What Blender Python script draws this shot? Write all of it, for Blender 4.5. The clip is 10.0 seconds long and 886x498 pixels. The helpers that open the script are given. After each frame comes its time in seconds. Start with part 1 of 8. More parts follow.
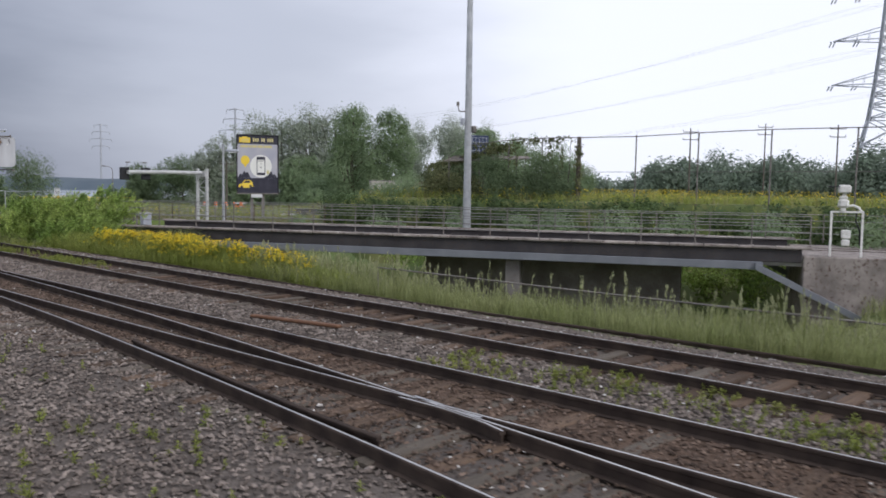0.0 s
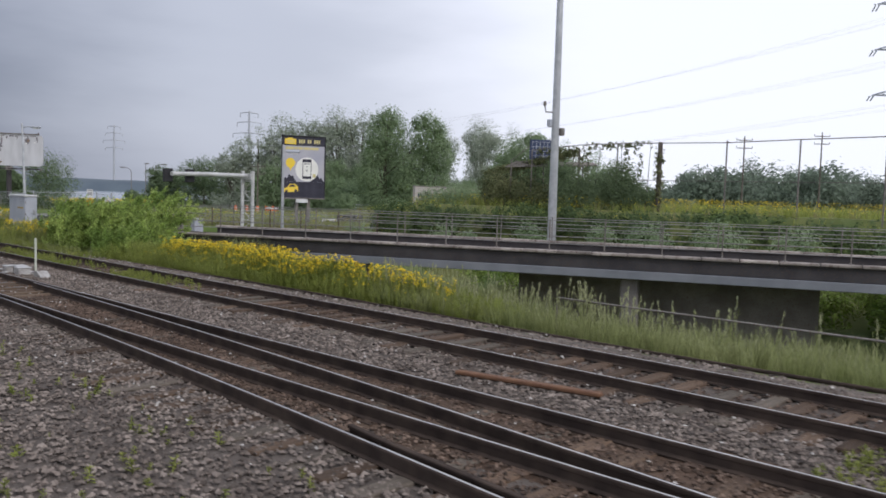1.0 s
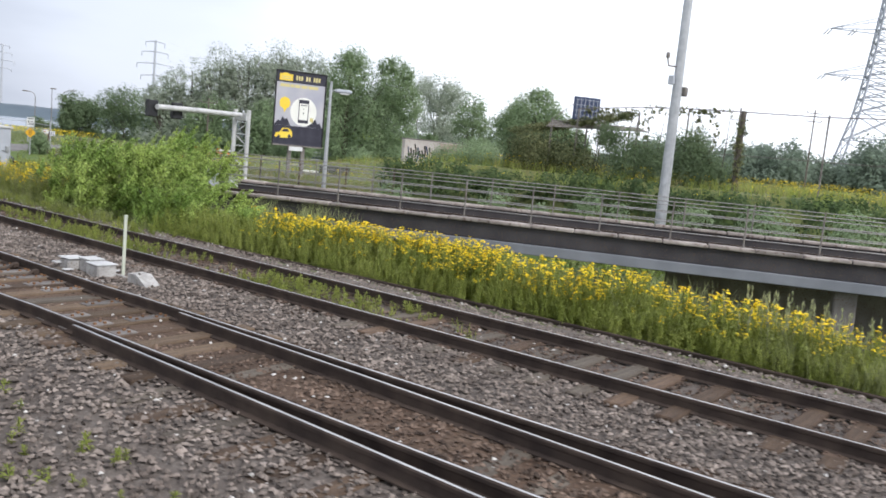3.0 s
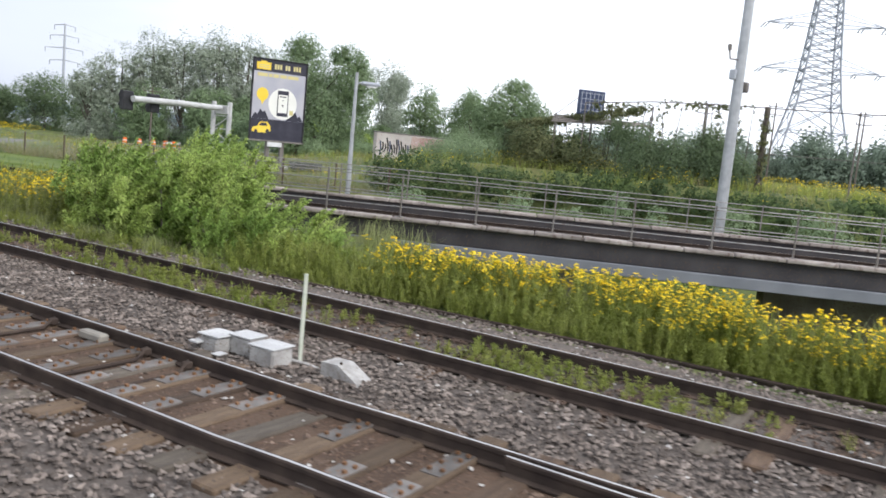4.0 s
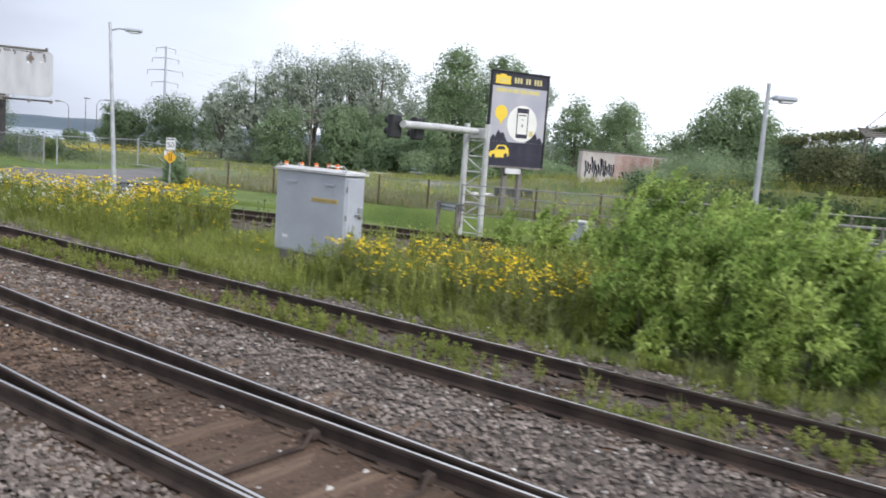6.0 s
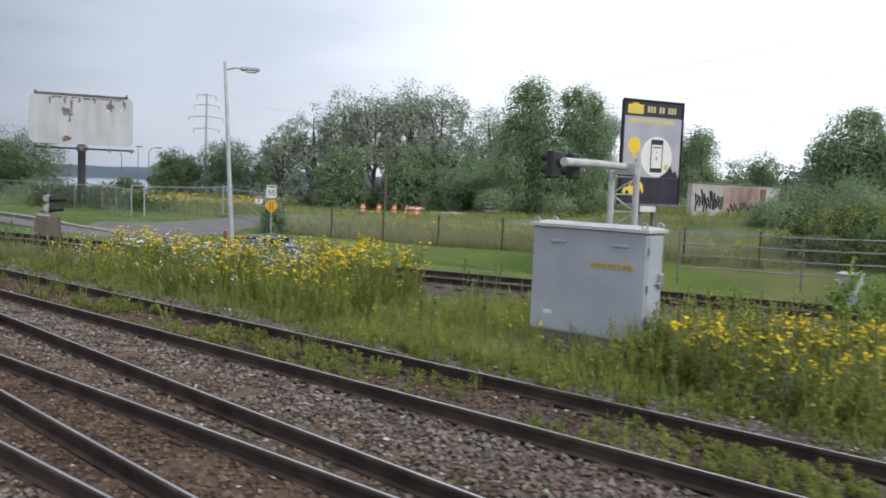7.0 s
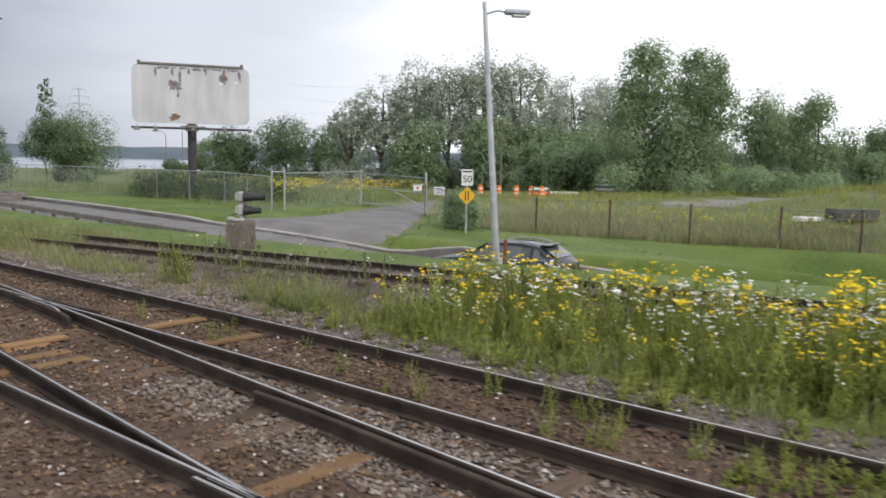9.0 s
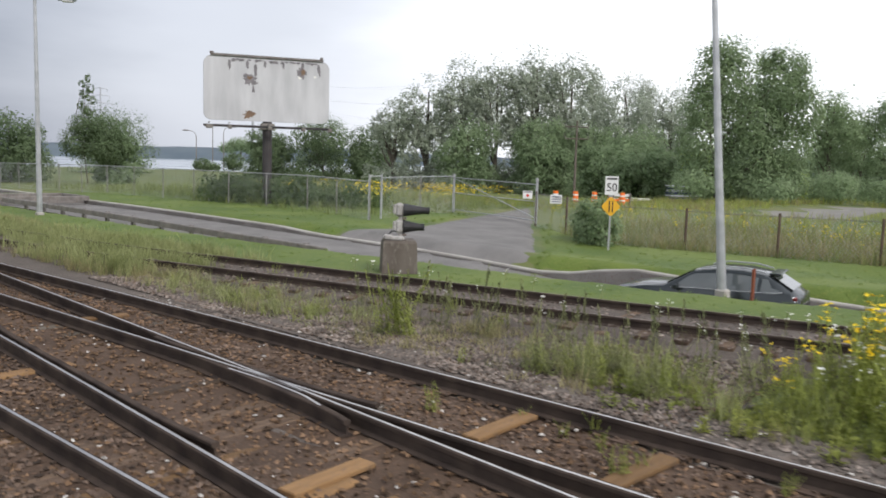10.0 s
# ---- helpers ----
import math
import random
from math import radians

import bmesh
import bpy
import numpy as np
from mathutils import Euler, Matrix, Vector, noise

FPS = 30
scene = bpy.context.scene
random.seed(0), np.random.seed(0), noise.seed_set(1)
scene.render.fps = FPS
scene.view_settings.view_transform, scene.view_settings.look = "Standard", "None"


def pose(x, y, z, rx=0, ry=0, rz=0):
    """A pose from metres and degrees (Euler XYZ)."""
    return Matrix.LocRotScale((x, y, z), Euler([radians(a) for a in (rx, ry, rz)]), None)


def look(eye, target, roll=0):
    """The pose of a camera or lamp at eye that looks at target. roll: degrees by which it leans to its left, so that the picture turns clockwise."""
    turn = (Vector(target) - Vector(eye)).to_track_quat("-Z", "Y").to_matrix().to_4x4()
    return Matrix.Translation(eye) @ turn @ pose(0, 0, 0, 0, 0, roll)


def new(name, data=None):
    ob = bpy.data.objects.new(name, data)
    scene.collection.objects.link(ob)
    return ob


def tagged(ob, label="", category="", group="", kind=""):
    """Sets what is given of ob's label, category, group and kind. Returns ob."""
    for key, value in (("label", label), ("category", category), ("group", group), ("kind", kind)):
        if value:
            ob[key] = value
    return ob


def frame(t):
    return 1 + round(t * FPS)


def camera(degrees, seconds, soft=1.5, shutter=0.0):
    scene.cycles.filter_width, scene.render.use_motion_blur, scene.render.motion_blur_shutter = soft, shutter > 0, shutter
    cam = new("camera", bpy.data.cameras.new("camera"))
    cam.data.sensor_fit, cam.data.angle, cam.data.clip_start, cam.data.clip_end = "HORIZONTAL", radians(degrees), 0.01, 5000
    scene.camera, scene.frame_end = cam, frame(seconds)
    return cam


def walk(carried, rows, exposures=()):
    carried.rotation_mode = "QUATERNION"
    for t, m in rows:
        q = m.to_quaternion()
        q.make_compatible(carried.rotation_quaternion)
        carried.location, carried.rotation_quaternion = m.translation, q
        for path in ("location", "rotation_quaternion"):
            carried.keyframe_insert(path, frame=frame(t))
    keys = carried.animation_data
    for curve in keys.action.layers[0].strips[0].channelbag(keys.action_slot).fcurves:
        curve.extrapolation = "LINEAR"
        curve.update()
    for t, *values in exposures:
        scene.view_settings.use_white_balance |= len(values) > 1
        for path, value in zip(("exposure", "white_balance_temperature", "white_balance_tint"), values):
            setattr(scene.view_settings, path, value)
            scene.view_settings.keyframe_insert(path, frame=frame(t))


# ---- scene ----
cam = camera(56.5, 10.0, soft=1.7, shutter=0.16)
# seconds, eye, yaw, pitch, roll
ROWS = [
    (0, 0.00, 0.00, 2.75, -46.79, -4.29, 0.81),
    (0.5, 0.28, 3.06, 2.67, -46.49, -3.47, 1.88),
    (1, 0.58, 6.11, 2.73, -46.18, -3.88, 1.64),
    (1.5, 0.86, 9.17, 2.78, -45.99, -4.04, 2.27),
    (2, 1.15, 12.26, 2.78, -45.73, -4.21, 1.81),
    (2.2, 1.27, 13.51, 2.77, -46.35, -4.08, 1.67),
    (3.3, 1.87, 20.52, 2.70, -55.31, -7.32, 6.41),
    (3.5, 1.99, 21.81, 2.77, -56.27, -6.84, 6.13),
    (4, 2.29, 25.09, 2.73, -58.67, -7.12, 5.54),
    (4.5, 2.60, 28.34, 2.69, -59.44, -6.65, 5.37),
    (5, 2.94, 31.69, 2.63, -57.62, -6.42, 5.88),
    (5.5, 3.21, 35.05, 2.63, -56.65, -7.43, 5.78),
    (6, 3.46, 38.21, 2.65, -52.87, -6.86, 4.26),
    (6.2, 3.56, 39.46, 2.64, -51.75, -5.93, 2.94),
    (7.3, 4.03, 46.48, 2.61, -49.24, -4.11, 1.72),
    (7.5, 4.11, 47.80, 2.62, -48.43, -3.80, 0.94),
    (8, 4.29, 51.02, 2.67, -48.87, -3.31, 1.59),
    (8.5, 4.50, 54.19, 2.65, -48.31, -6.33, 2.18),
    (9, 4.76, 57.42, 2.66, -48.76, -6.36, 1.18),
    (9.5, 4.97, 60.67, 2.65, -48.22, -6.37, 1.37),
    (10, 5.23, 63.93, 2.62, -47.69, -6.25, 1.69),
]
EXPOSURES = [(0.0, 0.0, 6000, 15), (2.2, 0.12, 6100, 14), (3.3, 0.8, 6100, 12), (4.0, 0.7, 6100, 12), (4.6, 0.72, 6100, 12), (5.4, 0.62, 6050, 12), (6.2, 0.62, 6000, 12), (7.3, 0.05, 6050, 11), (8.0, -0.02, 6100, 12), (8.6, 0.05, 6300, 12), (9.0, 0.4, 6350, 12), (10.0, 0.45, 6350, 12)]
walk(cam, [(t, pose(x, y, z, 90 + pitch, 0, yaw) @ pose(0, 0, 0, 0, 0, roll)) for t, x, y, z, yaw, pitch, roll in ROWS], EXPOSURES)

# ---- light: hazy, thinly overcast noon, sun high towards +x ----
SUN_AZ, SUN_EL = radians(188), radians(41)   # clockwise from +y
sun_dir = Vector((math.sin(SUN_AZ) * math.cos(SUN_EL), math.cos(SUN_AZ) * math.cos(SUN_EL), math.sin(SUN_EL)))
world = bpy.data.worlds.new("hazy_sky")
scene.world = world
world.use_nodes = True
wn, wl = world.node_tree.nodes, world.node_tree.links
wn.clear()
w_out, w_bg = wn.new("ShaderNodeOutputWorld"), wn.new("ShaderNodeBackground")
w_sky = wn.new("ShaderNodeTexSky")
w_sky.sky_type, w_sky.sun_disc = "NISHITA", False
w_sky.sun_elevation, w_sky.sun_rotation = SUN_EL, SUN_AZ
w_sky.air_density, w_sky.dust_density, w_sky.ozone_density = 1.0, 4.0, 1.0
w_co = wn.new("ShaderNodeTexCoord")
w_dot = wn.new("ShaderNodeVectorMath")
w_dot.operation = "DOT_PRODUCT"
w_dot.inputs[1].default_value = Vector((math.sin(radians(100)), math.cos(radians(100)), 0.35)).normalized()
w_ramp = wn.new("ShaderNodeValToRGB")
w_ramp.color_ramp.interpolation = "EASE"
for pos, col in ((0.0, (1.35, 1.37, 1.40, 1)), (0.34, (0.75, 0.78, 0.83, 1)), (0.55, (0.30, 0.325, 0.38, 1)), (0.69, (0.70, 0.73, 0.78, 1)), (0.86, (1.25, 1.27, 1.30, 1))):
    e = w_ramp.color_ramp.elements.new(pos)
    e.color = col
w_ramp.color_ramp.elements.remove(w_ramp.color_ramp.elements[-1])
w_ramp.color_ramp.elements.remove(w_ramp.color_ramp.elements[0])
w_noise = wn.new("ShaderNodeTexNoise")
w_noise.inputs["Scale"].default_value, w_noise.inputs["Detail"].default_value = 2.2, 5
w_map = wn.new("ShaderNodeMapping")
w_map.inputs["Scale"].default_value = (1, 1, 4)
w_add = wn.new("ShaderNodeMath")
w_add.operation = "MULTIPLY_ADD"
w_mr = wn.new("ShaderNodeMapRange")
w_mr.inputs["From Min"].default_value, w_mr.inputs["From Max"].default_value = -1, 1
w_mix = wn.new("ShaderNodeMix")
w_mix.data_type = "RGBA"
w_mix.inputs["Factor"].default_value = 0.9
w_sc = wn.new("ShaderNodeVectorMath")
w_sc.operation = "SCALE"
w_sc.inputs["Scale"].default_value = 0.11
wl.new(w_co.outputs["Generated"], w_dot.inputs[0])
wl.new(w_co.outputs["Generated"], w_map.inputs["Vector"])
wl.new(w_map.outputs[0], w_noise.inputs["Vector"])
wl.new(w_dot.outputs["Value"], w_mr.inputs["Value"])
w_add.inputs[1].default_value = 0.16
wl.new(w_noise.outputs["Fac"], w_add.inputs[0])
w_off = wn.new("ShaderNodeMath")
w_off.operation = "SUBTRACT"
w_off.inputs[1].default_value = 0.08
wl.new(w_mr.outputs["Result"], w_off.inputs[0])
wl.new(w_off.outputs[0], w_add.inputs[2])
wl.new(w_add.outputs[0], w_ramp.inputs["Fac"])
wl.new(w_sky.outputs[0], w_sc.inputs[0])
wl.new(w_sc.outputs[0], w_mix.inputs["A"])
wl.new(w_ramp.outputs["Color"], w_mix.inputs["B"])
wl.new(w_mix.outputs["Result"], w_bg.inputs["Color"])
w_bg.inputs["Strength"].default_value = 0.85
wl.new(w_bg.outputs[0], w_out.inputs["Surface"])
sun_data = bpy.data.lights.new("sun", "SUN")
sun_data.energy, sun_data.angle, sun_data.color = 1.9, radians(18), (1.0, 0.96, 0.9)
sun = new("sun", sun_data)
sun.matrix_world = look(sun_dir * 100, (0, 0, 0))


# ---- materials ----
def mat(name, a, b, rough=0.8, scale=6.0, fine=60.0, bump=0.15, metal=0.0, c=None, island=0.0, obj=0.0, spec=0.3, trans=0.0, contrast=(0.35, 0.65), stretch=(1, 1, 1)):
    """Two colours blended by coarse noise, a third by fine noise, with relief; island and obj: how much pieces differ."""
    m = bpy.data.materials.new(name)
    m.use_nodes = True
    nt = m.node_tree
    n, l = nt.nodes, nt.links
    bsdf = n["Principled BSDF"]
    co, mp = n.new("ShaderNodeTexCoord"), n.new("ShaderNodeMapping")
    mp.inputs["Scale"].default_value = stretch
    l.new(co.outputs["Object"], mp.inputs["Vector"])
    n1, n2 = n.new("ShaderNodeTexNoise"), n.new("ShaderNodeTexNoise")
    n1.inputs["Scale"].default_value, n1.inputs["Detail"].default_value = scale, 5
    n2.inputs["Scale"].default_value, n2.inputs["Detail"].default_value = fine, 3
    l.new(mp.outputs[0], n1.inputs["Vector"])
    l.new(mp.outputs[0], n2.inputs["Vector"])
    mr = n.new("ShaderNodeMapRange")
    mr.inputs["From Min"].default_value, mr.inputs["From Max"].default_value = contrast
    l.new(n1.outputs["Fac"], mr.inputs["Value"])
    mx = n.new("ShaderNodeMix")
    mx.data_type = "RGBA"
    mx.inputs["A"].default_value, mx.inputs["B"].default_value = (*a, 1), (*b, 1)
    l.new(mr.outputs["Result"], mx.inputs["Factor"])
    col = mx.outputs["Result"]
    if c:
        mr2 = n.new("ShaderNodeMapRange")
        mr2.inputs["From Min"].default_value, mr2.inputs["From Max"].default_value = 0.55, 0.72
        l.new(n2.outputs["Fac"], mr2.inputs["Value"])
        m2 = n.new("ShaderNodeMix")
        m2.data_type = "RGBA"
        m2.inputs["B"].default_value = (*c, 1)
        l.new(mr2.outputs["Result"], m2.inputs["Factor"])
        l.new(col, m2.inputs["A"])
        col = m2.outputs["Result"]
    for amount, node, out in ((island, "ShaderNodeNewGeometry", "Random Per Island"), (obj, "ShaderNodeObjectInfo", "Random")):
        if amount:
            r, v = n.new(node), n.new("ShaderNodeMapRange")
            v.inputs["To Min"].default_value, v.inputs["To Max"].default_value = 1 - amount, 1 + amount
            l.new(r.outputs[out], v.inputs["Value"])
            hs = n.new("ShaderNodeHueSaturation")
            l.new(v.outputs["Result"], hs.inputs["Value"])
            l.new(col, hs.inputs["Color"])
            col = hs.outputs["Color"]
    l.new(col, bsdf.inputs["Base Color"])
    bsdf.inputs["Roughness"].default_value, bsdf.inputs["Metallic"].default_value = rough, metal
    bsdf.inputs["Specular IOR Level"].default_value = spec
    if bump:
        bp = n.new("ShaderNodeBump")
        bp.inputs["Strength"].default_value, bp.inputs["Distance"].default_value = bump, 0.02
        l.new(n2.outputs["Fac"], bp.inputs["Height"])
        l.new(bp.outputs["Normal"], bsdf.inputs["Normal"])
    if trans:
        tr, ms = n.new("ShaderNodeBsdfTranslucent"), n.new("ShaderNodeMixShader")
        l.new(col, tr.inputs["Color"])
        ms.inputs["Fac"].default_value = trans
        l.new(bsdf.outputs[0], ms.inputs[1])
        l.new(tr.outputs[0], ms.inputs[2])
        l.new(ms.outputs[0], n["Material Output"].inputs["Surface"])
    return m


M_GROUND = mat("grass_ground", (0.07, 0.105, 0.028), (0.14, 0.145, 0.05), scale=0.35, fine=14, c=(0.09, 0.14, 0.03), bump=0.6)
M_LAWN = mat("mown_grass", (0.066, 0.108, 0.018), (0.115, 0.155, 0.03), scale=0.35, fine=9, c=(0.14, 0.165, 0.038), bump=0.9)
M_BALLAST = mat("ballast_bed", (0.085, 0.07, 0.06), (0.125, 0.105, 0.09), scale=0.7, fine=26, c=(0.17, 0.152, 0.136), bump=1.0, rough=0.95)
M_STONE = mat("ballast_stone", (0.112, 0.091, 0.077), (0.21, 0.177, 0.152), scale=2.0, fine=30, island=0.6, rough=0.9, bump=0.3)
M_RUSTBED = mat("rusty_track_bed", (0.062, 0.04, 0.027), (0.1, 0.066, 0.045), scale=1.2, fine=22, c=(0.14, 0.085, 0.055), bump=1.0, rough=0.95)
M_RUSTSTONE = mat("rusty_stone", (0.078, 0.054, 0.04), (0.145, 0.105, 0.08), scale=1.0, fine=30, island=0.65, rough=0.95)
M_ORANGESTONE = mat("orange_rust_stone", (0.098, 0.06, 0.034), (0.155, 0.098, 0.06), scale=0.8, fine=30, island=0.7, rough=0.95)
M_TIE = mat("weathered_tie", (0.075, 0.05, 0.035), (0.13, 0.088, 0.058), scale=2.0, fine=18, c=(0.06, 0.045, 0.035), obj=0.45, bump=0.6, rough=0.9, stretch=(1, 7, 1))
M_TIE_NEW = mat("newer_tie", (0.17, 0.098, 0.043), (0.225, 0.132, 0.06), scale=2.0, fine=9, c=(0.13, 0.085, 0.05), obj=0.3, bump=0.4, rough=0.85, stretch=(1, 7, 1))
M_TIE_TAN = mat("tan_tie", (0.105, 0.073, 0.048), (0.155, 0.11, 0.072), scale=2.0, fine=18, c=(0.075, 0.056, 0.042), obj=0.35, bump=0.6, rough=0.9, stretch=(1, 7, 1))
M_TIE_GREY = mat("old_grey_tie", (0.088, 0.073, 0.058), (0.14, 0.118, 0.093), scale=2.0, fine=18, c=(0.08, 0.07, 0.06), obj=0.3, bump=0.6, rough=0.9, stretch=(1, 7, 1))
M_RAIL = mat("rusted_rail_side", (0.04, 0.031, 0.027), (0.07, 0.053, 0.043), scale=3, fine=40, rough=0.9, bump=0.2, spec=0.08)
M_RAILTOP = mat("polished_rail_head", (0.40, 0.39, 0.385), (0.52, 0.51, 0.50), scale=1.5, fine=30, rough=0.33, metal=1.0, bump=0.03)
M_RAILOLD = mat("dull_rail_head", (0.16, 0.13, 0.11), (0.24, 0.20, 0.17), scale=1.5, fine=30, rough=0.5, metal=0.6, bump=0.05)
M_STEEL = mat("galvanised_steel", (0.36, 0.37, 0.38), (0.46, 0.47, 0.48), scale=3, fine=40, rough=0.45, metal=0.6, bump=0.05)
M_DULLSTEEL = mat("weathered_steel", (0.16, 0.15, 0.14), (0.25, 0.23, 0.21), scale=3, fine=30, rough=0.6, metal=0.4, c=(0.13, 0.075, 0.045), bump=0.1)
M_GREYPAINT = mat("grey_paint", (0.36, 0.38, 0.42), (0.43, 0.45, 0.49), scale=1.6, fine=25, rough=0.5, bump=0.06)
M_PIPERAIL = mat("dull_galvanised_pipe", (0.24, 0.235, 0.23), (0.33, 0.32, 0.31), scale=2, fine=14, rough=0.5, metal=0.5, c=(0.16, 0.11, 0.08), bump=0.05)
M_CABINET = mat("weathered_cabinet_paint", (0.33, 0.35, 0.39), (0.39, 0.41, 0.45), scale=1.3, fine=5, rough=0.55, bump=0.03, c=(0.34, 0.35, 0.38))
M_LABEL = mat("faded_yellow_label", (0.42, 0.30, 0.06), (0.5, 0.38, 0.12), scale=6, fine=20, rough=0.6, bump=0)
M_BROWNPOST = mat("rusty_fence_post", (0.075, 0.052, 0.04), (0.12, 0.085, 0.065), scale=4, fine=20, rough=0.85, bump=0.1)
M_WHITEPAINT = mat("weathered_white_paint", (0.66, 0.65, 0.62), (0.78, 0.77, 0.75), scale=3, fine=25, c=(0.45, 0.40, 0.34), rough=0.55, bump=0.06)
M_CONC = mat("concrete", (0.30, 0.285, 0.26), (0.40, 0.385, 0.355), scale=1.2, fine=28, c=(0.24, 0.22, 0.2), rough=0.9, bump=0.25)
M_CONCDARK = mat("stained_shaded_concrete", (0.14, 0.13, 0.125), (0.22, 0.205, 0.195), scale=1.0, fine=20, c=(0.12, 0.075, 0.055), rough=0.9, bump=0.25)
M_KERB = mat("worn_bridge_kerb", (0.19, 0.165, 0.15), (0.34, 0.30, 0.27), scale=1.6, fine=7, c=(0.12, 0.085, 0.07), obj=0.28, rough=0.9, bump=0.25)
M_MOSSWEED = mat("mossy_weed", (0.23, 0.28, 0.055), (0.33, 0.355, 0.095), scale=0.8, fine=4, island=0.4, rough=0.65, bump=0, trans=0.5)
M_GIRDER = mat("dark_girder_paint", (0.034, 0.032, 0.035), (0.055, 0.051, 0.053), scale=1.2, fine=20, c=(0.08, 0.055, 0.04), rough=0.7, bump=0.1)
M_FLANGE = mat("pale_girder_flange", (0.16, 0.17, 0.19), (0.2, 0.21, 0.23), scale=1.2, fine=20, rough=0.6, bump=0.1)
M_ASPHALT = mat("worn_asphalt", (0.13, 0.125, 0.12), (0.18, 0.172, 0.165), scale=0.8, fine=40, c=(0.22, 0.21, 0.2), rough=0.95, bump=0.3)
M_BARK = mat("bark", (0.09, 0.075, 0.06), (0.16, 0.14, 0.12), scale=3, fine=18, rough=0.95, bump=0.6, stretch=(3, 3, 0.6))
M_LEAF = mat("leaf_green", (0.225, 0.30, 0.165), (0.30, 0.38, 0.22), scale=0.25, fine=3, island=0.24, rough=0.6, bump=0, spec=0.12, trans=0.6)
M_LEAFDARK = mat("leaf_dark_green", (0.15, 0.205, 0.11), (0.205, 0.265, 0.15), scale=0.25, fine=3, island=0.24, rough=0.6, bump=0, spec=0.12, trans=0.6)
# leaf darkened so that the shade on the hedge's upright face is in the colour
M_HEDGE = mat("shaded_hedge_leaf", (0.075, 0.115, 0.05), (0.11, 0.155, 0.065), scale=0.5, fine=3, island=0.25, rough=0.6, bump=0, spec=0.12, trans=0.5)
M_LEAFSILVER = mat("leaf_silver_green", (0.33, 0.375, 0.29), (0.43, 0.47, 0.38), scale=0.25, fine=3, island=0.22, rough=0.6, bump=0, spec=0.12, trans=0.6)
M_LEAFBRIGHT = mat("leaf_bright_green", (0.225, 0.325, 0.085), (0.42, 0.505, 0.155), scale=0.8, fine=4, island=0.55, rough=0.55, bump=0, spec=0.12, trans=0.55)
M_LEAFBROWN = mat("leaf_brownish", (0.155, 0.175, 0.085), (0.205, 0.215, 0.105), scale=0.5, fine=3, island=0.5, rough=0.7, bump=0, spec=0.12, trans=0.55)
M_GRASSBLADE = mat("grass_blade", (0.24, 0.27, 0.105), (0.32, 0.34, 0.155), scale=0.5, fine=4, island=0.4, rough=0.65, bump=0, trans=0.5)
# paler, bluer leaf for the distant woods: haze painted into the colour
M_LEAFFAR = mat("leaf_far_haze", (0.185, 0.235, 0.175), (0.245, 0.30, 0.23), scale=0.12, fine=3, island=0.35, rough=0.7, bump=0, spec=0.12, trans=0.55)
M_OLIVE = mat("olive_grass", (0.17, 0.215, 0.07), (0.245, 0.28, 0.11), scale=0.3, fine=4, island=0.4, rough=0.7, bump=0, trans=0.5)
M_PALEGREY = mat("weathered_pale_grey", (0.40, 0.40, 0.40), (0.52, 0.52, 0.51), scale=2, fine=20, c=(0.33, 0.31, 0.28), rough=0.55, bump=0.08)
M_LAWNBLADE = mat("lawn_blade", (0.12, 0.185, 0.03), (0.18, 0.235, 0.055), scale=0.4, fine=4, island=0.35, rough=0.65, bump=0, trans=0.5)
M_DULLWHITE = mat("dirty_shaded_white_paint", (0.27, 0.26, 0.245), (0.42, 0.41, 0.39), scale=5, fine=25, c=(0.2, 0.17, 0.14), rough=0.6, bump=0.08)
M_GRASSDRY = mat("dry_grass", (0.27, 0.25, 0.12), (0.35, 0.31, 0.16), scale=0.5, fine=4, island=0.35, rough=0.7, bump=0, trans=0.45)
M_SEEDHEAD = mat("pale_seed_head", (0.3, 0.315, 0.17), (0.38, 0.39, 0.22), scale=1, fine=6, island=0.3, rough=0.7, bump=0, trans=0.5)
M_WEED = mat("low_weed", (0.24, 0.285, 0.06), (0.335, 0.37, 0.10), scale=0.8, fine=4, island=0.4, rough=0.65, bump=0, trans=0.5)
M_YELLOW = mat("yellow_flower", (0.82, 0.60, 0.015), (0.86, 0.68, 0.03), scale=1, fine=9, island=0.25, rough=0.7, bump=0, trans=0.25)
M_WHITEFLOWER = mat("white_flower", (0.72, 0.72, 0.66), (0.80, 0.80, 0.75), scale=1, fine=9, island=0.15, rough=0.7, bump=0, trans=0.25)
M_ORANGE = mat("orange_plastic", (0.80, 0.17, 0.03), (0.85, 0.21, 0.04), scale=3, fine=20, rough=0.5, bump=0.02)
M_BLACK = mat("black_paint", (0.018, 0.018, 0.02), (0.03, 0.03, 0.032), scale=3, fine=20, rough=0.5, bump=0.03)
M_SIGNYELLOW = mat("sign_yellow", (0.62, 0.33, 0.02), (0.68, 0.38, 0.03), scale=3, fine=20, rough=0.5, bump=0.0)
M_SIGNWHITE = mat("sign_white", (0.60, 0.60, 0.60), (0.68, 0.68, 0.68), scale=3, fine=20, rough=0.45, bump=0.0)
M_BLUESIGN = mat("dark_blue_board", (0.035, 0.05, 0.10), (0.05, 0.065, 0.12), scale=1.5, fine=12, rough=0.5, bump=0.05)
M_WATER = mat("river_water", (0.30, 0.34, 0.38), (0.36, 0.40, 0.44), scale=0.02, fine=0.3, rough=0.22, bump=0.05)
# bluish woods of the far shore, with the distance haze put into the colour
M_HAZEHILL = mat("far_woods", (0.085, 0.11, 0.135), (0.115, 0.145, 0.165), scale=0.02, fine=0.15, rough=0.95, bump=0.0)


# ---- geometry helpers ----
rng = np.random.default_rng(7)


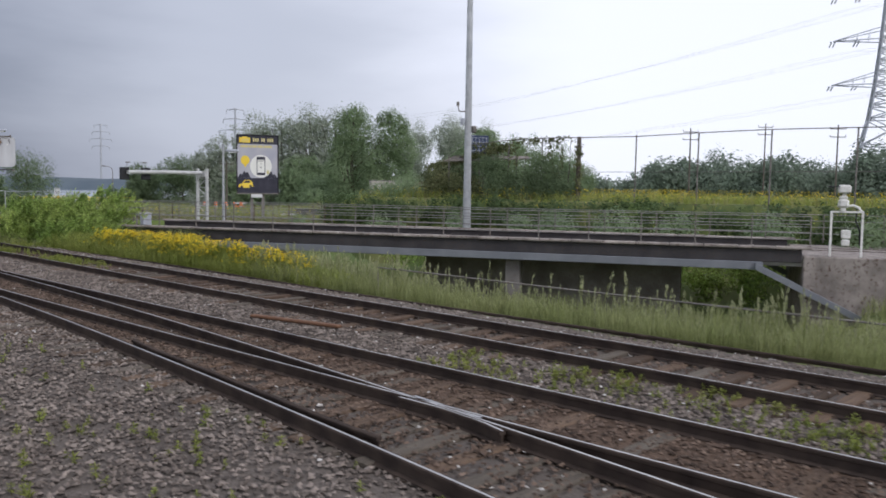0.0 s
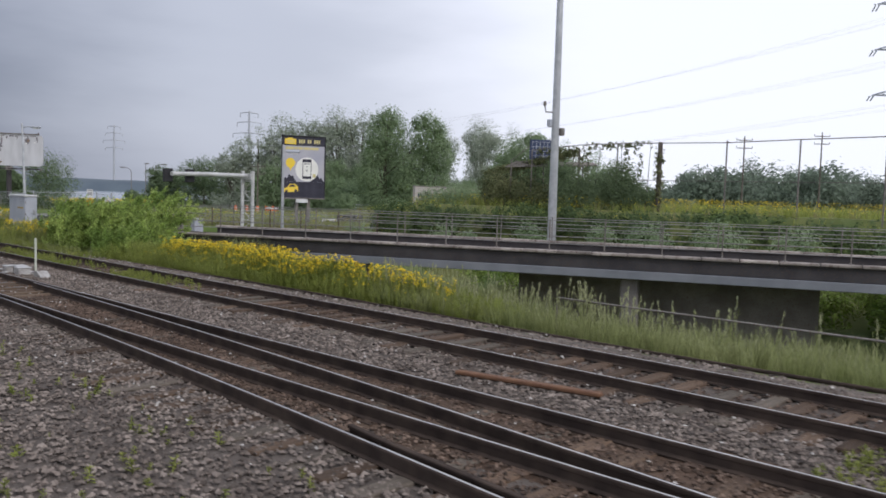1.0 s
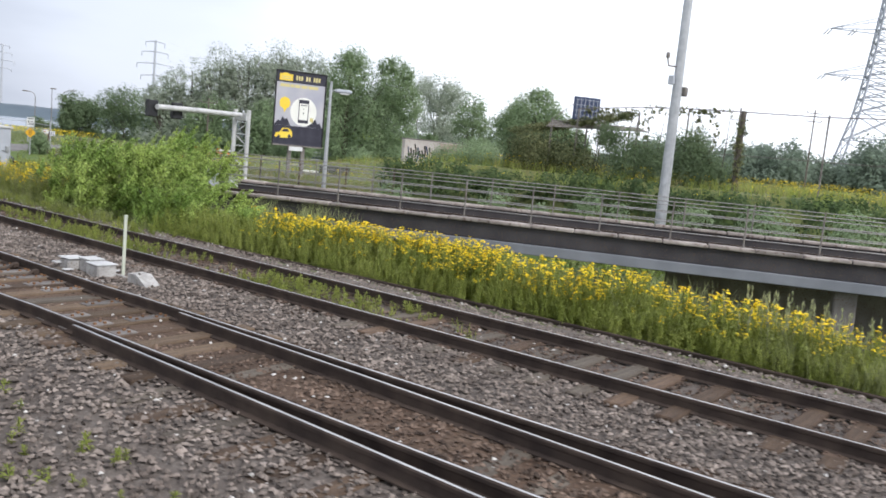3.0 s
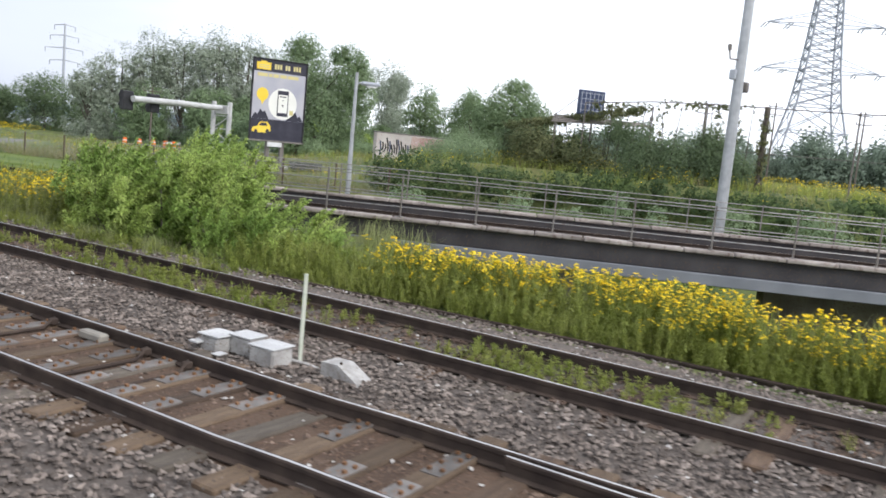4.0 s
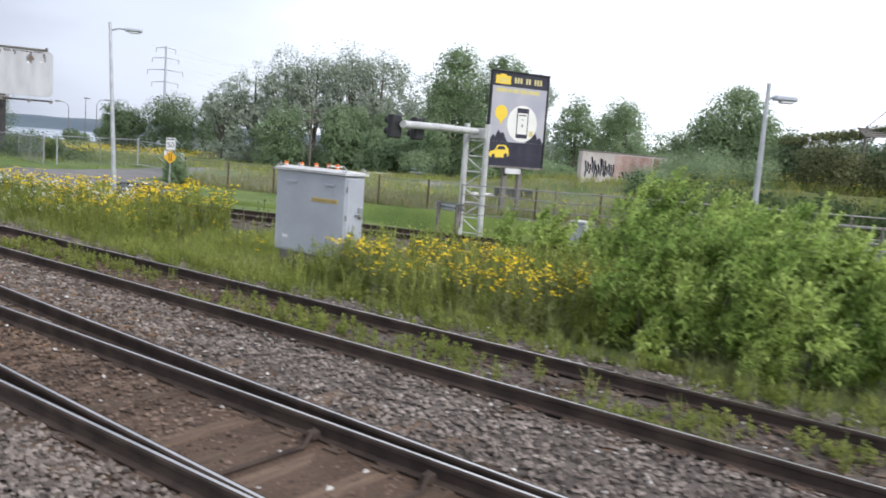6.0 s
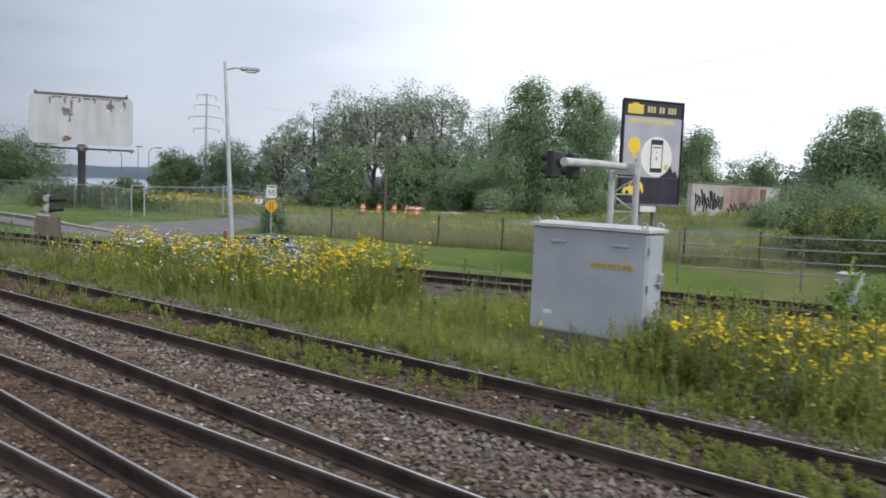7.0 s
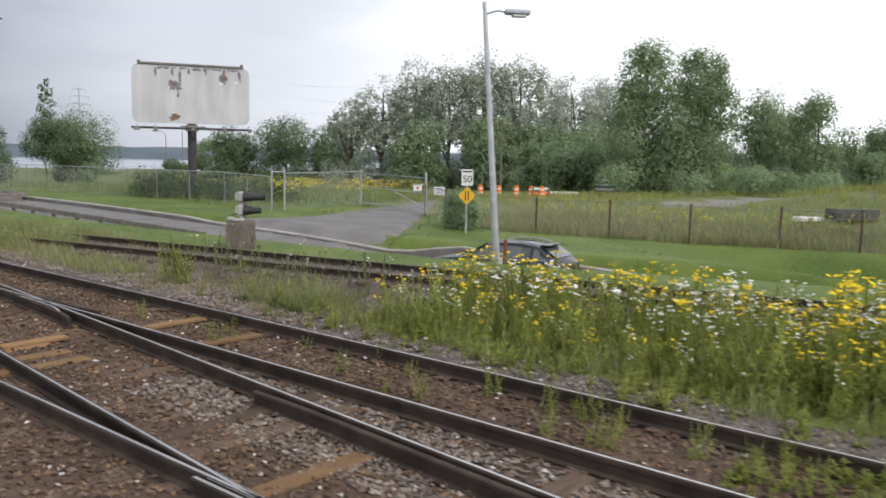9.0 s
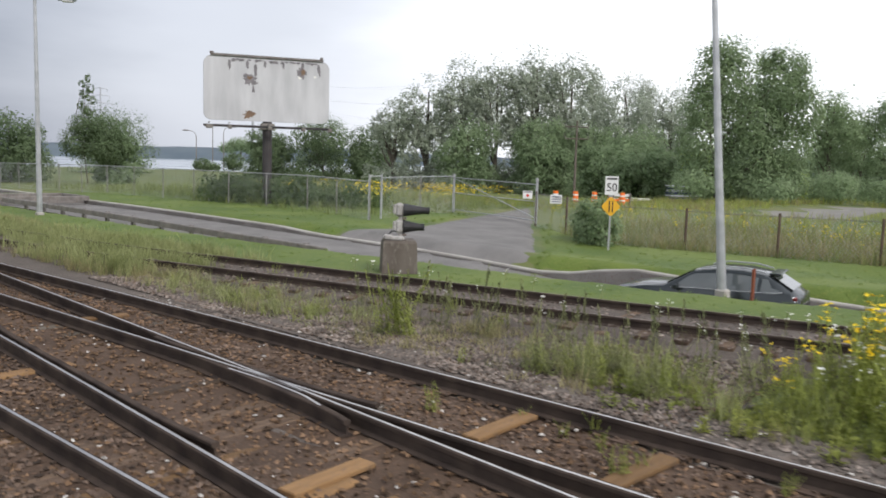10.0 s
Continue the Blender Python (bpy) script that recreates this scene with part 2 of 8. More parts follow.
class Geo:
    """Collects vertices, faces and material slots for one mesh."""

    def __init__(self):
        self.v, self.f, self.m, self.count = [], [], [], 0

    def add(self, verts, faces, slot=0):
        verts = np.asarray(verts, float).reshape(-1, 3)
        self.v.append(verts)
        self.f.extend([tuple(i + self.count for i in f) for f in faces])
        self.m.extend([slot] * len(faces))
        self.count += len(verts)
        return self

    def box(self, c, s, rz=0.0, ch=0.0, slot=0, m=None):
        """A box about c with sizes s, its edges chamfered by ch."""
        h = np.array(s, float) / 2
        ch = min(ch, h.min() * 0.6)
        if ch <= 0:
            v = np.array([(x, y, z) for z in (-1, 1) for y in (-1, 1) for x in (-1, 1)]) * h
            f = [(0, 2, 3, 1), (4, 5, 7, 6), (0, 1, 5, 4), (2, 6, 7, 3), (0, 4, 6, 2), (1, 3, 7, 5)]
        else:
            v, idx = [], {}
            for sx in (-1, 1):
                for sy in (-1, 1):
                    for sz in (-1, 1):
                        for ax in range(3):
                            p = np.array([sx, sy, sz]) * (h - ch)
                            p[ax] = (sx, sy, sz)[ax] * h[ax]
                            idx[sx, sy, sz, ax] = len(v)
                            v.append(p)
            f = []
            for ax in range(3):
                o1, o2 = [(1, 2), (2, 0), (0, 1)][ax]
                for sg in (-1, 1):
                    q = []
                    for a, b in ((-1, -1), (1, -1), (1, 1), (-1, 1)):
                        k = [0, 0, 0]
                        k[ax], k[o1], k[o2] = sg, a, b
                        q.append(idx[(*k, ax)])
                    f.append(tuple(q if sg > 0 else q[::-1]))
                for a in (-1, 1):
                    for b in (-1, 1):
                        k0, k1 = [0, 0, 0], [0, 0, 0]
                        k0[ax], k0[o1], k0[o2] = -1, a, b
                        k1[ax], k1[o1], k1[o2] = 1, a, b
                        q = [idx[(*k0, o1)], idx[(*k1, o1)], idx[(*k1, o2)], idx[(*k0, o2)]]
                        f.append(tuple(q if a * b < 0 else q[::-1]))
            for sx in (-1, 1):
                for sy in (-1, 1):
                    for sz in (-1, 1):
                        q = [idx[sx, sy, sz, ax] for ax in range(3)]
                        f.append(tuple(q if sx * sy * sz > 0 else q[::-1]))
            v = np.array(v)
        if m is not None:
            v = v @ np.array(m.to_3x3()).T
        c_, s_ = math.cos(rz), math.sin(rz)
        v = v @ np.array([[c_, s_, 0], [-s_, c_, 0], [0, 0, 1]]) + np.array(c, float)
        return self.add(v, f, slot)

    def tube(self, pts, r, n=8, slot=0, caps=True):
        """A round bar along pts; r: one radius or one for each point."""
        pts = np.asarray(pts, float)
        r = np.broadcast_to(np.asarray(r, float), len(pts))
        rings = []
        up = None
        for i, p in enumerate(pts):
            d = pts[min(i + 1, len(pts) - 1)] - pts[max(i - 1, 0)]
            d = d / (np.linalg.norm(d) + 1e-9)
            if up is None:
                up = np.array([0, 0, 1.0]) if abs(d[2]) < 0.9 else np.array([1.0, 0, 0])
            a = np.cross(d, up)
            a /= np.linalg.norm(a) + 1e-9
            b = np.cross(d, a)
            up = -b if abs(d[2]) < 0.9 else up
            t = np.arange(n) * 2 * math.pi / n
            rings.append(p + r[i] * (np.cos(t)[:, None] * a + np.sin(t)[:, None] * b))
            up = np.cross(a, d)
        f = []
        for i in range(len(pts) - 1):
            for j in range(n):
                k = (j + 1) % n
                f.append((i * n + j, i * n + k, (i + 1) * n + k, (i + 1) * n + j))
        if caps:
            f.append(tuple(range(n))[::-1])
            f.append(tuple((len(pts) - 1) * n + j for j in range(n)))
        return self.add(np.concatenate(rings), f, slot)

    def sweep(self, prof, pts, slots=None, closed=True, caps=True):
        """A profile of (across, up) swept along pts, upright; slots: a material slot for each side of the profile."""
        pts, prof = np.asarray(pts, float), np.asarray(prof, float)
        n, rings = len(prof), []
        for i, p in enumerate(pts):
            d = pts[min(i + 1, len(pts) - 1)] - pts[max(i - 1, 0)]
            d[2] = 0
            d /= np.linalg.norm(d) + 1e-9
            a = np.array([d[1], -d[0], 0])
            rings.append(p + prof[:, :1] * a + prof[:, 1:] * np.array([0, 0, 1.0]))
        base = self.count
        self.add(np.concatenate(rings), [])
        for i in range(len(pts) - 1):
            for j in range(n if closed else n - 1):
                k = (j + 1) % n
                self.f.append((base + i * n + j, base + i * n + k, base + (i + 1) * n + k, base + (i + 1) * n + j))
                self.m.append(slots[j] if slots else 0)
        if caps and closed:
            self.f.append(tuple(base + j for j in range(n))[::-1])
            self.f.append(tuple(base + (len(pts) - 1) * n + j for j in range(n)))
            self.m.extend([0, 0])
        return self

    def tris(self, verts, faces, slot=0):
        """Many faces at once, as an array of indices."""
        faces = np.asarray(faces) + self.count
        self.v.append(np.asarray(verts, float))
        self.f.extend(map(tuple, faces.tolist()))
        self.m.extend([slot] * len(faces))
        self.count += len(verts)
        return self

    def mesh(self, name, mats, smooth=False):
        me = bpy.data.meshes.new(name)
        v = np.concatenate(self.v) if self.v else np.zeros((0, 3))
        me.from_pydata(v.tolist(), [], self.f)
        for m in mats:
            me.materials.append(m)
        if len(mats) > 1:
            me.polygons.foreach_set("material_index", np.array(self.m, np.int32))
        if smooth:
            me.polygons.foreach_set("use_smooth", np.ones(len(self.f), bool))
        me.update()
        return me


def part(name, geo, mats, parent=None, label="", smooth=False, at=None):
    """One mesh object, under parent if one is given."""
    mats = mats if isinstance(mats, (list, tuple)) else [mats]
    ob = new(name, geo.mesh(name, mats, smooth) if isinstance(geo, Geo) else geo)
    if parent is not None:
        ob.parent = parent
    if at is not None:
        ob.matrix_local = at
    if label:
        ob["label"] = label
    return ob


def thing(name, label, category, group="", kind="", at=None):
    """An Empty that stands for a thing made of parts."""
    ob = new(name)
    ob.empty_display_size = 0.2
    if at is not None:
        ob.matrix_world = at
    return tagged(ob, label, category, group, kind)


def smooth(a, b, x):
    t = np.clip((np.asarray(x, float) - a) / (b - a), 0, 1)
    return t * t * (3 - 2 * t)


def spline(pts, step=0.5):
    """Points along a smooth curve through pts."""
    p = np.asarray(pts, float)
    p = np.vstack([2 * p[0] - p[1], p, 2 * p[-1] - p[-2]])
    out = []
    for i in range(1, len(p) - 2):
        n = max(2, int(np.linalg.norm(p[i + 1] - p[i]) / step))
        t = np.arange(n)[:, None] / n
        out.append(0.5 * (2 * p[i] + (p[i + 1] - p[i - 1]) * t + (2 * p[i - 1] - 5 * p[i] + 4 * p[i + 1] - p[i + 2]) * t**2 + (3 * p[i] - p[i - 1] - 3 * p[i + 1] + p[i + 2]) * t**3))
    return np.vstack(out + [p[-2:-1]])


# ---- the plan: rails run along y, the siding bends away over the bridge ----
GAUGE, RAIL_TOP = 1.507, 0.17


def curve_x(c, y):
    k = (np.clip(y, -8, 88) - 40) / 50
    return c[0] + c[1] * k + c[2] * k**2 + c[3] * k**3


def near_curved(y):
    return curve_x((7.09, -0.194, -2.367, 2.116), y)


def near_left(y):
    return np.where(np.asarray(y) < 30, 7.03 + 0.02 * smooth(15, 30, y), near_curved(y))


def far_left(y):
    return curve_x((10.913, 0.042, -0.797, -0.379), y)


SIDING = spline([(13.2, 97), (14.4, 86), (16.0, 78.3), (17.65, 71), (19.3, 64.6), (21.0, 59), (22.1, 54.6), (24.4, 47.5), (27.6, 39.6), (41.5, 9.5), (50.0, -9)], 0.6)
BR_O, BR_D, BR_N = np.array([20.7, 43.0]), np.array([0.424, -0.906]), np.array([0.906, 0.424])
ROAD = spline([(22.3, 300, -0.25), (22.3, 125, -0.25), (22.6, 110, -0.3), (22.9, 100, -0.35), (23.2, 89, -0.5), (24.0, 82, -0.75), (25.3, 72.5, -1.4), (28, 65, -1.95), (32, 57, -2.6), (37, 46, -3.2), (44, 32, -3.6), (52, 15, -3.6), (66, -20, -3.6)], 1.0)


def bridge_sn(x, y):
    """Along and across the bridge's near edge."""
    dx, dy = np.asarray(x) - BR_O[0], np.asarray(y) - BR_O[1]
    return dx * BR_D[0] + dy * BR_D[1], dx * BR_N[0] + dy * BR_N[1]


def siding_off(x, y):
    x, y = np.broadcast_arrays(np.asarray(x, float), np.asarray(y, float))
    sh = x.shape
    d = np.full(x.size, 1e9)
    xf, yf = x.ravel(), y.ravel()
    for p in SIDING[::3]:
        d = np.minimum(d, (xf - p[0]) ** 2 + (yf - p[1]) ** 2)
    return np.sqrt(d).reshape(sh)


def fence_x(y):
    """Where the yard fence stands."""
    return np.interp(y, [54.5, 60.5, 66.0, 68.64, 71.75, 81.5, 86.9], [43.5, 40.6, 38.47, 37.41, 36.12, 34.0, 36.9])


def ground_z(x, y):
    """Height of the open ground."""
    x, y = np.broadcast_arrays(np.asarray(x, float), np.asarray(y, float))
    z = -0.06 - 0.16 * smooth(13.0, 15.5, x)
    z = z - 0.45 * smooth(24.5, 30, x) * smooth(95, 78, y)
    plateau = smooth(45, 49, x) * smooth(63, 54, y)
    z = z + plateau * (1.85 - z) + 0.0
    wallrise = smooth(52, 62, x) * smooth(85, 72, y)
    z = np.maximum(z, -0.65 + wallrise * 1.6)
    z = z - 1.12 * smooth(30, 35.8, x) * smooth(0.2, 3.2, fence_x(y) - x) * smooth(76, 64, y) * smooth(50, 56, y)
    # hollow under the bridge
    s, n = bridge_sn(x, y)
    hollow = smooth(4, 10, s) * smooth(36.5, 34, s) * smooth(-10, -1, n) * smooth(17, 9, n)
    hollow = hollow * smooth(14.2, 20, x)
    z = z - 3.0 * hollow
    z = z - 1.3 * smooth(14.4, 18.5, x) * smooth(26, 18, y) * smooth(9, 3, n)
    z = z - 0.45 * smooth(45, 60, x) * smooth(88, 94, y)
    z = np.maximum(z, -3.9)
    # road cut
    d = np.full(x.size, 1e9)
    rz = np.zeros(x.size)
    xf, yf = x.ravel(), y.ravel()
    for p in ROAD[::2]:
        q = (xf - p[0]) ** 2 + (yf - p[1]) ** 2
        rz = np.where(q < d, p[2], rz)
        d = np.minimum(d, q)
    d, rz = np.sqrt(d).reshape(x.shape), rz.reshape(x.shape)
    w = smooth(3.4, 2.3, d)
    z = z * (1 - w) + (rz - 0.06) * w
    # bank of the river, far off
    u = 0.5 * x + 0.866 * y
    z = z - 1.2 * smooth(110, 170, u) - 6.0 * smooth(270, 330, u)
    return z


# ---- ground, water, far shore ----
def axis_steps(spans):
    out = []
    for a, b, st in spans:
        out.extend(np.arange(a, b, st))
    return np.array(out + [spans[-1][1]])


gx = axis_steps([(-3000, -600, 400), (-600, -60, 60), (-60, -4, 7), (-4, 12, 2), (12, 60, 0.6), (60, 130, 3), (130, 400, 15), (400, 1000, 60), (1000, 3400, 400)])
gy = axis_steps([(-3000, -600, 400), (-600, -60, 60), (-60, -12, 6), (-12, 110, 0.8), (110, 200, 4), (200, 400, 12), (400, 1000, 60), (1000, 3400, 400)])
GX, GY = np.meshgrid(gx, gy)
GZ = ground_z(GX, GY) + np.where((GX > 14) & (GX < 120), 0.03 * np.sin(GX * 2.1 + GY) * np.sin(GY * 1.7 - GX * 0.6), 0)
nx, ny = len(gx), len(gy)
ii = np.arange((ny - 1) * (nx - 1))
r0, c0 = ii // (nx - 1), ii % (nx - 1)
quad = np.stack([r0 * nx + c0, r0 * nx + c0 + 1, (r0 + 1) * nx + c0 + 1, (r0 + 1) * nx + c0], 1)
tagged(part("ground", Geo().tris(np.stack([GX, GY, GZ], -1).reshape(-1, 3), quad), M_GROUND, smooth=True), "uneven weedy grass ground beside the tracks", "ground", kind="structure")
wg = Geo()
wg.add([(0.5 * u + 0.866 * v, 0.866 * u - 0.5 * v, -4.6) for u, v in ((262, -3000), (262, 3000), (3000, 3000), (3000, -3000))], [(3, 2, 1, 0)])
tagged(part("water", wg, M_WATER), "pale grey river water under a hazy sky", "river", kind="structure")
hg = Geo()
hu = np.linspace(-2600, 2600, 260)
hv, hf = [], []
for k, t in enumerate(hu):
    base = np.array([0.5, 0.866]) * 820 + np.array([0.866, -0.5]) * t
    top = 8.2 + 4 * noise.noise((t * 0.004, 1, 0)) + 2.2 * noise.noise((t * 0.02, 4, 0)) + 1.5 * noise.noise((t * 0.11, 2, 0))
    for off, z in ((0, -5), (10, top * 0.35), (30, top * 0.8), (70, top), (400, top * 0.7)):
        hv.append((base[0] + 0.5 * off, base[1] + 0.866 * off, z - 1.5))
    if k:
        for j in range(4):
            a = (k - 1) * 5 + j
            hf.append((a, a + 5, a + 6, a + 1))
hg.add(hv, hf)
tagged(part("backdrop", hg, M_HAZEHILL, smooth=True), "hazy wooded far shore across the river", "far shore", kind="structure")

# ballast under the main tracks
bg = Geo()
by = np.arange(-30, 150.1, 0.5)
cols = [-9, -6, -3, -1, 1, 3, 5, 7, 9, 11, 12.6, 13.6, 14.7]
bv = []
for y in by:
    for x in cols:
        edge = -0.03 if x < 13 else (-0.045 if x < 14 else -0.34)
        bv.append((x + 0.08 * math.sin(y * 1.3 + x), y, edge + 0.015 * noise.noise((x * 0.9, y * 0.9, 0))))
nc = len(cols)
bf = [(i * nc + j, i * nc + j + 1, (i + 1) * nc + j + 1, (i + 1) * nc + j) for i in range(len(by) - 1) for j in range(nc - 1)]
bg.add(bv, bf)
tagged(part("ballast_bed", bg, M_BALLAST, smooth=True), "grey crushed-stone ballast bed under the railway tracks", "ballast", kind="structure")

# ---- tracks ----
RAIL_PROF = [(-0.07, 0.0), (-0.07, 0.014), (-0.012, 0.03), (-0.009, 0.115), (-0.035, 0.127), (-0.036, 0.158), (-0.026, 0.1675), (-0.015, 0.168), (0.015, 0.168), (0.026, 0.1675), (0.036, 0.158), (0.035, 0.127), (0.009, 0.115), (0.012, 0.03), (0.07, 0.014), (0.07, 0.0)]
RAIL_SLOTS = [0, 0, 0, 0, 0, 0, 0, 1, 0, 0, 0, 0, 0, 0, 0, 0]



def rail(parent, pts, top=M_RAILTOP, label=""):
    pts = np.asarray(pts, float)
    if pts.shape[1] == 2:
        pts = np.column_stack([pts, np.full(len(pts), RAIL_TOP - 0.168)])
    return part("rail", Geo().sweep(RAIL_PROF, pts, RAIL_SLOTS), [M_RAIL, top], parent, label)


def tie_mesh(length, width=0.23, height=0.17):
    g = Geo().box((0, 0, -height / 2), (length, width, height), ch=0.018)
    return g


tie_std, tie_new, tie_grey, tie_switch = (tie_mesh(2.6).mesh("tie", [m]) for m in (M_TIE, M_TIE_NEW, M_TIE_GREY, M_TIE_TAN))
tie_long = {w: tie_mesh(w).mesh("tie", [M_TIE]) for w in (3.2, 3.8, 4.4)}
tie_long_grey = {w: tie_mesh(w).mesh("tie", [M_TIE_GREY]) for w in (3.2, 3.8, 4.4)}
plate_mesh = Geo().box((0, 0, 0.006), (0.36, 0.19, 0.012)).box((0.115, 0.06, 0.02), (0.03, 0.03, 0.02)).box((-0.115, -0.06, 0.02), (0.03, 0.03, 0.02)).box((-0.115, 0.06, 0.02), (0.03, 0.03, 0.02)).box((0.115, -0.06, 0.02), (0.03, 0.03, 0.02)).mesh("tie_plate", [mat("rusty_tie_plate", (0.07, 0.048, 0.036), (0.12, 0.082, 0.06), scale=4, obj=0.35, rough=0.85)])


def lay_tie(parent, x, y, rz, me):
    o = new("tie", me)
    o.parent = parent
    o.matrix_local = pose(x, y, 0.012 - abs(rng.normal(0, 0.018)), rng.normal(0, 0.4), rng.normal(0, 0.4), math.degrees(rz) + rng.normal(0, 0.6))
    return o


ys = np.arange(-14, 112, 0.8)
near_track = thing("near_track", "near railway track with polished rails on brown weathered wooden ties", "railway track", kind="structure")
far_track = thing("far_track", "far railway track with rusty rails and weeds between the ties", "railway track", kind="structure")
for off in (0, GAUGE):
    rail(near_track, np.column_stack([near_left(ys) + off, ys]), label="running rail worn bright on top")
    rail(far_track, np.column_stack([far_left(ys) + off, ys]), label="running rail worn bright on top")
# diverging rails: one pair to this side, one pair across to the far track
yd = np.arange(-14, 28.5, 0.7)
for off in (0, GAUGE):
    shift = 0.05 * smooth(31, 27, yd)
    rail(near_track, np.column_stack([near_curved(yd) + off - shift, yd]), label="diverging turnout rail")
yx = np.arange(37.5, 100, 0.7)


def cross_right(y):
    return np.interp(y, [37, 41, 45.5, 52, 58, 63.7, 67.6, 73.6, 79, 90, 100], [8.62, 8.71, 8.82, 9.13, 9.55, 9.95, 10.25, 10.68, 11.0, 11.6, 12.0])


def smooth_fn(fn, y, w=4.0):
    return np.mean([fn(y + d) for d in np.linspace(-w, w, 9)], axis=0)


for off in (0.03, -GAUGE - 0.11):
    rail(near_track, np.column_stack([smooth_fn(cross_right, yx) + off, yx]), label="diverging turnout rail")
for y in np.arange(-13, 110, 0.56):
    xn, xf = float(near_left(y)) + GAUGE / 2, float(far_left(y)) + GAUGE / 2
    r = rng.random()
    if y < 26:
        w = 3.2 if y > 18 else 3.8
        lay_tie(near_track, xn - (w - 2.6) / 2, y, 0, tie_long[w] if r < 0.72 else tie_long_grey[w])
    elif y < 42:
        o = lay_tie(near_track, xn, y, 0, tie_switch if r < 0.45 else (tie_grey if r < 0.7 else tie_std))
        o.location.z, o.scale.y = 0.022 - 0.008 * r, 1.15
    elif y < 74:
        w = 3.2 if y < 52 else (3.8 if y < 60 else 4.4)
        o = lay_tie(near_track, xn + (w - 2.6) / 2, y, 0, tie_new if r < (0.28 if y > 57 else 0.06) else tie_long[w])
        o.location.z += 0.014 if r < 0.28 and y > 57 else 0.0
    else:
        lay_tie(near_track, xn, y, 0, tie_std)
    lay_tie(far_track, xf, y + 0.2 * rng.random(), 0, tie_grey if r < 0.5 else tie_std).location.z += -0.022 + 0.044 * float(smooth(32, 24, y))

for trk, fn in ((near_track, near_left), (far_track, far_left)):
    for y in np.arange(-13, 110, 0.56)[18:150]:
        for off in (0, GAUGE):
            o = new("tie_plate", plate_mesh)
            o.parent = trk
            o.matrix_local = pose(float(fn(y)) + off, y + (0.1 if trk is far_track else 0), 0.002)

siding = thing("siding_track", "disused siding track with rusty rails in grass", "railway track", kind="structure")
sn = np.gradient(SIDING, axis=0)
sn /= np.linalg.norm(sn, axis=1, keepdims=True)
for side in (-0.5, 0.5):
    q = SIDING + np.column_stack([-sn[:, 1], sn[:, 0]]) * GAUGE * side
    rail(siding, np.column_stack([q, np.full(len(q), -0.02)]), M_RAILOLD, label="rust-brown disused rail")
for i in range(1, len(SIDING)):
    lay_tie(siding, SIDING[i, 0], SIDING[i, 1], math.atan2(sn[i, 1], sn[i, 0]) + math.pi / 2, tie_std).location.z -= 0.02
loose = Geo().sweep(RAIL_PROF, [(14.15 + 0.1 * math.sin(y * 0.3), y, -0.22) for y in np.arange(-6, 36.5, 0.8)], [0] * 16)
tagged(part("loose_rail", loose, [M_RAIL]), "old rusty rail lying in the grass beside the track", "rail")


# ---- the bridge of the siding ----
def br(s, n, z):
    p = BR_O + BR_D * s + BR_N * n
    return (p[0], p[1], z)


BR_ANG = math.atan2(BR_D[1], BR_D[0])


def br_box(g, s0, s1, n0, n1, z0, z1, ch=0.02, slot=0):
    c = br((s0 + s1) / 2, (n0 + n1) / 2, (z0 + z1) / 2)
    return g.box(c, (s1 - s0, n1 - n0, z1 - z0), rz=BR_ANG, ch=ch, slot=slot)


bridge = thing("rail_bridge", "low steel and concrete rail bridge with pipe railings over a grassy underpass", "bridge", kind="structure")
part("deck", br_box(Geo(), -3, 36, 0.25, 7.3, -0.35, -0.10), M_CONC, bridge, "worn concrete bridge deck")
for n in (0.0, 7.3):
    for k in range(26):
        s0 = -3 + 1.427 * k
        drop = abs(rng.normal(0, 0.012))
        part("kerb_block", br_box(Geo(), s0, s0 + 1.4, n - 0.16 + abs(rng.normal(0, 0.015)), n + 0.34, 0.37, 0.5 - drop, ch=0.03), M_KERB, bridge, "" if k else "worn brown-grey concrete kerb")
    g = Geo()
    br_box(g, -3, 33.7, n, n + 0.18, -0.18, 0.365)
    part("girder", g, M_GIRDER, bridge, "dark painted plate girder")
    g = Geo()
    br_box(g, -3, 32.2, n - 0.16, n + 0.2, -0.52, -0.185, ch=0.02)
    part("girder_flange", g, M_FLANGE, bridge, "pale blue-grey lower flange")
    g = Geo()
    g.sweep([(-0.18, -0.14), (0.18, -0.14), (0.18, 0.14), (-0.18, 0.14)], [br(31.9, n - 0.18, -0.36), br(36.6, n - 0.18, -2.7)])
    part("slant_leg", g, M_FLANGE, bridge, "pale slanting steel leg")
    g = Geo()
    g.sweep([(-0.18, -0.14), (0.18, -0.14), (0.18, 0.14), (-0.18, 0.14)], [br(1.5, n + 0.02, -0.36), br(-2.5, n + 0.02, -2.4)])
    part("slant_leg", g, M_FLANGE, bridge, "pale slanting steel leg")
# darker concrete under the deck: stains, with the shade there put into the colour
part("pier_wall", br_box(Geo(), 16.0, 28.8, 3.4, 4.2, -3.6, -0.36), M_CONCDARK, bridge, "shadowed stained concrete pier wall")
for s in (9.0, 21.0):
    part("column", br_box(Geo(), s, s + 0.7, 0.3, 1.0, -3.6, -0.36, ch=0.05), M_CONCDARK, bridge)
part("abutment", br_box(Geo(), 33.75, 48, -0.08, 8.2, -3.6, 0.12, ch=0.05), M_KERB, bridge, "grey stained concrete abutment")
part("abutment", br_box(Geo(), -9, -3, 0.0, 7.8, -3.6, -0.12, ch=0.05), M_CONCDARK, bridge)


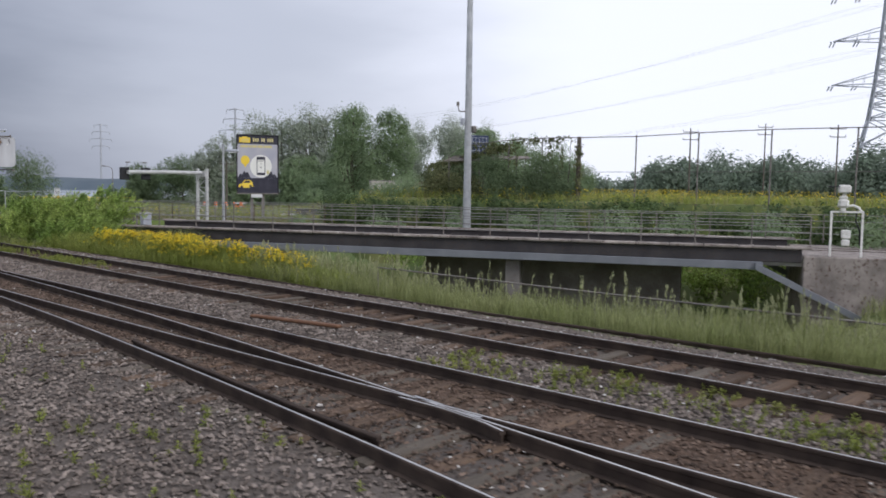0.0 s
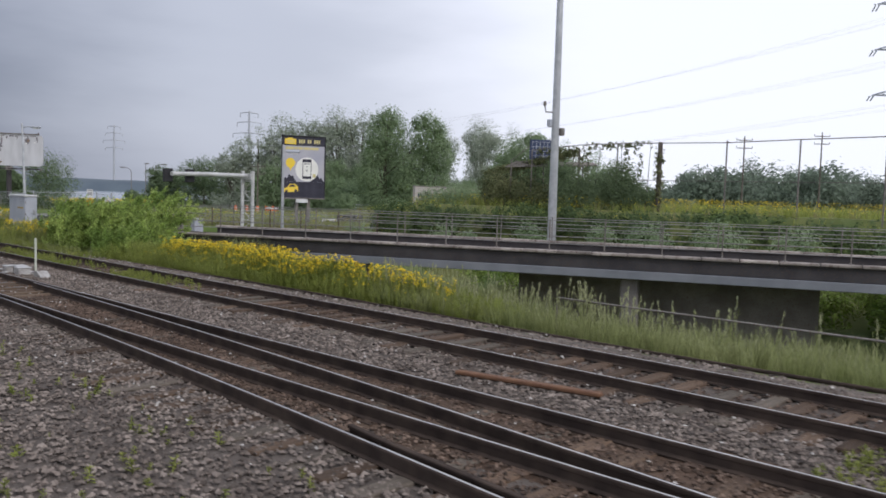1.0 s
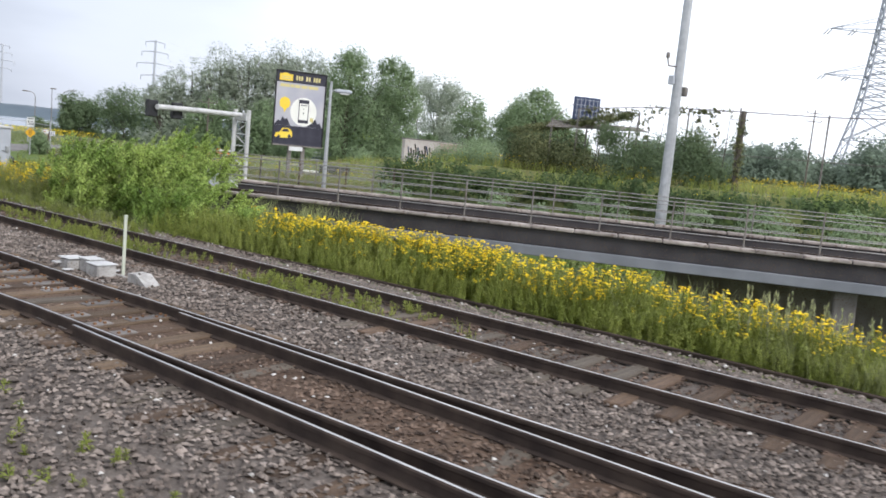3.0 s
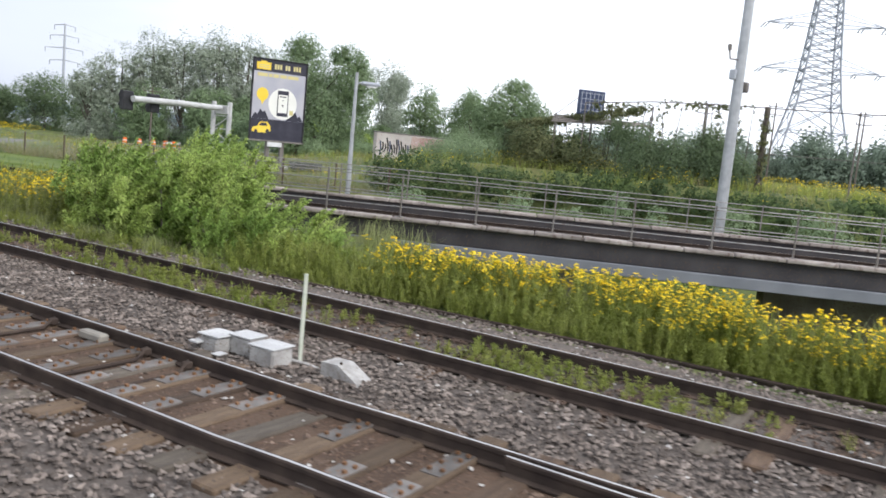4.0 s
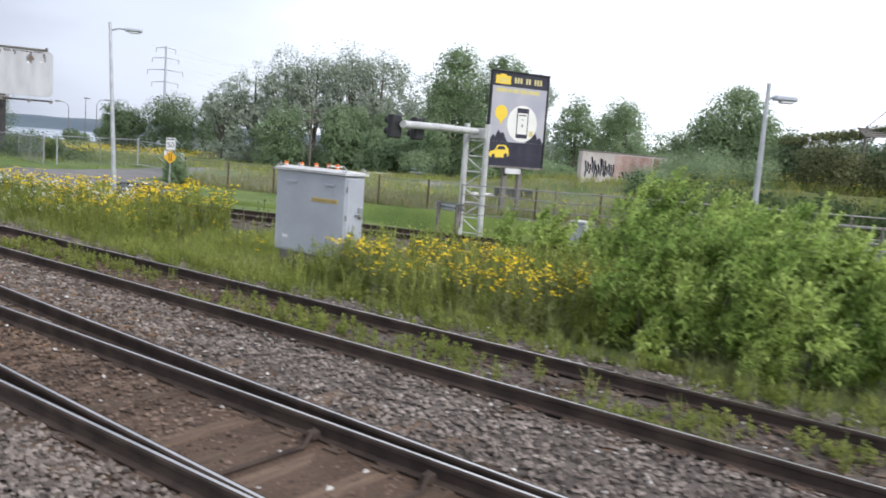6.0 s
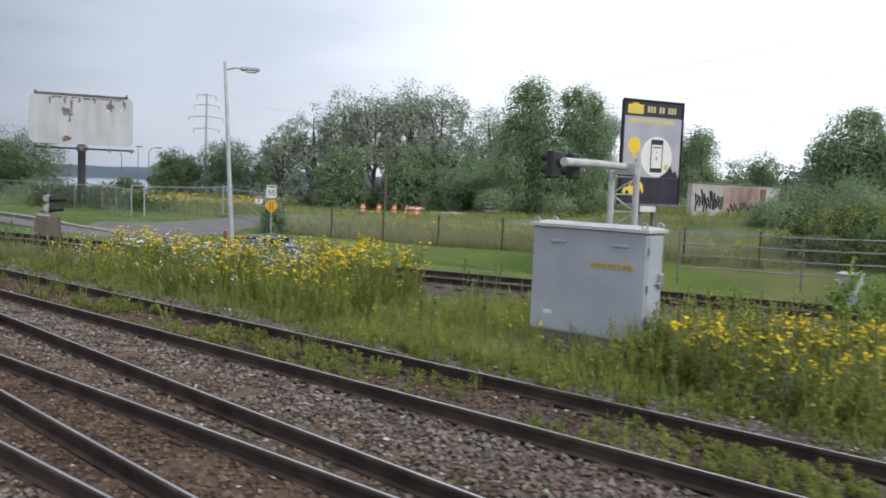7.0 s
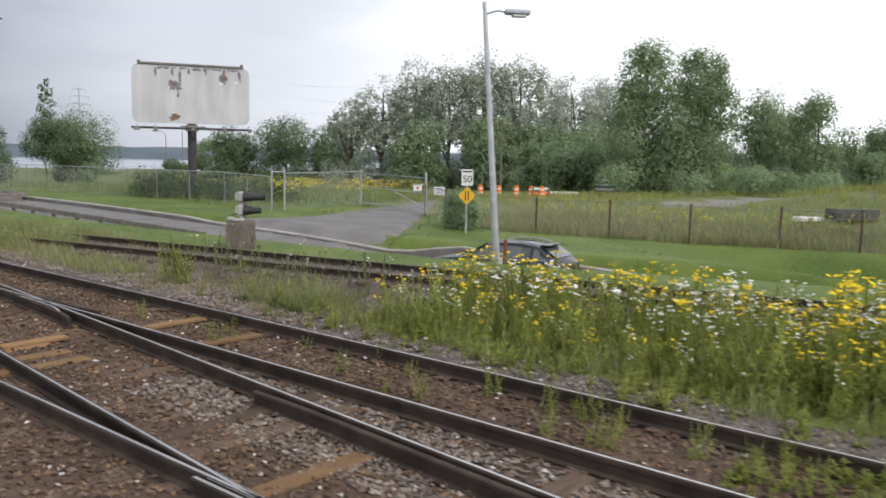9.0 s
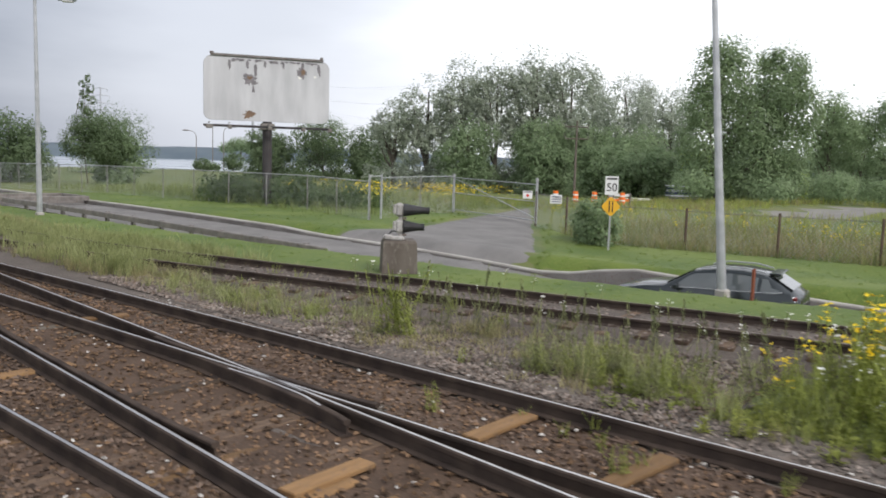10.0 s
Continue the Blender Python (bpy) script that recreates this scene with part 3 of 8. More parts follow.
def railing(parent, a, b, height, rails_at, spacing, base_z, end_z=None):
    end_z = base_z if end_z is None else end_z
    a, b = np.array(a, float), np.array(b, float)
    length = np.linalg.norm(b - a)
    k = max(1, round(length / spacing))
    for i in range(k + 1):
        p = a + (b - a) * i / k
        z = base_z + (end_z - base_z) * i / k
        part("post", Geo().tube([(p[0], p[1], z - 0.15), (p[0], p[1], z + height)], 0.028, 8).box((p[0], p[1], z + 0.01), (0.16, 0.16, 0.02)), M_DULLSTEEL, parent)
    for h in rails_at:
        pts = [(*(a + (b - a) * t), base_z + (end_z - base_z) * t + h + 0.012 * math.sin(9 * t)) for t in np.linspace(0, 1, 14)]
        part("pipe_rail", Geo().tube(pts, 0.019, 6), M_PIPERAIL, parent)


near_railing = thing("bridge_railing", "weathered grey four-bar pipe railing along the bridge edge", "railing", group="bridge railings")
railing(near_railing, br(-0.2, 0.1, 0)[:2], br(34, 0.1, 0)[:2], 1.26, (1.24, 0.92, 0.58, 0.28), 2.3, 0.5)
far_railing = thing("bridge_railing", "weathered grey four-bar pipe railing along the bridge edge", "railing", group="bridge railings")
railing(far_railing, br(-8, 8.2, 0)[:2], br(-2, 7.45, 0)[:2], 1.26, (1.22, 0.91, 0.6, 0.29), 2.6, 0.36, 0.42)
railing(far_railing, br(-2, 7.45, 0)[:2], br(38, 7.45, 0)[:2], 1.26, (1.22, 0.91, 0.6, 0.29), 2.6, 0.42)

# pipe handrail down the bank
hr = thing("bank_handrail", "thin rusty pipe handrail down the grassy bank", "handrail")
hpts = [(15.0, 16.5, 0.56), (15.6, 10, 0.46), (16.0, 4, 0.42), (16.4, -6, 0.35)]
part("pipe_rail", Geo().tube(spline(hpts, 1.5), 0.022, 6), M_DULLSTEEL, hr)
for p in hpts[:3]:
    part("post", Geo().tube([(p[0], p[1], float(ground_z(p[0], p[1])) - 0.1), p], 0.022, 6), M_DULLSTEEL, hr)

# detector frame on the abutment
stand = thing("detector_stand", "pale steel goalpost stand with white detector heads on the abutment", "detector stand", at=Matrix.Translation(br(34.75, 0.1, 0.1)) @ pose(0, 0, 0, 0, 0, math.degrees(BR_ANG)))
for d in (0.0, 1.16):
    part("leg", Geo().box((d, 0, 0.95), (0.085, 0.085, 1.9), ch=0.01), M_WHITEPAINT, stand)
    part("foot", Geo().box((d, 0, 0.02), (0.2, 0.2, 0.04), ch=0.01), M_DULLSTEEL, stand)
part("crossbar", Geo().box((0.58, 0, 1.87), (1.24, 0.08, 0.08), ch=0.01), M_WHITEPAINT, stand)
head = part("detector_head", Geo().box((0.44, 0, 2.8), (0.46, 0.4, 0.34), ch=0.06).box((0.44, 0, 2.58), (0.14, 0.14, 0.16), ch=0.02), M_WHITEPAINT, stand, "white weathered detector head")
part("hood", Geo().box((0.08, 0, 2.9), (0.5, 0.34, 0.05), ch=0.02), M_BLACK, head)
part("detector_head", Geo().box((0.42, 0, 2.22), (0.4, 0.36, 0.36), ch=0.08).box((0.42, 0, 2.46), (0.3, 0.26, 0.12), ch=0.05).box((0.42, 0, 1.97), (0.2, 0.2, 0.14), ch=0.03), M_WHITEPAINT, stand, "white weathered detector head")
part("cable", Geo().tube([(0.5, 0, 2.1), (0.8, 0.02, 2.14), (1.0, 0.02, 2.05), (1.1, 0, 1.9)], 0.05, 8), M_WHITEPAINT, stand)
part("cable", Geo().tube([(0.95, 0.04, 2.0), (0.92, 0.05, 1.5), (1.08, 0.05, 1.1), (1.1, 0.04, 0.5)], 0.035, 6), M_BLACK, stand)
part("lower_box", Geo().box((0.6, 0.25, 0.95), (0.34, 0.22, 0.36), ch=0.03).box((0.6, 0.25, 0.6), (0.3, 0.22, 0.26), ch=0.03), M_WHITEPAINT, stand)


# ---- poles and lamps ----
def street_lamp(x, y, z, h, arm_dir, lean=(0.0, 0.0), label="tall grey steel street lamp with a cobra head", stub=0.35, reach=1.0):
    e = thing("street_lamp", label, "street lamp", group="street lamps", at=pose(x, y, z))
    top = np.array([*lean, h])
    part("pole", Geo().tube([(0, 0, 0), (lean[0] * 0.5, lean[1] * 0.5, h * 0.5), top], [0.11, 0.085, 0.06], 10), M_STEEL, e)
    part("foot", Geo().box((0, 0, 0.1), (0.28, 0.28, 0.26), ch=0.04), M_CONC, e)
    d = np.array([math.cos(arm_dir), math.sin(arm_dir), 0])
    part("arm", Geo().tube([top - (0, 0, stub), top + d * 0.5 * reach - (0, 0, stub - 0.12), top + d * 0.9 * reach - (0, 0, stub - 0.1)], 0.035, 6), M_STEEL, e)
    hd = part("lamp_head", Geo().box(tuple(top + d * (0.9 * reach + 0.3) - (0, 0, stub - 0.1)), (0.75, 0.28, 0.16), rz=arm_dir, ch=0.07), M_GREYPAINT, e)
    part("lens", Geo().box(tuple(top + d * (0.9 * reach + 0.35) - (0, 0, stub)), (0.42, 0.2, 0.08), rz=arm_dir, ch=0.035), M_SIGNWHITE, hd)
    return e


ARM = radians(-40)
street_lamp(23.59, 71.85, -0.42, 7.5, ARM, lean=(0.0, 0.7), reach=0.75)
street_lamp(28.4, 45.7, -0.6, 5.85, ARM, stub=0.5, reach=0.3)
street_lamp(18.9, 98.6, -0.25, 9.0, ARM)
for x, y, h, sg in ((115.0, 247.0, 9.6, -1), (119.3, 246.5, 11.0, 0), (122.2, 246.2, 11.0, 1)):
    lp = thing("street_lamp", "tall slim lamp post with a curved arm by the river", "street lamp", group="riverside lamps", at=pose(x, y, float(ground_z(x, y)), 0, 0, -31))
    part("pole", Geo().tube([(0, 0, 0), (0, 0, h * 0.5), (0, 0, h - 1.4)], [0.13, 0.11, 0.09], 8), M_DULLSTEEL, lp)
    part("arm", Geo().tube([(0, 0, h - 1.45), (0.25 * sg, 0, h - 0.75), (0.9 * sg, 0, h - 0.2), (2.0 * sg, 0, h)], 0.08, 6) if sg else Geo().tube([(0, 0, h - 1.45), (0, 0, h)], 0.08, 6), M_DULLSTEEL, lp)
    part("lamp_head", Geo().box((2.5 * sg + (0.3 if not sg else 0), 0, h), (1.5, 0.5, 0.3), ch=0.1), M_DULLSTEEL, lp)

tall = thing("mast", "very tall tapered grey steel mast with small boxes", "mast", at=pose(37.46, 33.25, -0.3))
part("pole", Geo().tube([(0, 0, 0), (0, 0, 9), (0, 0, 19)], [0.25, 0.20, 0.14], 14), M_STEEL, tall)
part("camera_arm", Geo().tube([(0, 0, 7.6), (-0.45, 0.35, 7.6), (-0.5, 0.4, 7.95)], 0.04, 6).box((-0.5, 0.4, 8.05), (0.16, 0.16, 0.26), ch=0.04), M_DULLSTEEL, tall)
part("switch_box", Geo().box((-0.24, 0.2, 7.0), (0.26, 0.26, 0.4), ch=0.03), M_GREYPAINT, tall)
part("speaker", Geo().box((0.26, -0.22, 6.55), (0.28, 0.3, 0.42), ch=0.05), M_DULLSTEEL, tall)
part("base_plate", Geo().box((0, 0, 0.1), (0.9, 0.9, 0.24), ch=0.04), M_CONC, tall)


def wood_pole(x, y, h, z=None):
    z = float(ground_z(x, y)) if z is None else z
    e = thing("utility_pole", "old grey wooden utility pole with crossarms", "utility pole", group="utility poles", at=pose(x, y, z))
    part("pole", Geo().tube([(0, 0, -0.3), (0, 0, h)], [0.12, 0.08], 8), M_BARK, e)
    for k in (0.5, 1.5):
        arm = part("crossarm", Geo().box((0, 0, h - k), (0.1, 1.9, 0.1), rz=0.7, ch=0.01), M_BARK, e)
        for sg in (-1, 1):
            part("insulator", Geo().tube([(-0.62 * sg, 0.75 * sg, h - k + 0.06), (-0.62 * sg, 0.75 * sg, h - k + 0.25)], 0.05, 6), M_DULLSTEEL, arm)
    return e


wood_pole(113.8, 98.8, 12.6)
wood_pole(64.6, 103.1, 6.9)
for x, y, h in ((102.7, 51.7, 9.4), (112.5, 45.7, 10.4), (109.4, 35.3, 9.6)):
    wood_pole(x, y, h, 1.6)

# ---- lattice tower and far pylons ----
TX, TY = 205.0, 55.0
tower = thing("transmission_tower", "tall grey steel lattice transmission tower", "transmission tower", at=pose(TX, TY, 1.5, 0, 0, 20))
levels = [(0, 9.0), (9, 6.6), (18, 4.6), (26, 3.6), (33, 3.0), (40, 2.5), (47, 2.1), (53, 1.2)]


def w_at(z):
    return float(np.interp(z, [a for a, _ in levels], [b for _, b in levels]))


for sx in (-1, 1):
    for sy in (-1, 1):
        part("leg", Geo().tube([(sx * w, sy * w, z) for z, w in levels], 0.24, 4), M_GREYPAINT, tower)
zs = list(np.linspace(0, 18, 4)) + list(np.linspace(21, 53, 14))
for z0, z1 in zip(zs[:-1], zs[1:]):
    g, w0, w1 = Geo(), w_at(z0), w_at(z1)
    for a, b in (((-1, -1), (1, -1)), ((1, -1), (1, 1)), ((1, 1), (-1, 1)), ((-1, 1), (-1, -1))):
        g.tube([(a[0] * w0, a[1] * w0, z0), (b[0] * w1, b[1] * w1, z1)], 0.12, 4)
        g.tube([(b[0] * w0, b[1] * w0, z0), (a[0] * w1, a[1] * w1, z1)], 0.12, 4)
        g.tube([(a[0] * w1, a[1] * w1, z1), (b[0] * w1, b[1] * w1, z1)], 0.12, 4)
    part("lattice_bay", g, M_GREYPAINT, tower)
for z in (25.5, 35.5, 45.5):
    for sg in (-1, 1):
        g, w = Geo(), w_at(z)
        tip = np.array([0, sg * 12.5, z + 0.3])
        for a in (-1, 1):
            g.tube([(a * w, sg * w, z), tip], 0.11, 4)
            g.tube([(a * w, sg * w, z + 2.6), tip], 0.09, 4)
            for k in (0.25, 0.5, 0.75):
                p, q = np.array([a * w, sg * w, z]) * (1 - k) + tip * k, np.array([a * w, sg * w, z + 2.6]) * (1 - k) + tip * k
                g.tube([p, q], 0.045, 4)
        arm = part("crossarm", g, M_GREYPAINT, tower)
        for k in (1.0, 0.6):
            e = np.array([0, sg * 12.5 * k, z])
            for sx in (-3.6, 3.6):
                part("insulator_string", Geo().tube([e + (0, -0.35, 0), e + (sx, sg * 0.4 - 0.35, -0.45)], 0.15, 6).tube([e + (0, 0.35, 0), e + (sx, sg * 0.4 + 0.35, -0.45)], 0.15, 6), M_GREYPAINT, arm)


def far_pylon(x, y, h, span, arms, label, k_=1.0):
    e = thing("far_pylon", label, "pylon", group="far pylons", at=pose(x, y, -4, 0, 0, -32))
    part("mast", Geo().tube([(0, 0, 0), (0, 0, h + 4)], [1.7 * k_, 0.9 * k_], 8), M_STEEL, e)
    for k, w in arms:
        arm = part("crossarm", Geo().tube([(-span * w, 0, 4 + h * k - 1.5), (0, 0, 4 + h * k), (span * w, 0, 4 + h * k - 1.5)], [0.4 * k_, 0.7 * k_, 0.4 * k_], 6), M_STEEL, e)
        for sg in (-1, 1):
            part("insulator_string", Geo().tube([(sg * span * w, 0, 4 + h * k - 1.5), (sg * span * w, 0, 4 + h * k - 6.0)], 0.45 * k_, 5), M_STEEL, arm)


far_pylon(508, 793, 86, 17, ((0.99, 0.55), (0.87, 0.75), (0.73, 1.0), (0.59, 0.75)), "far tall tubular pylon with four pairs of arms")
far_pylon(625, 1385, 101, 17, ((0.99, 0.6), (0.88, 0.8), (0.76, 1.0), (0.64, 0.8)), "very far slim pylon with four pairs of arms", 1.2)
lines = thing("power_lines", "thin sagging overhead power lines", "power lines")
for z, w in ((26, 12.5), (36, 12.5), (46, 12.5), (26, -12.5), (36, -12.5), (46, -12.5)):
    for k in (0, 0.45):
        a, b = np.array([TX + 0.34 * w * (1 - k), TY + 0.94 * w * (1 - k), z]), np.array([508 + w, 793 - w * 0.5, 40 + z])
        c, d = a, np.array([60 + 2 * w, -330, z + 4])
        for p, q in ((a, b), (c, d)):
            t = np.linspace(0, 1, 30)[:, None]
            pts = p + (q - p) * t
            pts[:, 2] -= 22 * 4 * (t * (1 - t))[:, 0] * np.linalg.norm(q - p) / 800
            part("wire", Geo().tube(pts, 0.014, 3, caps=False), M_DULLSTEEL, lines)


# ---- poster billboard ----
def flat_text(name, body, size, m, parent, mat_, label=""):
    cu = bpy.data.curves.new(name, "FONT")
    cu.body, cu.size, cu.align_x, cu.align_y, cu.extrude = body, size, "CENTER", "CENTER", 0.004
    tmp = bpy.data.objects.new(name, cu)
    scene.collection.objects.link(tmp)
    me = bpy.data.meshes.new_from_object(tmp.evaluated_get(bpy.context.evaluated_depsgraph_get()))
    bpy.data.objects.remove(tmp)
    me.materials.append(mat_)
    ob = part(name, me, mat_, parent, label)
    ob.matrix_local = m
    return ob


M_POSTERDARK = mat("poster_navy", (0.034, 0.034, 0.048), (0.05, 0.048, 0.065), scale=2, fine=10, rough=0.4, bump=0)
M_POSTERPALE = mat("poster_pale_violet", (0.36, 0.36, 0.42), (0.45, 0.44, 0.47), scale=0.6, fine=10, rough=0.4, bump=0)
M_POSTERWHITE = mat("poster_white", (0.72, 0.71, 0.66), (0.78, 0.77, 0.72), scale=1, fine=10, rough=0.4, bump=0)
M_POSTERYELLOW = mat("poster_yellow", (0.78, 0.55, 0.05), (0.82, 0.6, 0.08), scale=1, fine=10, rough=0.4, bump=0)
M_POSTERGOLD = mat("poster_gold_print", (0.55, 0.48, 0.20), (0.6, 0.53, 0.26), scale=1, fine=10, rough=0.4, bump=0)
# local frame: x along the panel, y out of its back, z up; the face looks along -y
bbx = np.array([44.69 - 41.4, 62.83 - 64.45])
bang = math.atan2(bbx[1], bbx[0])
W, H = float(np.linalg.norm(bbx)), 5.25
poster = thing("poster_billboard", "tall framed poster billboard printed with a telephone and yellow car", "billboard", at=pose(41.42, 64.42, 0, 0, 0, math.degrees(bang)))
part("panel", Geo().box((W / 2, 0.12, 1.93 + H / 2), (W, 0.22, H), ch=0.02), M_BLACK, poster, "dark framed panel")
for x in (0.0, W):
    part("frame_edge", Geo().box((x, -0.01, 1.93 + H / 2), (0.09, 0.1, H + 0.1), ch=0.01), M_BLACK, poster)
part("frame_edge", Geo().box((W / 2, -0.01, 1.93 + H), (W + 0.1, 0.1, 0.09), ch=0.01), M_BLACK, poster)
part("frame_edge", Geo().box((W / 2, -0.03, 1.93), (W + 0.1, 0.14, 0.1), ch=0.01), M_DULLSTEEL, poster)


def sheet(name, pts, y, m, label=""):
    return part(name, Geo().add([(x, y, z) for x, z in pts], [tuple(range(len(pts)))]), m, poster, label)


def disc(cx, cz, rx, rz, n=32, a0=0.0, a1=2 * math.pi):
    return [(cx + rx * math.cos(a0 + (a1 - a0) * i / n), cz + rz * math.sin(a0 + (a1 - a0) * i / n)) for i in range(n)]


Z0 = 1.98
sheet("printed_band", [(0.05, Z0), (W - 0.05, Z0), (W - 0.05, Z0 + 1.35), (0.05, Z0 + 1.35)], -0.008, M_POSTERDARK, "dark lower band of the print")
sheet("printed_field", [(0.05, Z0 + 1.354), (W - 0.05, Z0 + 1.354), (W - 0.05, Z0 + 4.4), (0.05, Z0 + 4.4)], -0.008, M_POSTERPALE, "pale violet-grey field of the print")
sheet("printed_band", [(0.05, Z0 + 4.404), (W - 0.05, Z0 + 4.404), (W - 0.05, Z0 + 5.15), (0.05, Z0 + 5.15)], -0.008, M_POSTERDARK, "dark header band of the print")
sky_line = [(0.05, 1.36), (0.3, 1.75), (0.45, 1.62), (0.62, 2.0), (0.8, 1.8), (0.95, 1.9), (1.1, 1.6), (1.25, 1.36)]
sheet("printed_skyline", [(x, Z0 + z) for x, z in sky_line], -0.012, M_POSTERDARK)
sheet("printed_skyline", [(W - x, Z0 + z) for x, z in sky_line[::-1]], -0.012, M_POSTERDARK)
sheet("printed_disc", disc(W * 0.58, Z0 + 2.42, 0.98, 1.02), -0.016, M_POSTERWHITE, "white printed disc")
sheet("printed_balloon", disc(0.72, Z0 + 2.95, 0.4, 0.42, 20), -0.016, M_POSTERYELLOW)
sheet("printed_balloon", [(0.62, Z0 + 2.55), (0.9, Z0 + 2.6), (0.72, Z0 + 2.25)], -0.0165, M_POSTERYELLOW)
sheet("printed_phone", [(W * 0.58 - 0.38, Z0 + 1.62), (W * 0.58 + 0.38, Z0 + 1.62), (W * 0.58 + 0.38, Z0 + 3.28), (W * 0.58 - 0.38, Z0 + 3.28)], -0.02, M_POSTERDARK)
sheet("printed_screen", [(W * 0.58 - 0.32, Z0 + 1.84), (W * 0.58 + 0.32, Z0 + 1.84), (W * 0.58 + 0.32, Z0 + 3.02), (W * 0.58 - 0.32, Z0 + 3.02)], -0.024, M_POSTERWHITE)
for z, w in ((2.86, 0.24), (2.62, 0.04), (2.32, 0.06), (2.24, 0.04)):
    sheet("printed_mark", [(W * 0.58 - w, Z0 + z), (W * 0.58 + w, Z0 + z), (W * 0.58 + w, Z0 + z + 0.06), (W * 0.58 - w, Z0 + z + 0.06)], -0.028, M_POSTERDARK)
sheet("printed_badge", [(W * 0.58 + 0.5, Z0 + 1.75), (W * 0.58 + 0.76, Z0 + 1.75), (W * 0.58 + 0.76, Z0 + 2.05), (W * 0.58 + 0.5, Z0 + 2.05)], -0.02, M_POSTERGOLD)
car_out = [(0.12, 0.55), (0.2, 0.78), (0.48, 0.86), (0.66, 1.16), (1.15, 1.18), (1.38, 0.96), (1.42, 0.6), (1.25, 0.48), (0.3, 0.45)]
sheet("printed_car", [(x, Z0 + z) for x, z in car_out], -0.012, M_POSTERYELLOW, "yellow printed car")
sheet("printed_car_window", [(0.6, Z0 + 0.9), (0.74, Z0 + 1.1), (1.08, Z0 + 1.11), (1.2, Z0 + 0.93)], -0.016, M_POSTERDARK)
sheet("printed_wheel", disc(0.42, Z0 + 0.52, 0.12, 0.14, 14), -0.016, M_POSTERDARK)
sheet("printed_wheel", disc(1.2, Z0 + 0.58, 0.12, 0.15, 14), -0.016, M_POSTERDARK)
logo = [(0.22, 4.52), (1.18, 4.52), (1.18, 4.98), (0.9, 4.98), (0.86, 5.06), (0.5, 5.06), (0.46, 4.98), (0.22, 4.98)]
sheet("printed_logo", [(x, Z0 + z) for x, z in logo], -0.012, M_POSTERYELLOW, "yellow printed emblem")
for z in (4.62, 4.76):
    sheet("printed_bar", [(0.34, Z0 + z), (1.06, Z0 + z), (1.06, Z0 + z + 0.07), (0.34, Z0 + z + 0.07)], -0.016, M_POSTERGOLD)
for i in range(10):
    x = 1.42 + i * 0.185
    if i not in (3, 6):
        sheet("printed_bar", [(x, Z0 + 4.62), (x + 0.13, Z0 + 4.62), (x + 0.13, Z0 + 4.93), (x, Z0 + 4.93)], -0.012, M_POSTERGOLD)
for i, (x0, x1) in enumerate(((0.3, 1.0), (1.06, 1.3), (1.36, 1.75), (1.82, 2.3), (2.36, 3.1))):
    sheet("printed_bar", [(x0, Z0 + 4.08), (x1, Z0 + 4.08), (x1, Z0 + 4.3), (x0, Z0 + 4.3)], -0.012, M_POSTERGOLD)
for x in (W / 2 - 0.5, W / 2 + 0.5):
    part("post", Geo().box((x, 0.2, 0.7), (0.26, 0.26, 2.9), ch=0.02), M_DULLSTEEL, poster)
part("name_plate", Geo().box((W / 2 - 0.1, -0.06, 1.72), (1.0, 0.05, 0.3), ch=0.01), M_SIGNWHITE, poster, "small pale plate under the panel")

# ---- blank peeling billboard ----
M_BOARD = mat("peeling_white_board", (0.42, 0.42, 0.435), (0.53, 0.53, 0.545), scale=0.9, fine=6, rough=0.7, bump=0.05, stretch=(1.6, 1, 0.35))
M_PEEL = mat("torn_paper_grey", (0.13, 0.12, 0.13), (0.24, 0.225, 0.235), scale=3, fine=10, rough=0.8, bump=0.2)
M_PEELRUST = mat("bared_rust_board", (0.2, 0.13, 0.085), (0.16, 0.11, 0.08), scale=3, fine=10, rough=0.8, bump=0.2)
wa, wb = np.array([29.4, 103.5]), np.array([35.35, 100.3])
wang = math.atan2(*(wb - wa)[::-1])
WW, WH, WZ = float(np.linalg.norm(wb - wa)), 3.4, 4.35
blank = thing("blank_billboard", "blank white billboard with torn peeling paper on a single post", "billboard", at=pose(wa[0], wa[1], 0, 0, 0, math.degrees(wang)))
R = 0.42
out = []
for cx, cz, a in ((R, R, math.pi), (WW - R, R, 1.5 * math.pi), (WW - R, WH - R, 0), (R, WH - R, 0.5 * math.pi)):
    out += [(cx + R * math.cos(a + k * math.pi / 12), cz + R * math.sin(a + k * math.pi / 12)) for k in range(7)]
g = Geo()
nn = len(out)
g.add([(x, y, WZ + z) for y in (0, 0.28) for x, z in out], [tuple(range(nn)), tuple(range(2 * nn - 1, nn - 1, -1))] + [(i, nn + i, nn + (i + 1) % nn, (i + 1) % nn) for i in range(nn)])
part("panel", g, M_BOARD, blank, "white panel with rounded corners")


def torn(cx, cz, rx, rz, m, seed):
    """A ragged patch where the paper has come off."""
    r2 = random.Random(seed)
    pts = []
    for i in range(26):
        a = 2 * math.pi * i / 26
        k = (0.5 + 0.65 * r2.random()) * (1.0 if i % 2 else 0.78)
        pts.append((cx + rx * k * math.cos(a), -0.006 - 0.0012 * (seed % 9), WZ + min(cz + rz * k * math.sin(a), WH - 0.03)))
    part("torn_patch", Geo().add(pts, [tuple(range(26))]), m, blank)


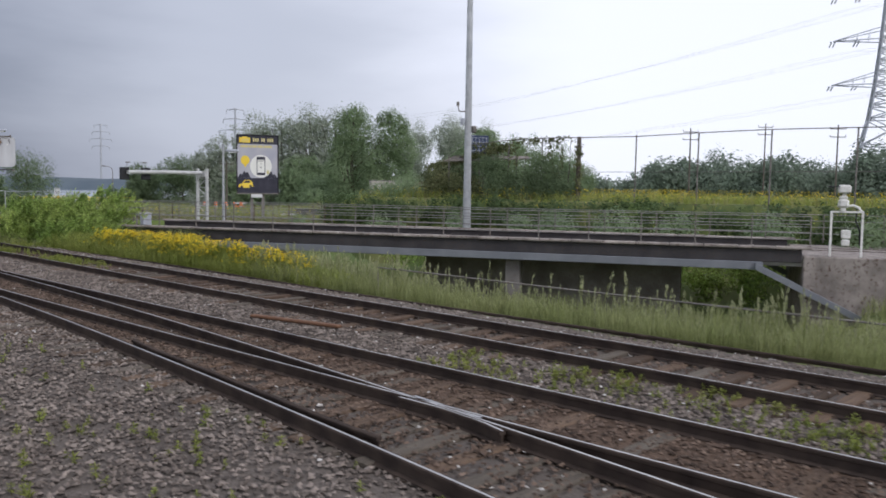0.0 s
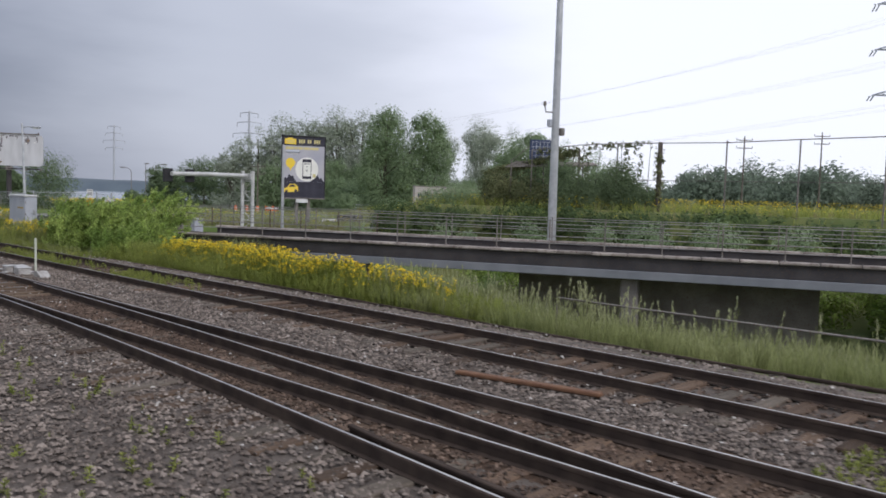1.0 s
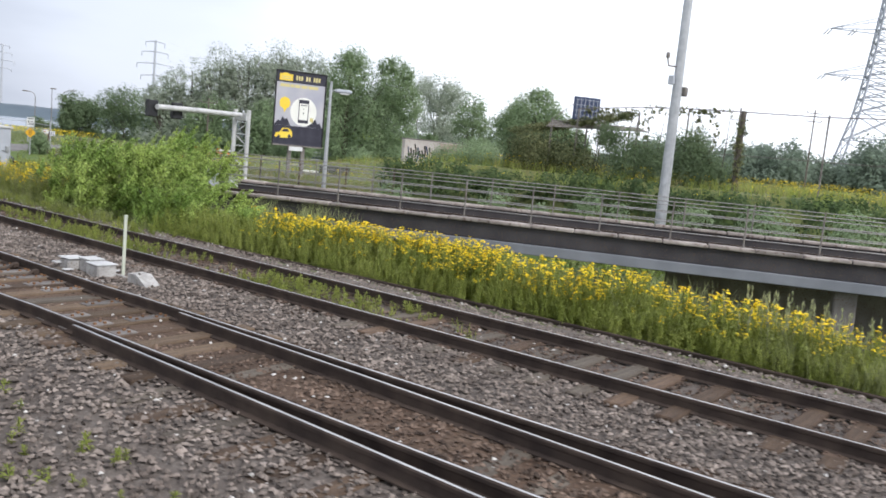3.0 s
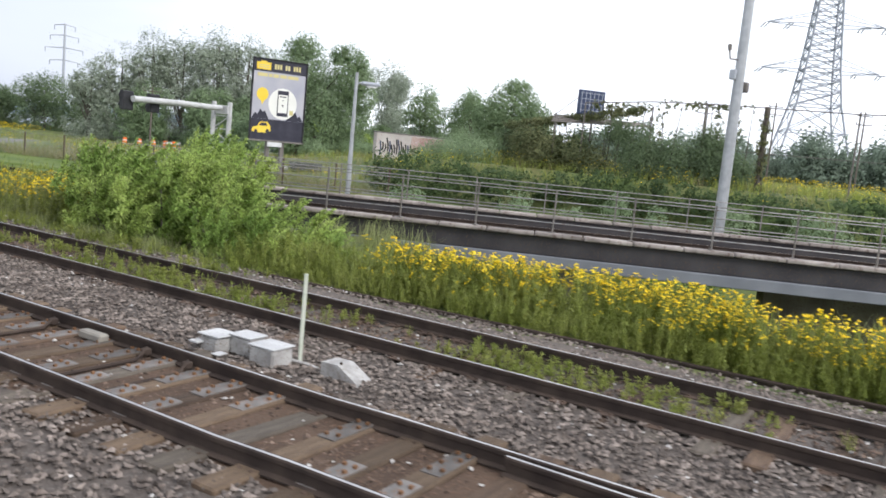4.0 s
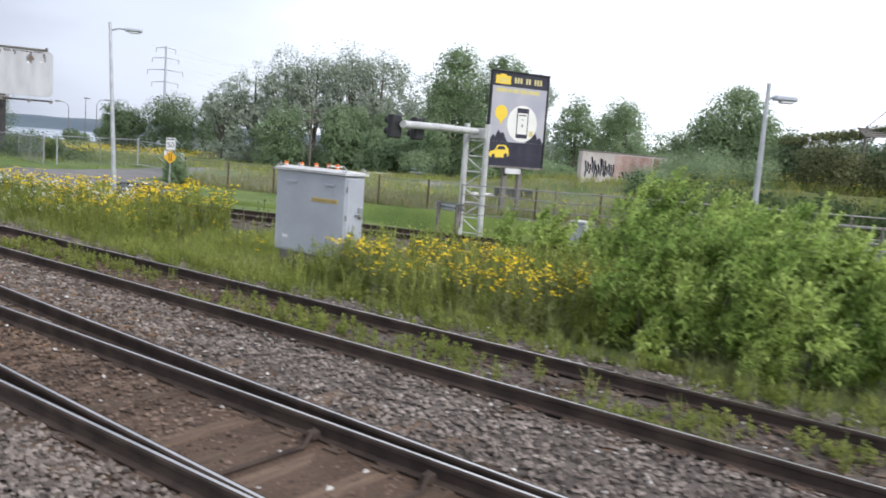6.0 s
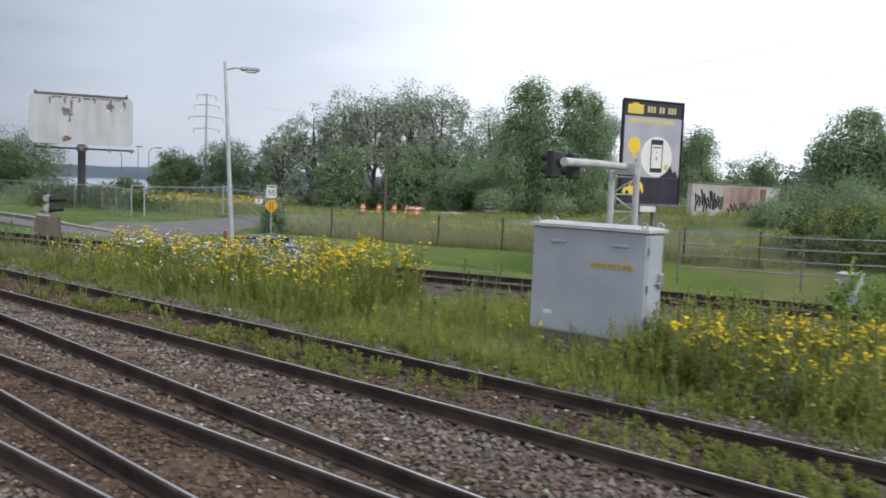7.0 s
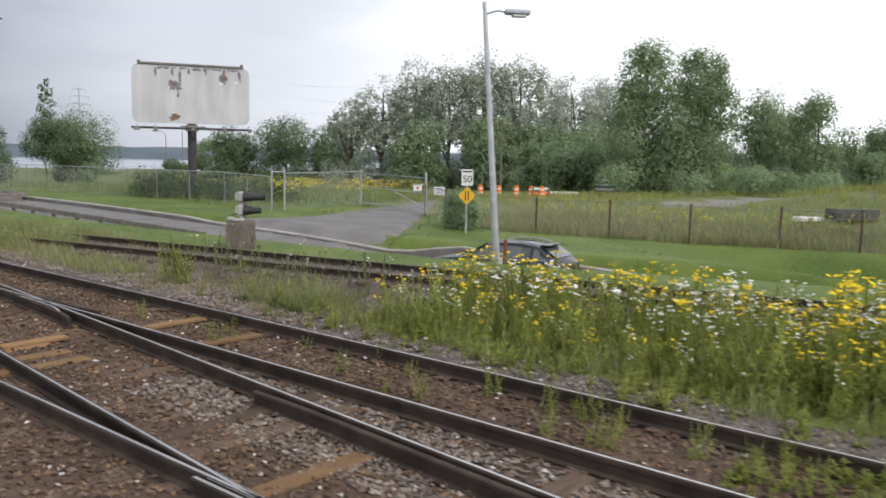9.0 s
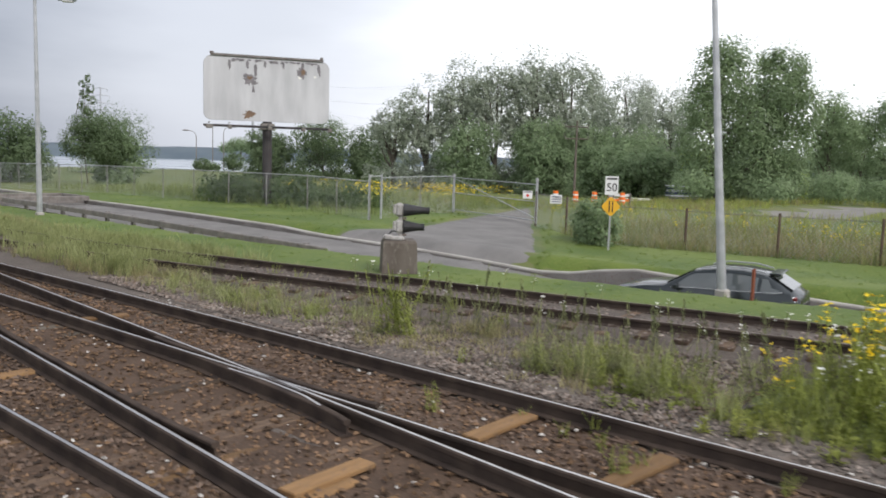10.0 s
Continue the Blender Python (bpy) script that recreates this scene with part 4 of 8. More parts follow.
TORN = [(2.42, 2.25, 0.42, 0.34, M_PEEL), (2.2, 2.42, 0.2, 0.16, M_PEEL), (2.66, 2.05, 0.2, 0.16, M_PEEL), (2.72, 2.75, 0.12, 0.5, M_PEEL), (2.6, 1.72, 0.1, 0.25, M_PEEL), (2.4, 2.3, 0.2, 0.12, M_PEELRUST), (5.2, 2.72, 0.32, 0.4, M_PEEL), (5.3, 2.8, 0.18, 0.26, M_PEELRUST), (5.1, 2.45, 0.14, 0.09, M_POSTERWHITE), (6.2, 2.85, 0.1, 0.34, M_PEEL), (5.95, 2.55, 0.1, 0.07, M_POSTERWHITE), (2.4, 0.34, 0.42, 0.26, M_PEELRUST), (2.4, 0.5, 0.12, 0.1, M_PEELRUST)]
rp_ = random.Random(5)
for k in range(26):
    x_ = 1.3 + 5.1 * k / 26 + rp_.uniform(-0.1, 0.1)
    d_ = rp_.uniform(0.05, 0.12) if k % 5 else rp_.uniform(0.22, 0.42)
    TORN.append((x_, WH - 0.1 - d_ * 0.8, rp_.uniform(0.1, 0.22) if k % 5 else 0.1, d_, M_PEEL))
for i, (cx, cz, rx, rz, m) in enumerate(TORN):
    torn(cx, cz, rx, rz, m, i)
part("top_beam", Geo().box((WW / 2, 0.0, WZ + WH + 0.05), (WW - 0.7, 0.16, 0.13), ch=0.02).box((0.42, 0, WZ + WH + 0.14), (0.2, 0.2, 0.12), ch=0.02).box((WW - 0.45, 0, WZ + WH + 0.14), (0.16, 0.16, 0.2), ch=0.02), M_CONCDARK, blank)
part("light_rail", Geo().box((WW / 2, -0.75, WZ - 0.32), (WW + 0.1, 0.13, 0.13), ch=0.01), M_GIRDER, blank)
for x in (0.25, 1.3, WW / 2, 5.2, WW - 0.1):
    part("floodlight", Geo().box((x, -0.8, WZ - 0.38), (0.36 if x < 1 else 0.2, 0.3, 0.2), ch=0.03).box((x, -0.35, WZ - 0.16), (0.05, 0.8, 0.05)), M_DULLSTEEL, blank)
part("post", Geo().tube([(WW / 2, 0.15, -0.6), (WW / 2, 0.15, WZ)], 0.26, 12), M_GIRDER, blank, "thick dark steel post")
part("collar", Geo().box((WW / 2, 0.1, WZ - 0.28), (0.75, 0.5, 0.36), ch=0.03), M_DULLSTEEL, blank)

# ---- height gantry with signal heads ----
gan = thing("clearance_gantry", "white lattice post with long tube arm and dark warning lights", "gantry")
ga, gb = np.array([36.33, 60.95]), np.array([36.1, 62.0])
for p in (ga, gb):
    part("upright", Geo().tube([(p[0], p[1], -1.9), (p[0], p[1], 4.0)], 0.14, 10), M_PALEGREY, gan)
g = Geo()
zz = np.linspace(-1.3, 3.2, 7)
for i, z in enumerate(zz):
    g.tube([(*ga, z), (*gb, z)], 0.035, 5)
    if i:
        a, b = (ga, gb) if i % 2 else (gb, ga)
        g.tube([(*a, zz[i - 1]), (*b, z)], 0.035, 5)
part("lacing", g, M_PALEGREY, gan)
mid = (ga + gb) / 2
part("arm_plate", Geo().box((mid[0], mid[1], 3.55), (0.16, 1.1, 0.5), ch=0.02), M_PALEGREY, gan)
tip = np.array([29.2, 60.2])
part("tube_arm", Geo().tube([(mid[0], mid[1], 3.62), ((mid[0] + tip[0]) / 2, (mid[1] + tip[1]) / 2, 3.62), (tip[0], tip[1], 3.55)], 0.155, 12), M_PALEGREY, gan, "long white tube arm")
for k in (0.0, 1.9):
    p = tip + (mid - tip) / np.linalg.norm(mid - tip) * k
    sg = part("warning_light", Geo().box((p[0] - 0.1, p[1] + 0.35, 3.45), (0.7, 0.3, 0.95), rz=0.1, ch=0.05), M_BLACK, gan, "black backboard of a warning light")
    for dz in (-0.2, 0.25):
        part("visor", Geo().tube([(p[0] - 0.1, p[1] + 0.5, 3.45 + dz), (p[0] - 0.1, p[1] + 0.8, 3.45 + dz)], 0.15, 10), M_BLACK, sg)

# ---- signal cabinet ----
cabinet = thing("signal_cabinet", "large pale grey steel equipment cabinet standing in weeds", "cabinet", at=pose(16.02, 51.5, -0.15))
part("plinth", Geo().box((0.31, 0, 0.12), (0.5, 1.9, 0.44), ch=0.02), M_CONCDARK, cabinet, "stained concrete plinth")
part("body", Geo().box((0.31, 0, 1.21), (0.6, 2.16, 1.78), ch=0.02), M_CABINET, cabinet)
part("skirt", Geo().box((0.3, 0, 0.33), (0.56, 2.1, 0.06), ch=0.01), M_CABINET, cabinet)
part("roof", Geo().add([(-0.05, -1.13, 2.1), (0.67, -1.13, 2.1), (0.67, 1.13, 2.1), (-0.05, 1.13, 2.1), (-0.05, -1.13, 2.15), (0.67, -1.13, 2.15), (0.67, 1.13, 2.15), (-0.05, 1.13, 2.15), (0.31, -1.0, 2.2), (0.31, 1.0, 2.2)], [(0, 1, 5, 4), (1, 2, 6, 5), (2, 3, 7, 6), (3, 0, 4, 7), (4, 5, 8), (5, 6, 9, 8), (6, 7, 9), (7, 4, 8, 9), (3, 2, 1, 0)]), M_PALEGREY, cabinet, "pale overhanging roof")
for x, y in ((0.02, -1.02), (0.02, 1.02), (0.6, -1.02), (0.6, 1.02)):
    g = Geo()
    g.tube([(x, y + 0.05 * math.cos(a), 2.2 + 0.05 * math.sin(a)) for a in np.linspace(0, 2 * math.pi, 11)], 0.014, 5)
    part("lifting_eye", g, M_STEEL, cabinet)
dr = part("door", Geo().box((0.31, -1.086, 1.2), (0.5, 0.03, 1.66), ch=0.008), M_CABINET, cabinet)
part("handle", Geo().box((0.46, -1.13, 1.32), (0.12, 0.08, 0.24), ch=0.02).tube([(0.4, -1.15, 1.28), (0.28, -1.15, 1.28)], 0.015, 6), M_STEEL, dr)
for z_ in (0.6, 1.2, 1.8):
    part("hinge", Geo().tube([(0.05, -1.1, z_ - 0.06), (0.05, -1.1, z_ + 0.06)], 0.018, 6), M_DULLSTEEL, dr)
for y in (-0.62, 0.55):
    part("vent", Geo().box((-0.004, y, 1.86), (0.03, 0.3, 0.05), ch=0.008), M_CABINET, cabinet)
part("yellow_label", Geo().box((0.007, -0.48, 1.52), (0.012, 0.8, 0.085)), M_LABEL, cabinet, "faded yellow warning strip with illegible print")
for k in range(8):
    part("print_bar", Geo().box((-0.001, -0.8 + k * 0.093, 1.52), (0.006, 0.05, 0.03)), M_DULLSTEEL, cabinet)
part("plate", Geo().box((0.007, 0.72, 0.62), (0.01, 0.16, 0.07)), M_SIGNWHITE, cabinet, "small white maker's plate")
box2 = thing("junction_box", "small grey roadside junction box behind the railing", "junction box", at=pose(25.2, 49.6, -0.3))
part("body", Geo().box((0, 0, 0.56), (0.56, 0.45, 1.12), ch=0.03), M_CABINET, box2)
part("lid", Geo().box((0, 0, 1.145), (0.62, 0.51, 0.05), ch=0.01), M_PALEGREY, box2)


# ---- road, drive and kerbs ----
rd = Geo()
rn_ = np.gradient(ROAD[:, :2], axis=0)
rn_ /= np.linalg.norm(rn_, axis=1, keepdims=True)
rside = np.column_stack([-rn_[:, 1], rn_[:, 0]])       # points away from the tracks
rd.sweep([(-2.0, 0.0), (2.0, 0.0), (2.0, -0.3), (-2.0, -0.3)], ROAD)
tagged(part("road", rd, M_ASPHALT), "grey worn asphalt road sinking towards the underpass", "road", kind="structure")


def road_edge(off, y0, y1, z_of, w, h, name, label, m):
    sel = (ROAD[:, 1] < y1) & (ROAD[:, 1] > y0)
    p = ROAD[sel][:, :2] + rside[sel] * off
    pts = np.column_stack([p, [z_of(a, b, c) for (a, b), c in zip(p, ROAD[sel][:, 2])]])
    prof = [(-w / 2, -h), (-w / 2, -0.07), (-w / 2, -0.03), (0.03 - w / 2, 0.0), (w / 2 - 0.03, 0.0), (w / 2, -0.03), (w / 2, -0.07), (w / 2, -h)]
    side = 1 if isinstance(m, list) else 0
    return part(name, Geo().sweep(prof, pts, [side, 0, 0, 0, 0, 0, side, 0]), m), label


def edge_far(x, y, rz):
    wall = min(-0.38, rz + 0.75) - rz
    return rz + 0.12 + 0.1 * float(smooth(88.3, 91.5, y)) + max(0.0, wall - 0.12) * float(smooth(79.5, 75.5, y))


# kerb sides darker than the top: dirt, and their shaded side put into the colour
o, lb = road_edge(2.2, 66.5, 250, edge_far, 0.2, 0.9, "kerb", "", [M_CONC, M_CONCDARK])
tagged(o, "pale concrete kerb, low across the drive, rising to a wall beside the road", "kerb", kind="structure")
o, lb = road_edge(-2.15, 84, 112, lambda x, y, rz: rz + 0.42, 0.12, 0.22, "guard_rail", "", M_DULLSTEEL)
tagged(o, "low weathered grey guard rail along the road", "guard rail", kind="structure")
for y in np.arange(85.2, 111, 2.0):
    i = int(np.argmin(abs(ROAD[:, 1] - y)))
    p = ROAD[i, :2] + rside[i] * (-2.05)
    q = part("guard_post", Geo().box((0, 0, 0.05), (0.16, 0.16, 0.8), ch=0.02), M_CONCDARK)
    q.matrix_world = pose(p[0], p[1], ROAD[i, 2])
    tagged(q, "short weathered wooden guard rail post", "post", group="guard rail posts")


def by_fence(x, y):
    return off_road(x, y) & (x > fence_x(y) - 0.5)


def in_drive(x, y, m=0.0):
    """Inside the drive, widened by m."""
    right = np.maximum(78.4 + 0.53 * (x - 24.3), 80.9 + 0.76 * (x - 29.2))
    return (x > 23.9 - m) & (x < 46) & (y > right - m) & (y < 88.4 + 0.1 * (x - 24.3) + 0.25 * np.maximum(0, x - 31) + m)


def road_dist(x, y):
    d = np.full(np.shape(x), 1e9)
    for p in ROAD[::2]:
        d = np.minimum(d, np.hypot(x - p[0], y - p[1]))
    return d


def sheet_where(name, xs, ys_, dz, ok_of, m):
    """A sheet on the ground over the cells of a grid that lie inside; its rim sinks into the ground."""
    X, Y = np.meshgrid(xs, ys_)
    ok = ok_of(X, Y)
    depth, core = ok.astype(float), ok
    for _ in range(4):
        inner = core.copy()
        inner[1:] &= core[:-1]
        inner[:-1] &= core[1:]
        inner[:, 1:] &= core[:, :-1]
        inner[:, :-1] &= core[:, 1:]
        core = inner
        depth += core
    i_ = np.arange(X.size).reshape(X.shape)
    q4 = np.stack([i_[:-1, :-1], i_[:-1, 1:], i_[1:, 1:], i_[1:, :-1]], -1)
    inside = ok[:-1, :-1] & ok[:-1, 1:] & ok[1:, 1:] & ok[1:, :-1]
    Z = ground_z(X, Y) - 0.05 + (dz + 0.05) * smooth(0.5, 5.0, depth)
    return part(name, Geo().tris(np.stack([X, Y, Z], -1).reshape(-1, 3), q4[inside]), m, smooth=True)


o = sheet_where("driveway", np.arange(23.4, 46.4, 0.2), np.arange(77.5, 96, 0.2), 0.085, lambda x, y: in_drive(x, y) & (road_dist(x, y) > 1.6), M_ASPHALT)
tagged(o, "brown-grey asphalt driveway behind the road", "driveway", kind="structure")
o = sheet_where("lawn", np.arange(14.0, 40.1, 0.22), np.arange(54, 118.1, 0.25), 0.08, lambda x, y: (x > np.interp(y, SIDING[::-1, 1], SIDING[::-1, 0]) + 1.2) & (y > 56) & (y < 117) & (x < np.maximum(34.5, fence_x(y) + 0.5)) & (siding_off(x, y) > 1.5) & (road_dist(x, y) > 2.1) & ~in_drive(x, y, -0.4), M_LAWN)
tagged(o, "bright green mown grass verge", "lawn", kind="structure")
o = sheet_where("yard", np.arange(54, 88.1, 0.8), np.arange(70, 92.1, 0.8), 0.08, lambda x, y: (x > 58 + np.sin(y)) & (x < 84 + np.sin(0.7 * y)) & (y > 76.5 + np.sin(0.6 * x)) & (y < 87.5 + np.sin(0.9 * x)), mat("gravel_yard", (0.17, 0.16, 0.145), (0.22, 0.21, 0.19), scale=0.5, fine=12, rough=0.95))
tagged(o, "pale gravel yard behind the fence", "yard", kind="structure")


# ---- plants ----
def cards(n, centers, size, rs, flat=0.0, aspect=0.55, outward=None):
    """Leaf-shaped quads about the centres; flat: how much they lie level; outward: the way they turn to the light."""
    nrm = rs.normal(size=(n, 3))
    if outward is not None:
        nrm = nrm * 0.34 + outward
    nrm[:, 2] += flat * 2.2 * np.sign(nrm[:, 2] + 0.2)
    nrm /= np.linalg.norm(nrm, axis=1, keepdims=True)
    a = np.cross(nrm, rs.normal(size=(n, 3)))
    a /= np.linalg.norm(a, axis=1, keepdims=True) + 1e-9
    b = np.cross(nrm, a)
    s = size * rs.uniform(0.6, 1.3, n)[:, None]
    v = np.stack([centers - a * s, centers + b * s * aspect, centers + a * s, centers - b * s * aspect], 1).reshape(-1, 3)
    return v, np.arange(4 * n).reshape(n, 4)


def crown_points(blobs, n, rs, per=22, shell=0.55, spread=0.16):
    vol = np.array([b[3] * b[4] * b[5] for b in blobs]) ** 0.75
    k = max(4, n // per)
    which = rs.choice(len(blobs), k, p=vol / vol.sum())
    B = np.array(blobs)[which]
    d = rs.normal(size=(k, 3))
    d /= np.linalg.norm(d, axis=1, keepdims=True)
    rad = shell + (1.05 - shell) * rs.random(k) ** 0.6
    c = B[:, :3] + d * rad[:, None] * B[:, 3:]
    reps = rs.integers(0, k, n)
    sig = spread * B[reps, 3:].mean(1, keepdims=True)
    out_ = d[reps] + np.array([0, 0, 0.45])
    return c[reps] + np.clip(rs.normal(size=(n, 3)), -1.9, 1.9) * sig, out_


def tree_parts(blobs, n, size, leaf, seed, trunk_r, height, per=22, shell=0.68, spread=0.15, limbs=7):
    rs = np.random.default_rng(seed)
    n, size, per, shell = int(n * 2.5), size * 0.66, 9, max(shell, 0.72)
    pts, out_ = crown_points(blobs, n, rs, per, shell, spread)
    pts[:, 2] = np.maximum(pts[:, 2], 0.25)
    g = Geo()
    g.tris(*cards(n, pts, size, rs, outward=out_))
    crown = g.mesh("crown", [leaf])
    t = Geo()
    top = np.array([blobs[0][0], blobs[0][1], blobs[0][2] + blobs[0][5] * 0.5])
    bend = rs.normal(size=2) * 0.04 * height
    trunk = [(0, 0, -0.3), (bend[0] * 0.4, bend[1] * 0.4, top[2] * 0.35), (bend[0], bend[1], top[2] * 0.65), top]
    t.tube(spline(trunk, height / 8), np.linspace(trunk_r, trunk_r * 0.25, len(spline(trunk, height / 8))), 8)
    for b in list(blobs)[:limbs]:
        z0 = b[2] * rs.uniform(0.3, 0.55)
        p0 = np.array([bend[0] * 0.5, bend[1] * 0.5, max(0.4, z0)])
        p2 = np.array(b[:3]) + np.array([0, 0, b[5] * 0.4])
        p1 = (p0 + p2) / 2 + np.array([0, 0, -0.05 * height])
        t.tube([p0, p1, p2], [trunk_r * 0.5, trunk_r * 0.33, trunk_r * 0.1], 6)
    return t.mesh("trunk", [M_BARK]), crown


def plant_tree(name, label, category, x, y, z, parts_, rz=0.0, sc=1.0, group=""):
    e = thing(name, label, category, group=group, at=pose(x, y, z, 0, 0, rz) @ Matrix.Scale(sc, 4))
    part("trunk", parts_[0], M_BARK, e)
    part("crown", parts_[1], M_LEAF, e)
    return e


def blobs_for(rs, w, h, z0, k, top_bias=0.0):
    """Ellipsoids that make up an uneven crown w wide between z0 and h."""
    out_ = [(0, 0, z0 + (h - z0) * 0.62, w * 0.30, w * 0.30, (h - z0) * 0.38)]
    for i in range(k):
        a = 2 * math.pi * i / k + rs.random()
        r = w * 0.5 * rs.uniform(0.35, 0.72)
        zc = z0 + (h - z0) * rs.uniform(0.22, 0.8)
        s = w * rs.uniform(0.15, 0.24)
        out_.append((r * math.cos(a), r * math.sin(a), zc, s, s, s * rs.uniform(0.8, 1.25)))
    for i in range(k // 2):
        a = 2 * math.pi * i / (k // 2) + rs.random()
        s = w * rs.uniform(0.2, 0.28)
        out_.append((0.3 * w * math.cos(a), 0.3 * w * math.sin(a), s * rs.uniform(0.3, 1.1), s, s, s))
    return out_


rs_ = np.random.default_rng(3)
# silver-leaved group
SILVER = "tall silvery green tree with a wide ragged crown"
for i, (x, y, w, h, n) in enumerate(((92, 153.5, 9, 11.5, 3800), (95.3, 149.7, 10, 15.3, 5000), (98.3, 145.8, 10, 18.2, 6000), (102, 142, 12, 18.0, 7000), (105.9, 137.8, 12, 19.8, 9000), (110, 134.3, 12, 18.8, 8000), (113.8, 127.5, 11, 15.8, 7000), (120.3, 123.4, 10, 14.4, 5000))):
    z = float(ground_z(x, y))
    plant_tree("silver_tree", SILVER, "tree", x, y, z, tree_parts(blobs_for(rs_, w, h - z, 2.0, 15), int(n * 0.85), 0.32, M_LEAFSILVER, 20 + i, 0.35, h, spread=0.1, limbs=10), group="silver trees")
for i, (x, y, w, h) in enumerate(((92, 139, 9, 8), (99, 132, 9, 8.5), (104, 127, 9, 8), (109, 121, 10, 8), (95, 128, 7, 6), (101, 118, 9, 6), (92, 117, 8, 4.5), (88, 110, 8, 4.0))):
    z = float(ground_z(x, y))
    plant_tree("understorey_tree", "dark green bushy tree under the taller crowns", "tree", x, y, z, tree_parts(blobs_for(rs_, w, h - z, 0.4, 10), 3800, 0.34, M_LEAF, 50 + i, 0.2, h, shell=0.35), group="understorey trees")
# two-headed green tree
z = float(ground_z(85.8, 99.4))
TWO = [(-0.1, -0.1, 12.4, 2.9, 2.9, 3.9), (4.3, -4.2, 11.8, 2.75, 2.75, 3.8), (-1.3, 1.1, 9.4, 2.3, 2.3, 2.4), (5.6, -5.4, 9.4, 2.2, 2.2, 2.6), (2.1, -2.0, 7.8, 2.8, 2.8, 2.8), (-1.6, 1.4, 6.0, 2.5, 2.5, 2.6), (4.9, -4.7, 5.6, 2.6, 2.6, 2.6), (2.0, -1.9, 4.6, 2.9, 2.9, 2.8), (-1.4, 1.2, 2.4, 2.4, 2.4, 2.3), (1.8, -1.6, 1.8, 2.8, 2.8, 2.2), (4.8, -4.4, 2.2, 2.5, 2.5, 2.3), (0.6, 0.9, 14.6, 1.3, 1.3, 1.2), (-1.0, -0.6, 13.9, 1.4, 1.4, 1.3), (3.6, -3.2, 14.2, 1.3, 1.3, 1.2), (5.3, -5.0, 13.2, 1.4, 1.4, 1.3)]
plant_tree("green_tree", "large green tree with two rounded heads", "tree", 85.4, 99.8, z, tree_parts(TWO, 16000, 0.26, M_LEAF, 71, 0.35, 15, shell=0.7, spread=0.15))
for i, (x, y, w, h, m, n) in enumerate(((163, 163, 9, 21.5, M_LEAFSILVER, 5500), (170, 157, 10, 23.5, M_LEAFSILVER, 6500), (177, 150, 9, 21.5, M_LEAFSILVER, 5000), (118.5, 109.3, 9, 16.6, M_LEAFSILVER, 6000), (139, 105.5, 8, 13.6, M_LEAF, 4500), (147, 104, 8, 13.0, M_LEAF, 4000), (112.0, 97.5, 7.5, 12.4, M_LEAF, 5000), (117, 92.5, 8, 12.0, M_LEAF, 5000), (104, 100, 5, 5, M_LEAF, 3000), (125, 86, 6, 9, M_LEAF, 3500), (135, 92, 8, 8.5, M_LEAF, 3500), (112, 84, 5, 4.2, M_LEAF, 2500), (100, 108, 7, 4.6, M_LEAFBRIGHT, 3500), (96, 98, 6, 3.4, M_LEAFBRIGHT, 3000))):
    z = float(ground_z(x, y))
    plant_tree("poplar" if i < 4 else "green_tree", "tall pale poplar with a sparse fluttering crown" if i < 4 else "mid-green leafy tree behind the yard", "tree", x, y, z, tree_parts(blobs_for(rs_, w, h - z, 1.2, 11), n, 0.27, m, 90 + i, 0.22, h, spread=0.18), group="trees behind the yard")
plant_tree("broad_tree", "broad bright green tree with a tufted top", "tree", 70.4, 60.6, 1.6, tree_parts([(0, 0, 5.0, 2.3, 2.3, 2.2), (0.3, -0.2, 7.0, 1.1, 1.1, 0.7), (1.7, -1.6, 4.2, 1.5, 1.5, 1.4), (-1.6, 1.4, 4.0, 1.5, 1.5, 1.4), (0.8, -0.8, 3.0, 2.2, 2.2, 1.6), (-1.0, 0.8, 2.4, 2.0, 2.0, 1.6), (2.4, -2.2, 2.2, 1.5, 1.5, 1.5)], 8000, 0.2, M_LEAF, 130, 0.2, 7.5, shell=0.4, spread=0.2))
for i, (x, y, w, h) in enumerate(((102.3, 182.5, 13, 9.5), (108, 176, 10, 8.2), (96, 190, 9, 7.5))):
    z = float(ground_z(x, y))
    plant_tree("dark_tree", "dark green rounded tree near the river", "tree", x, y, z, tree_parts(blobs_for(rs_, w, h - z, 0.4, 12), 5500, 0.32, M_LEAFDARK, 140 + i, 0.25, h, shell=0.35), group="river trees")
z = float(ground_z(47.3, 157))
plant_tree("spired_tree", "slender tree with a tall sparse spire", "tree", 47.3, 157, z, tree_parts([(0.1, 0, 10.4 - z, 0.42, 0.42, 0.42), (-0.25, 0.1, 9.8 - z, 0.45, 0.45, 0.38), (0.35, -0.2, 9.3 - z, 0.5, 0.5, 0.4), (-0.15, 0.1, 8.6 - z, 0.5, 0.5, 0.42), (0.45, -0.3, 8.0 - z, 0.55, 0.55, 0.42), (-0.45, 0.3, 7.4 - z, 0.6, 0.6, 0.45), (0.2, 0, 6.8 - z, 0.75, 0.75, 0.5), (0.0, 0.0, 5.0 - z, 1.7, 1.7, 1.4), (1.6, -1.3, 4.5 - z, 1.8, 1.8, 1.5), (-0.9, 0.8, 3.2 - z, 1.6, 1.6, 1.5), (1.2, -1.0, 2.8 - z, 2.1, 2.1, 1.6)], 5000, 0.19, M_LEAFDARK, 150, 0.07, 11, spread=0.2))
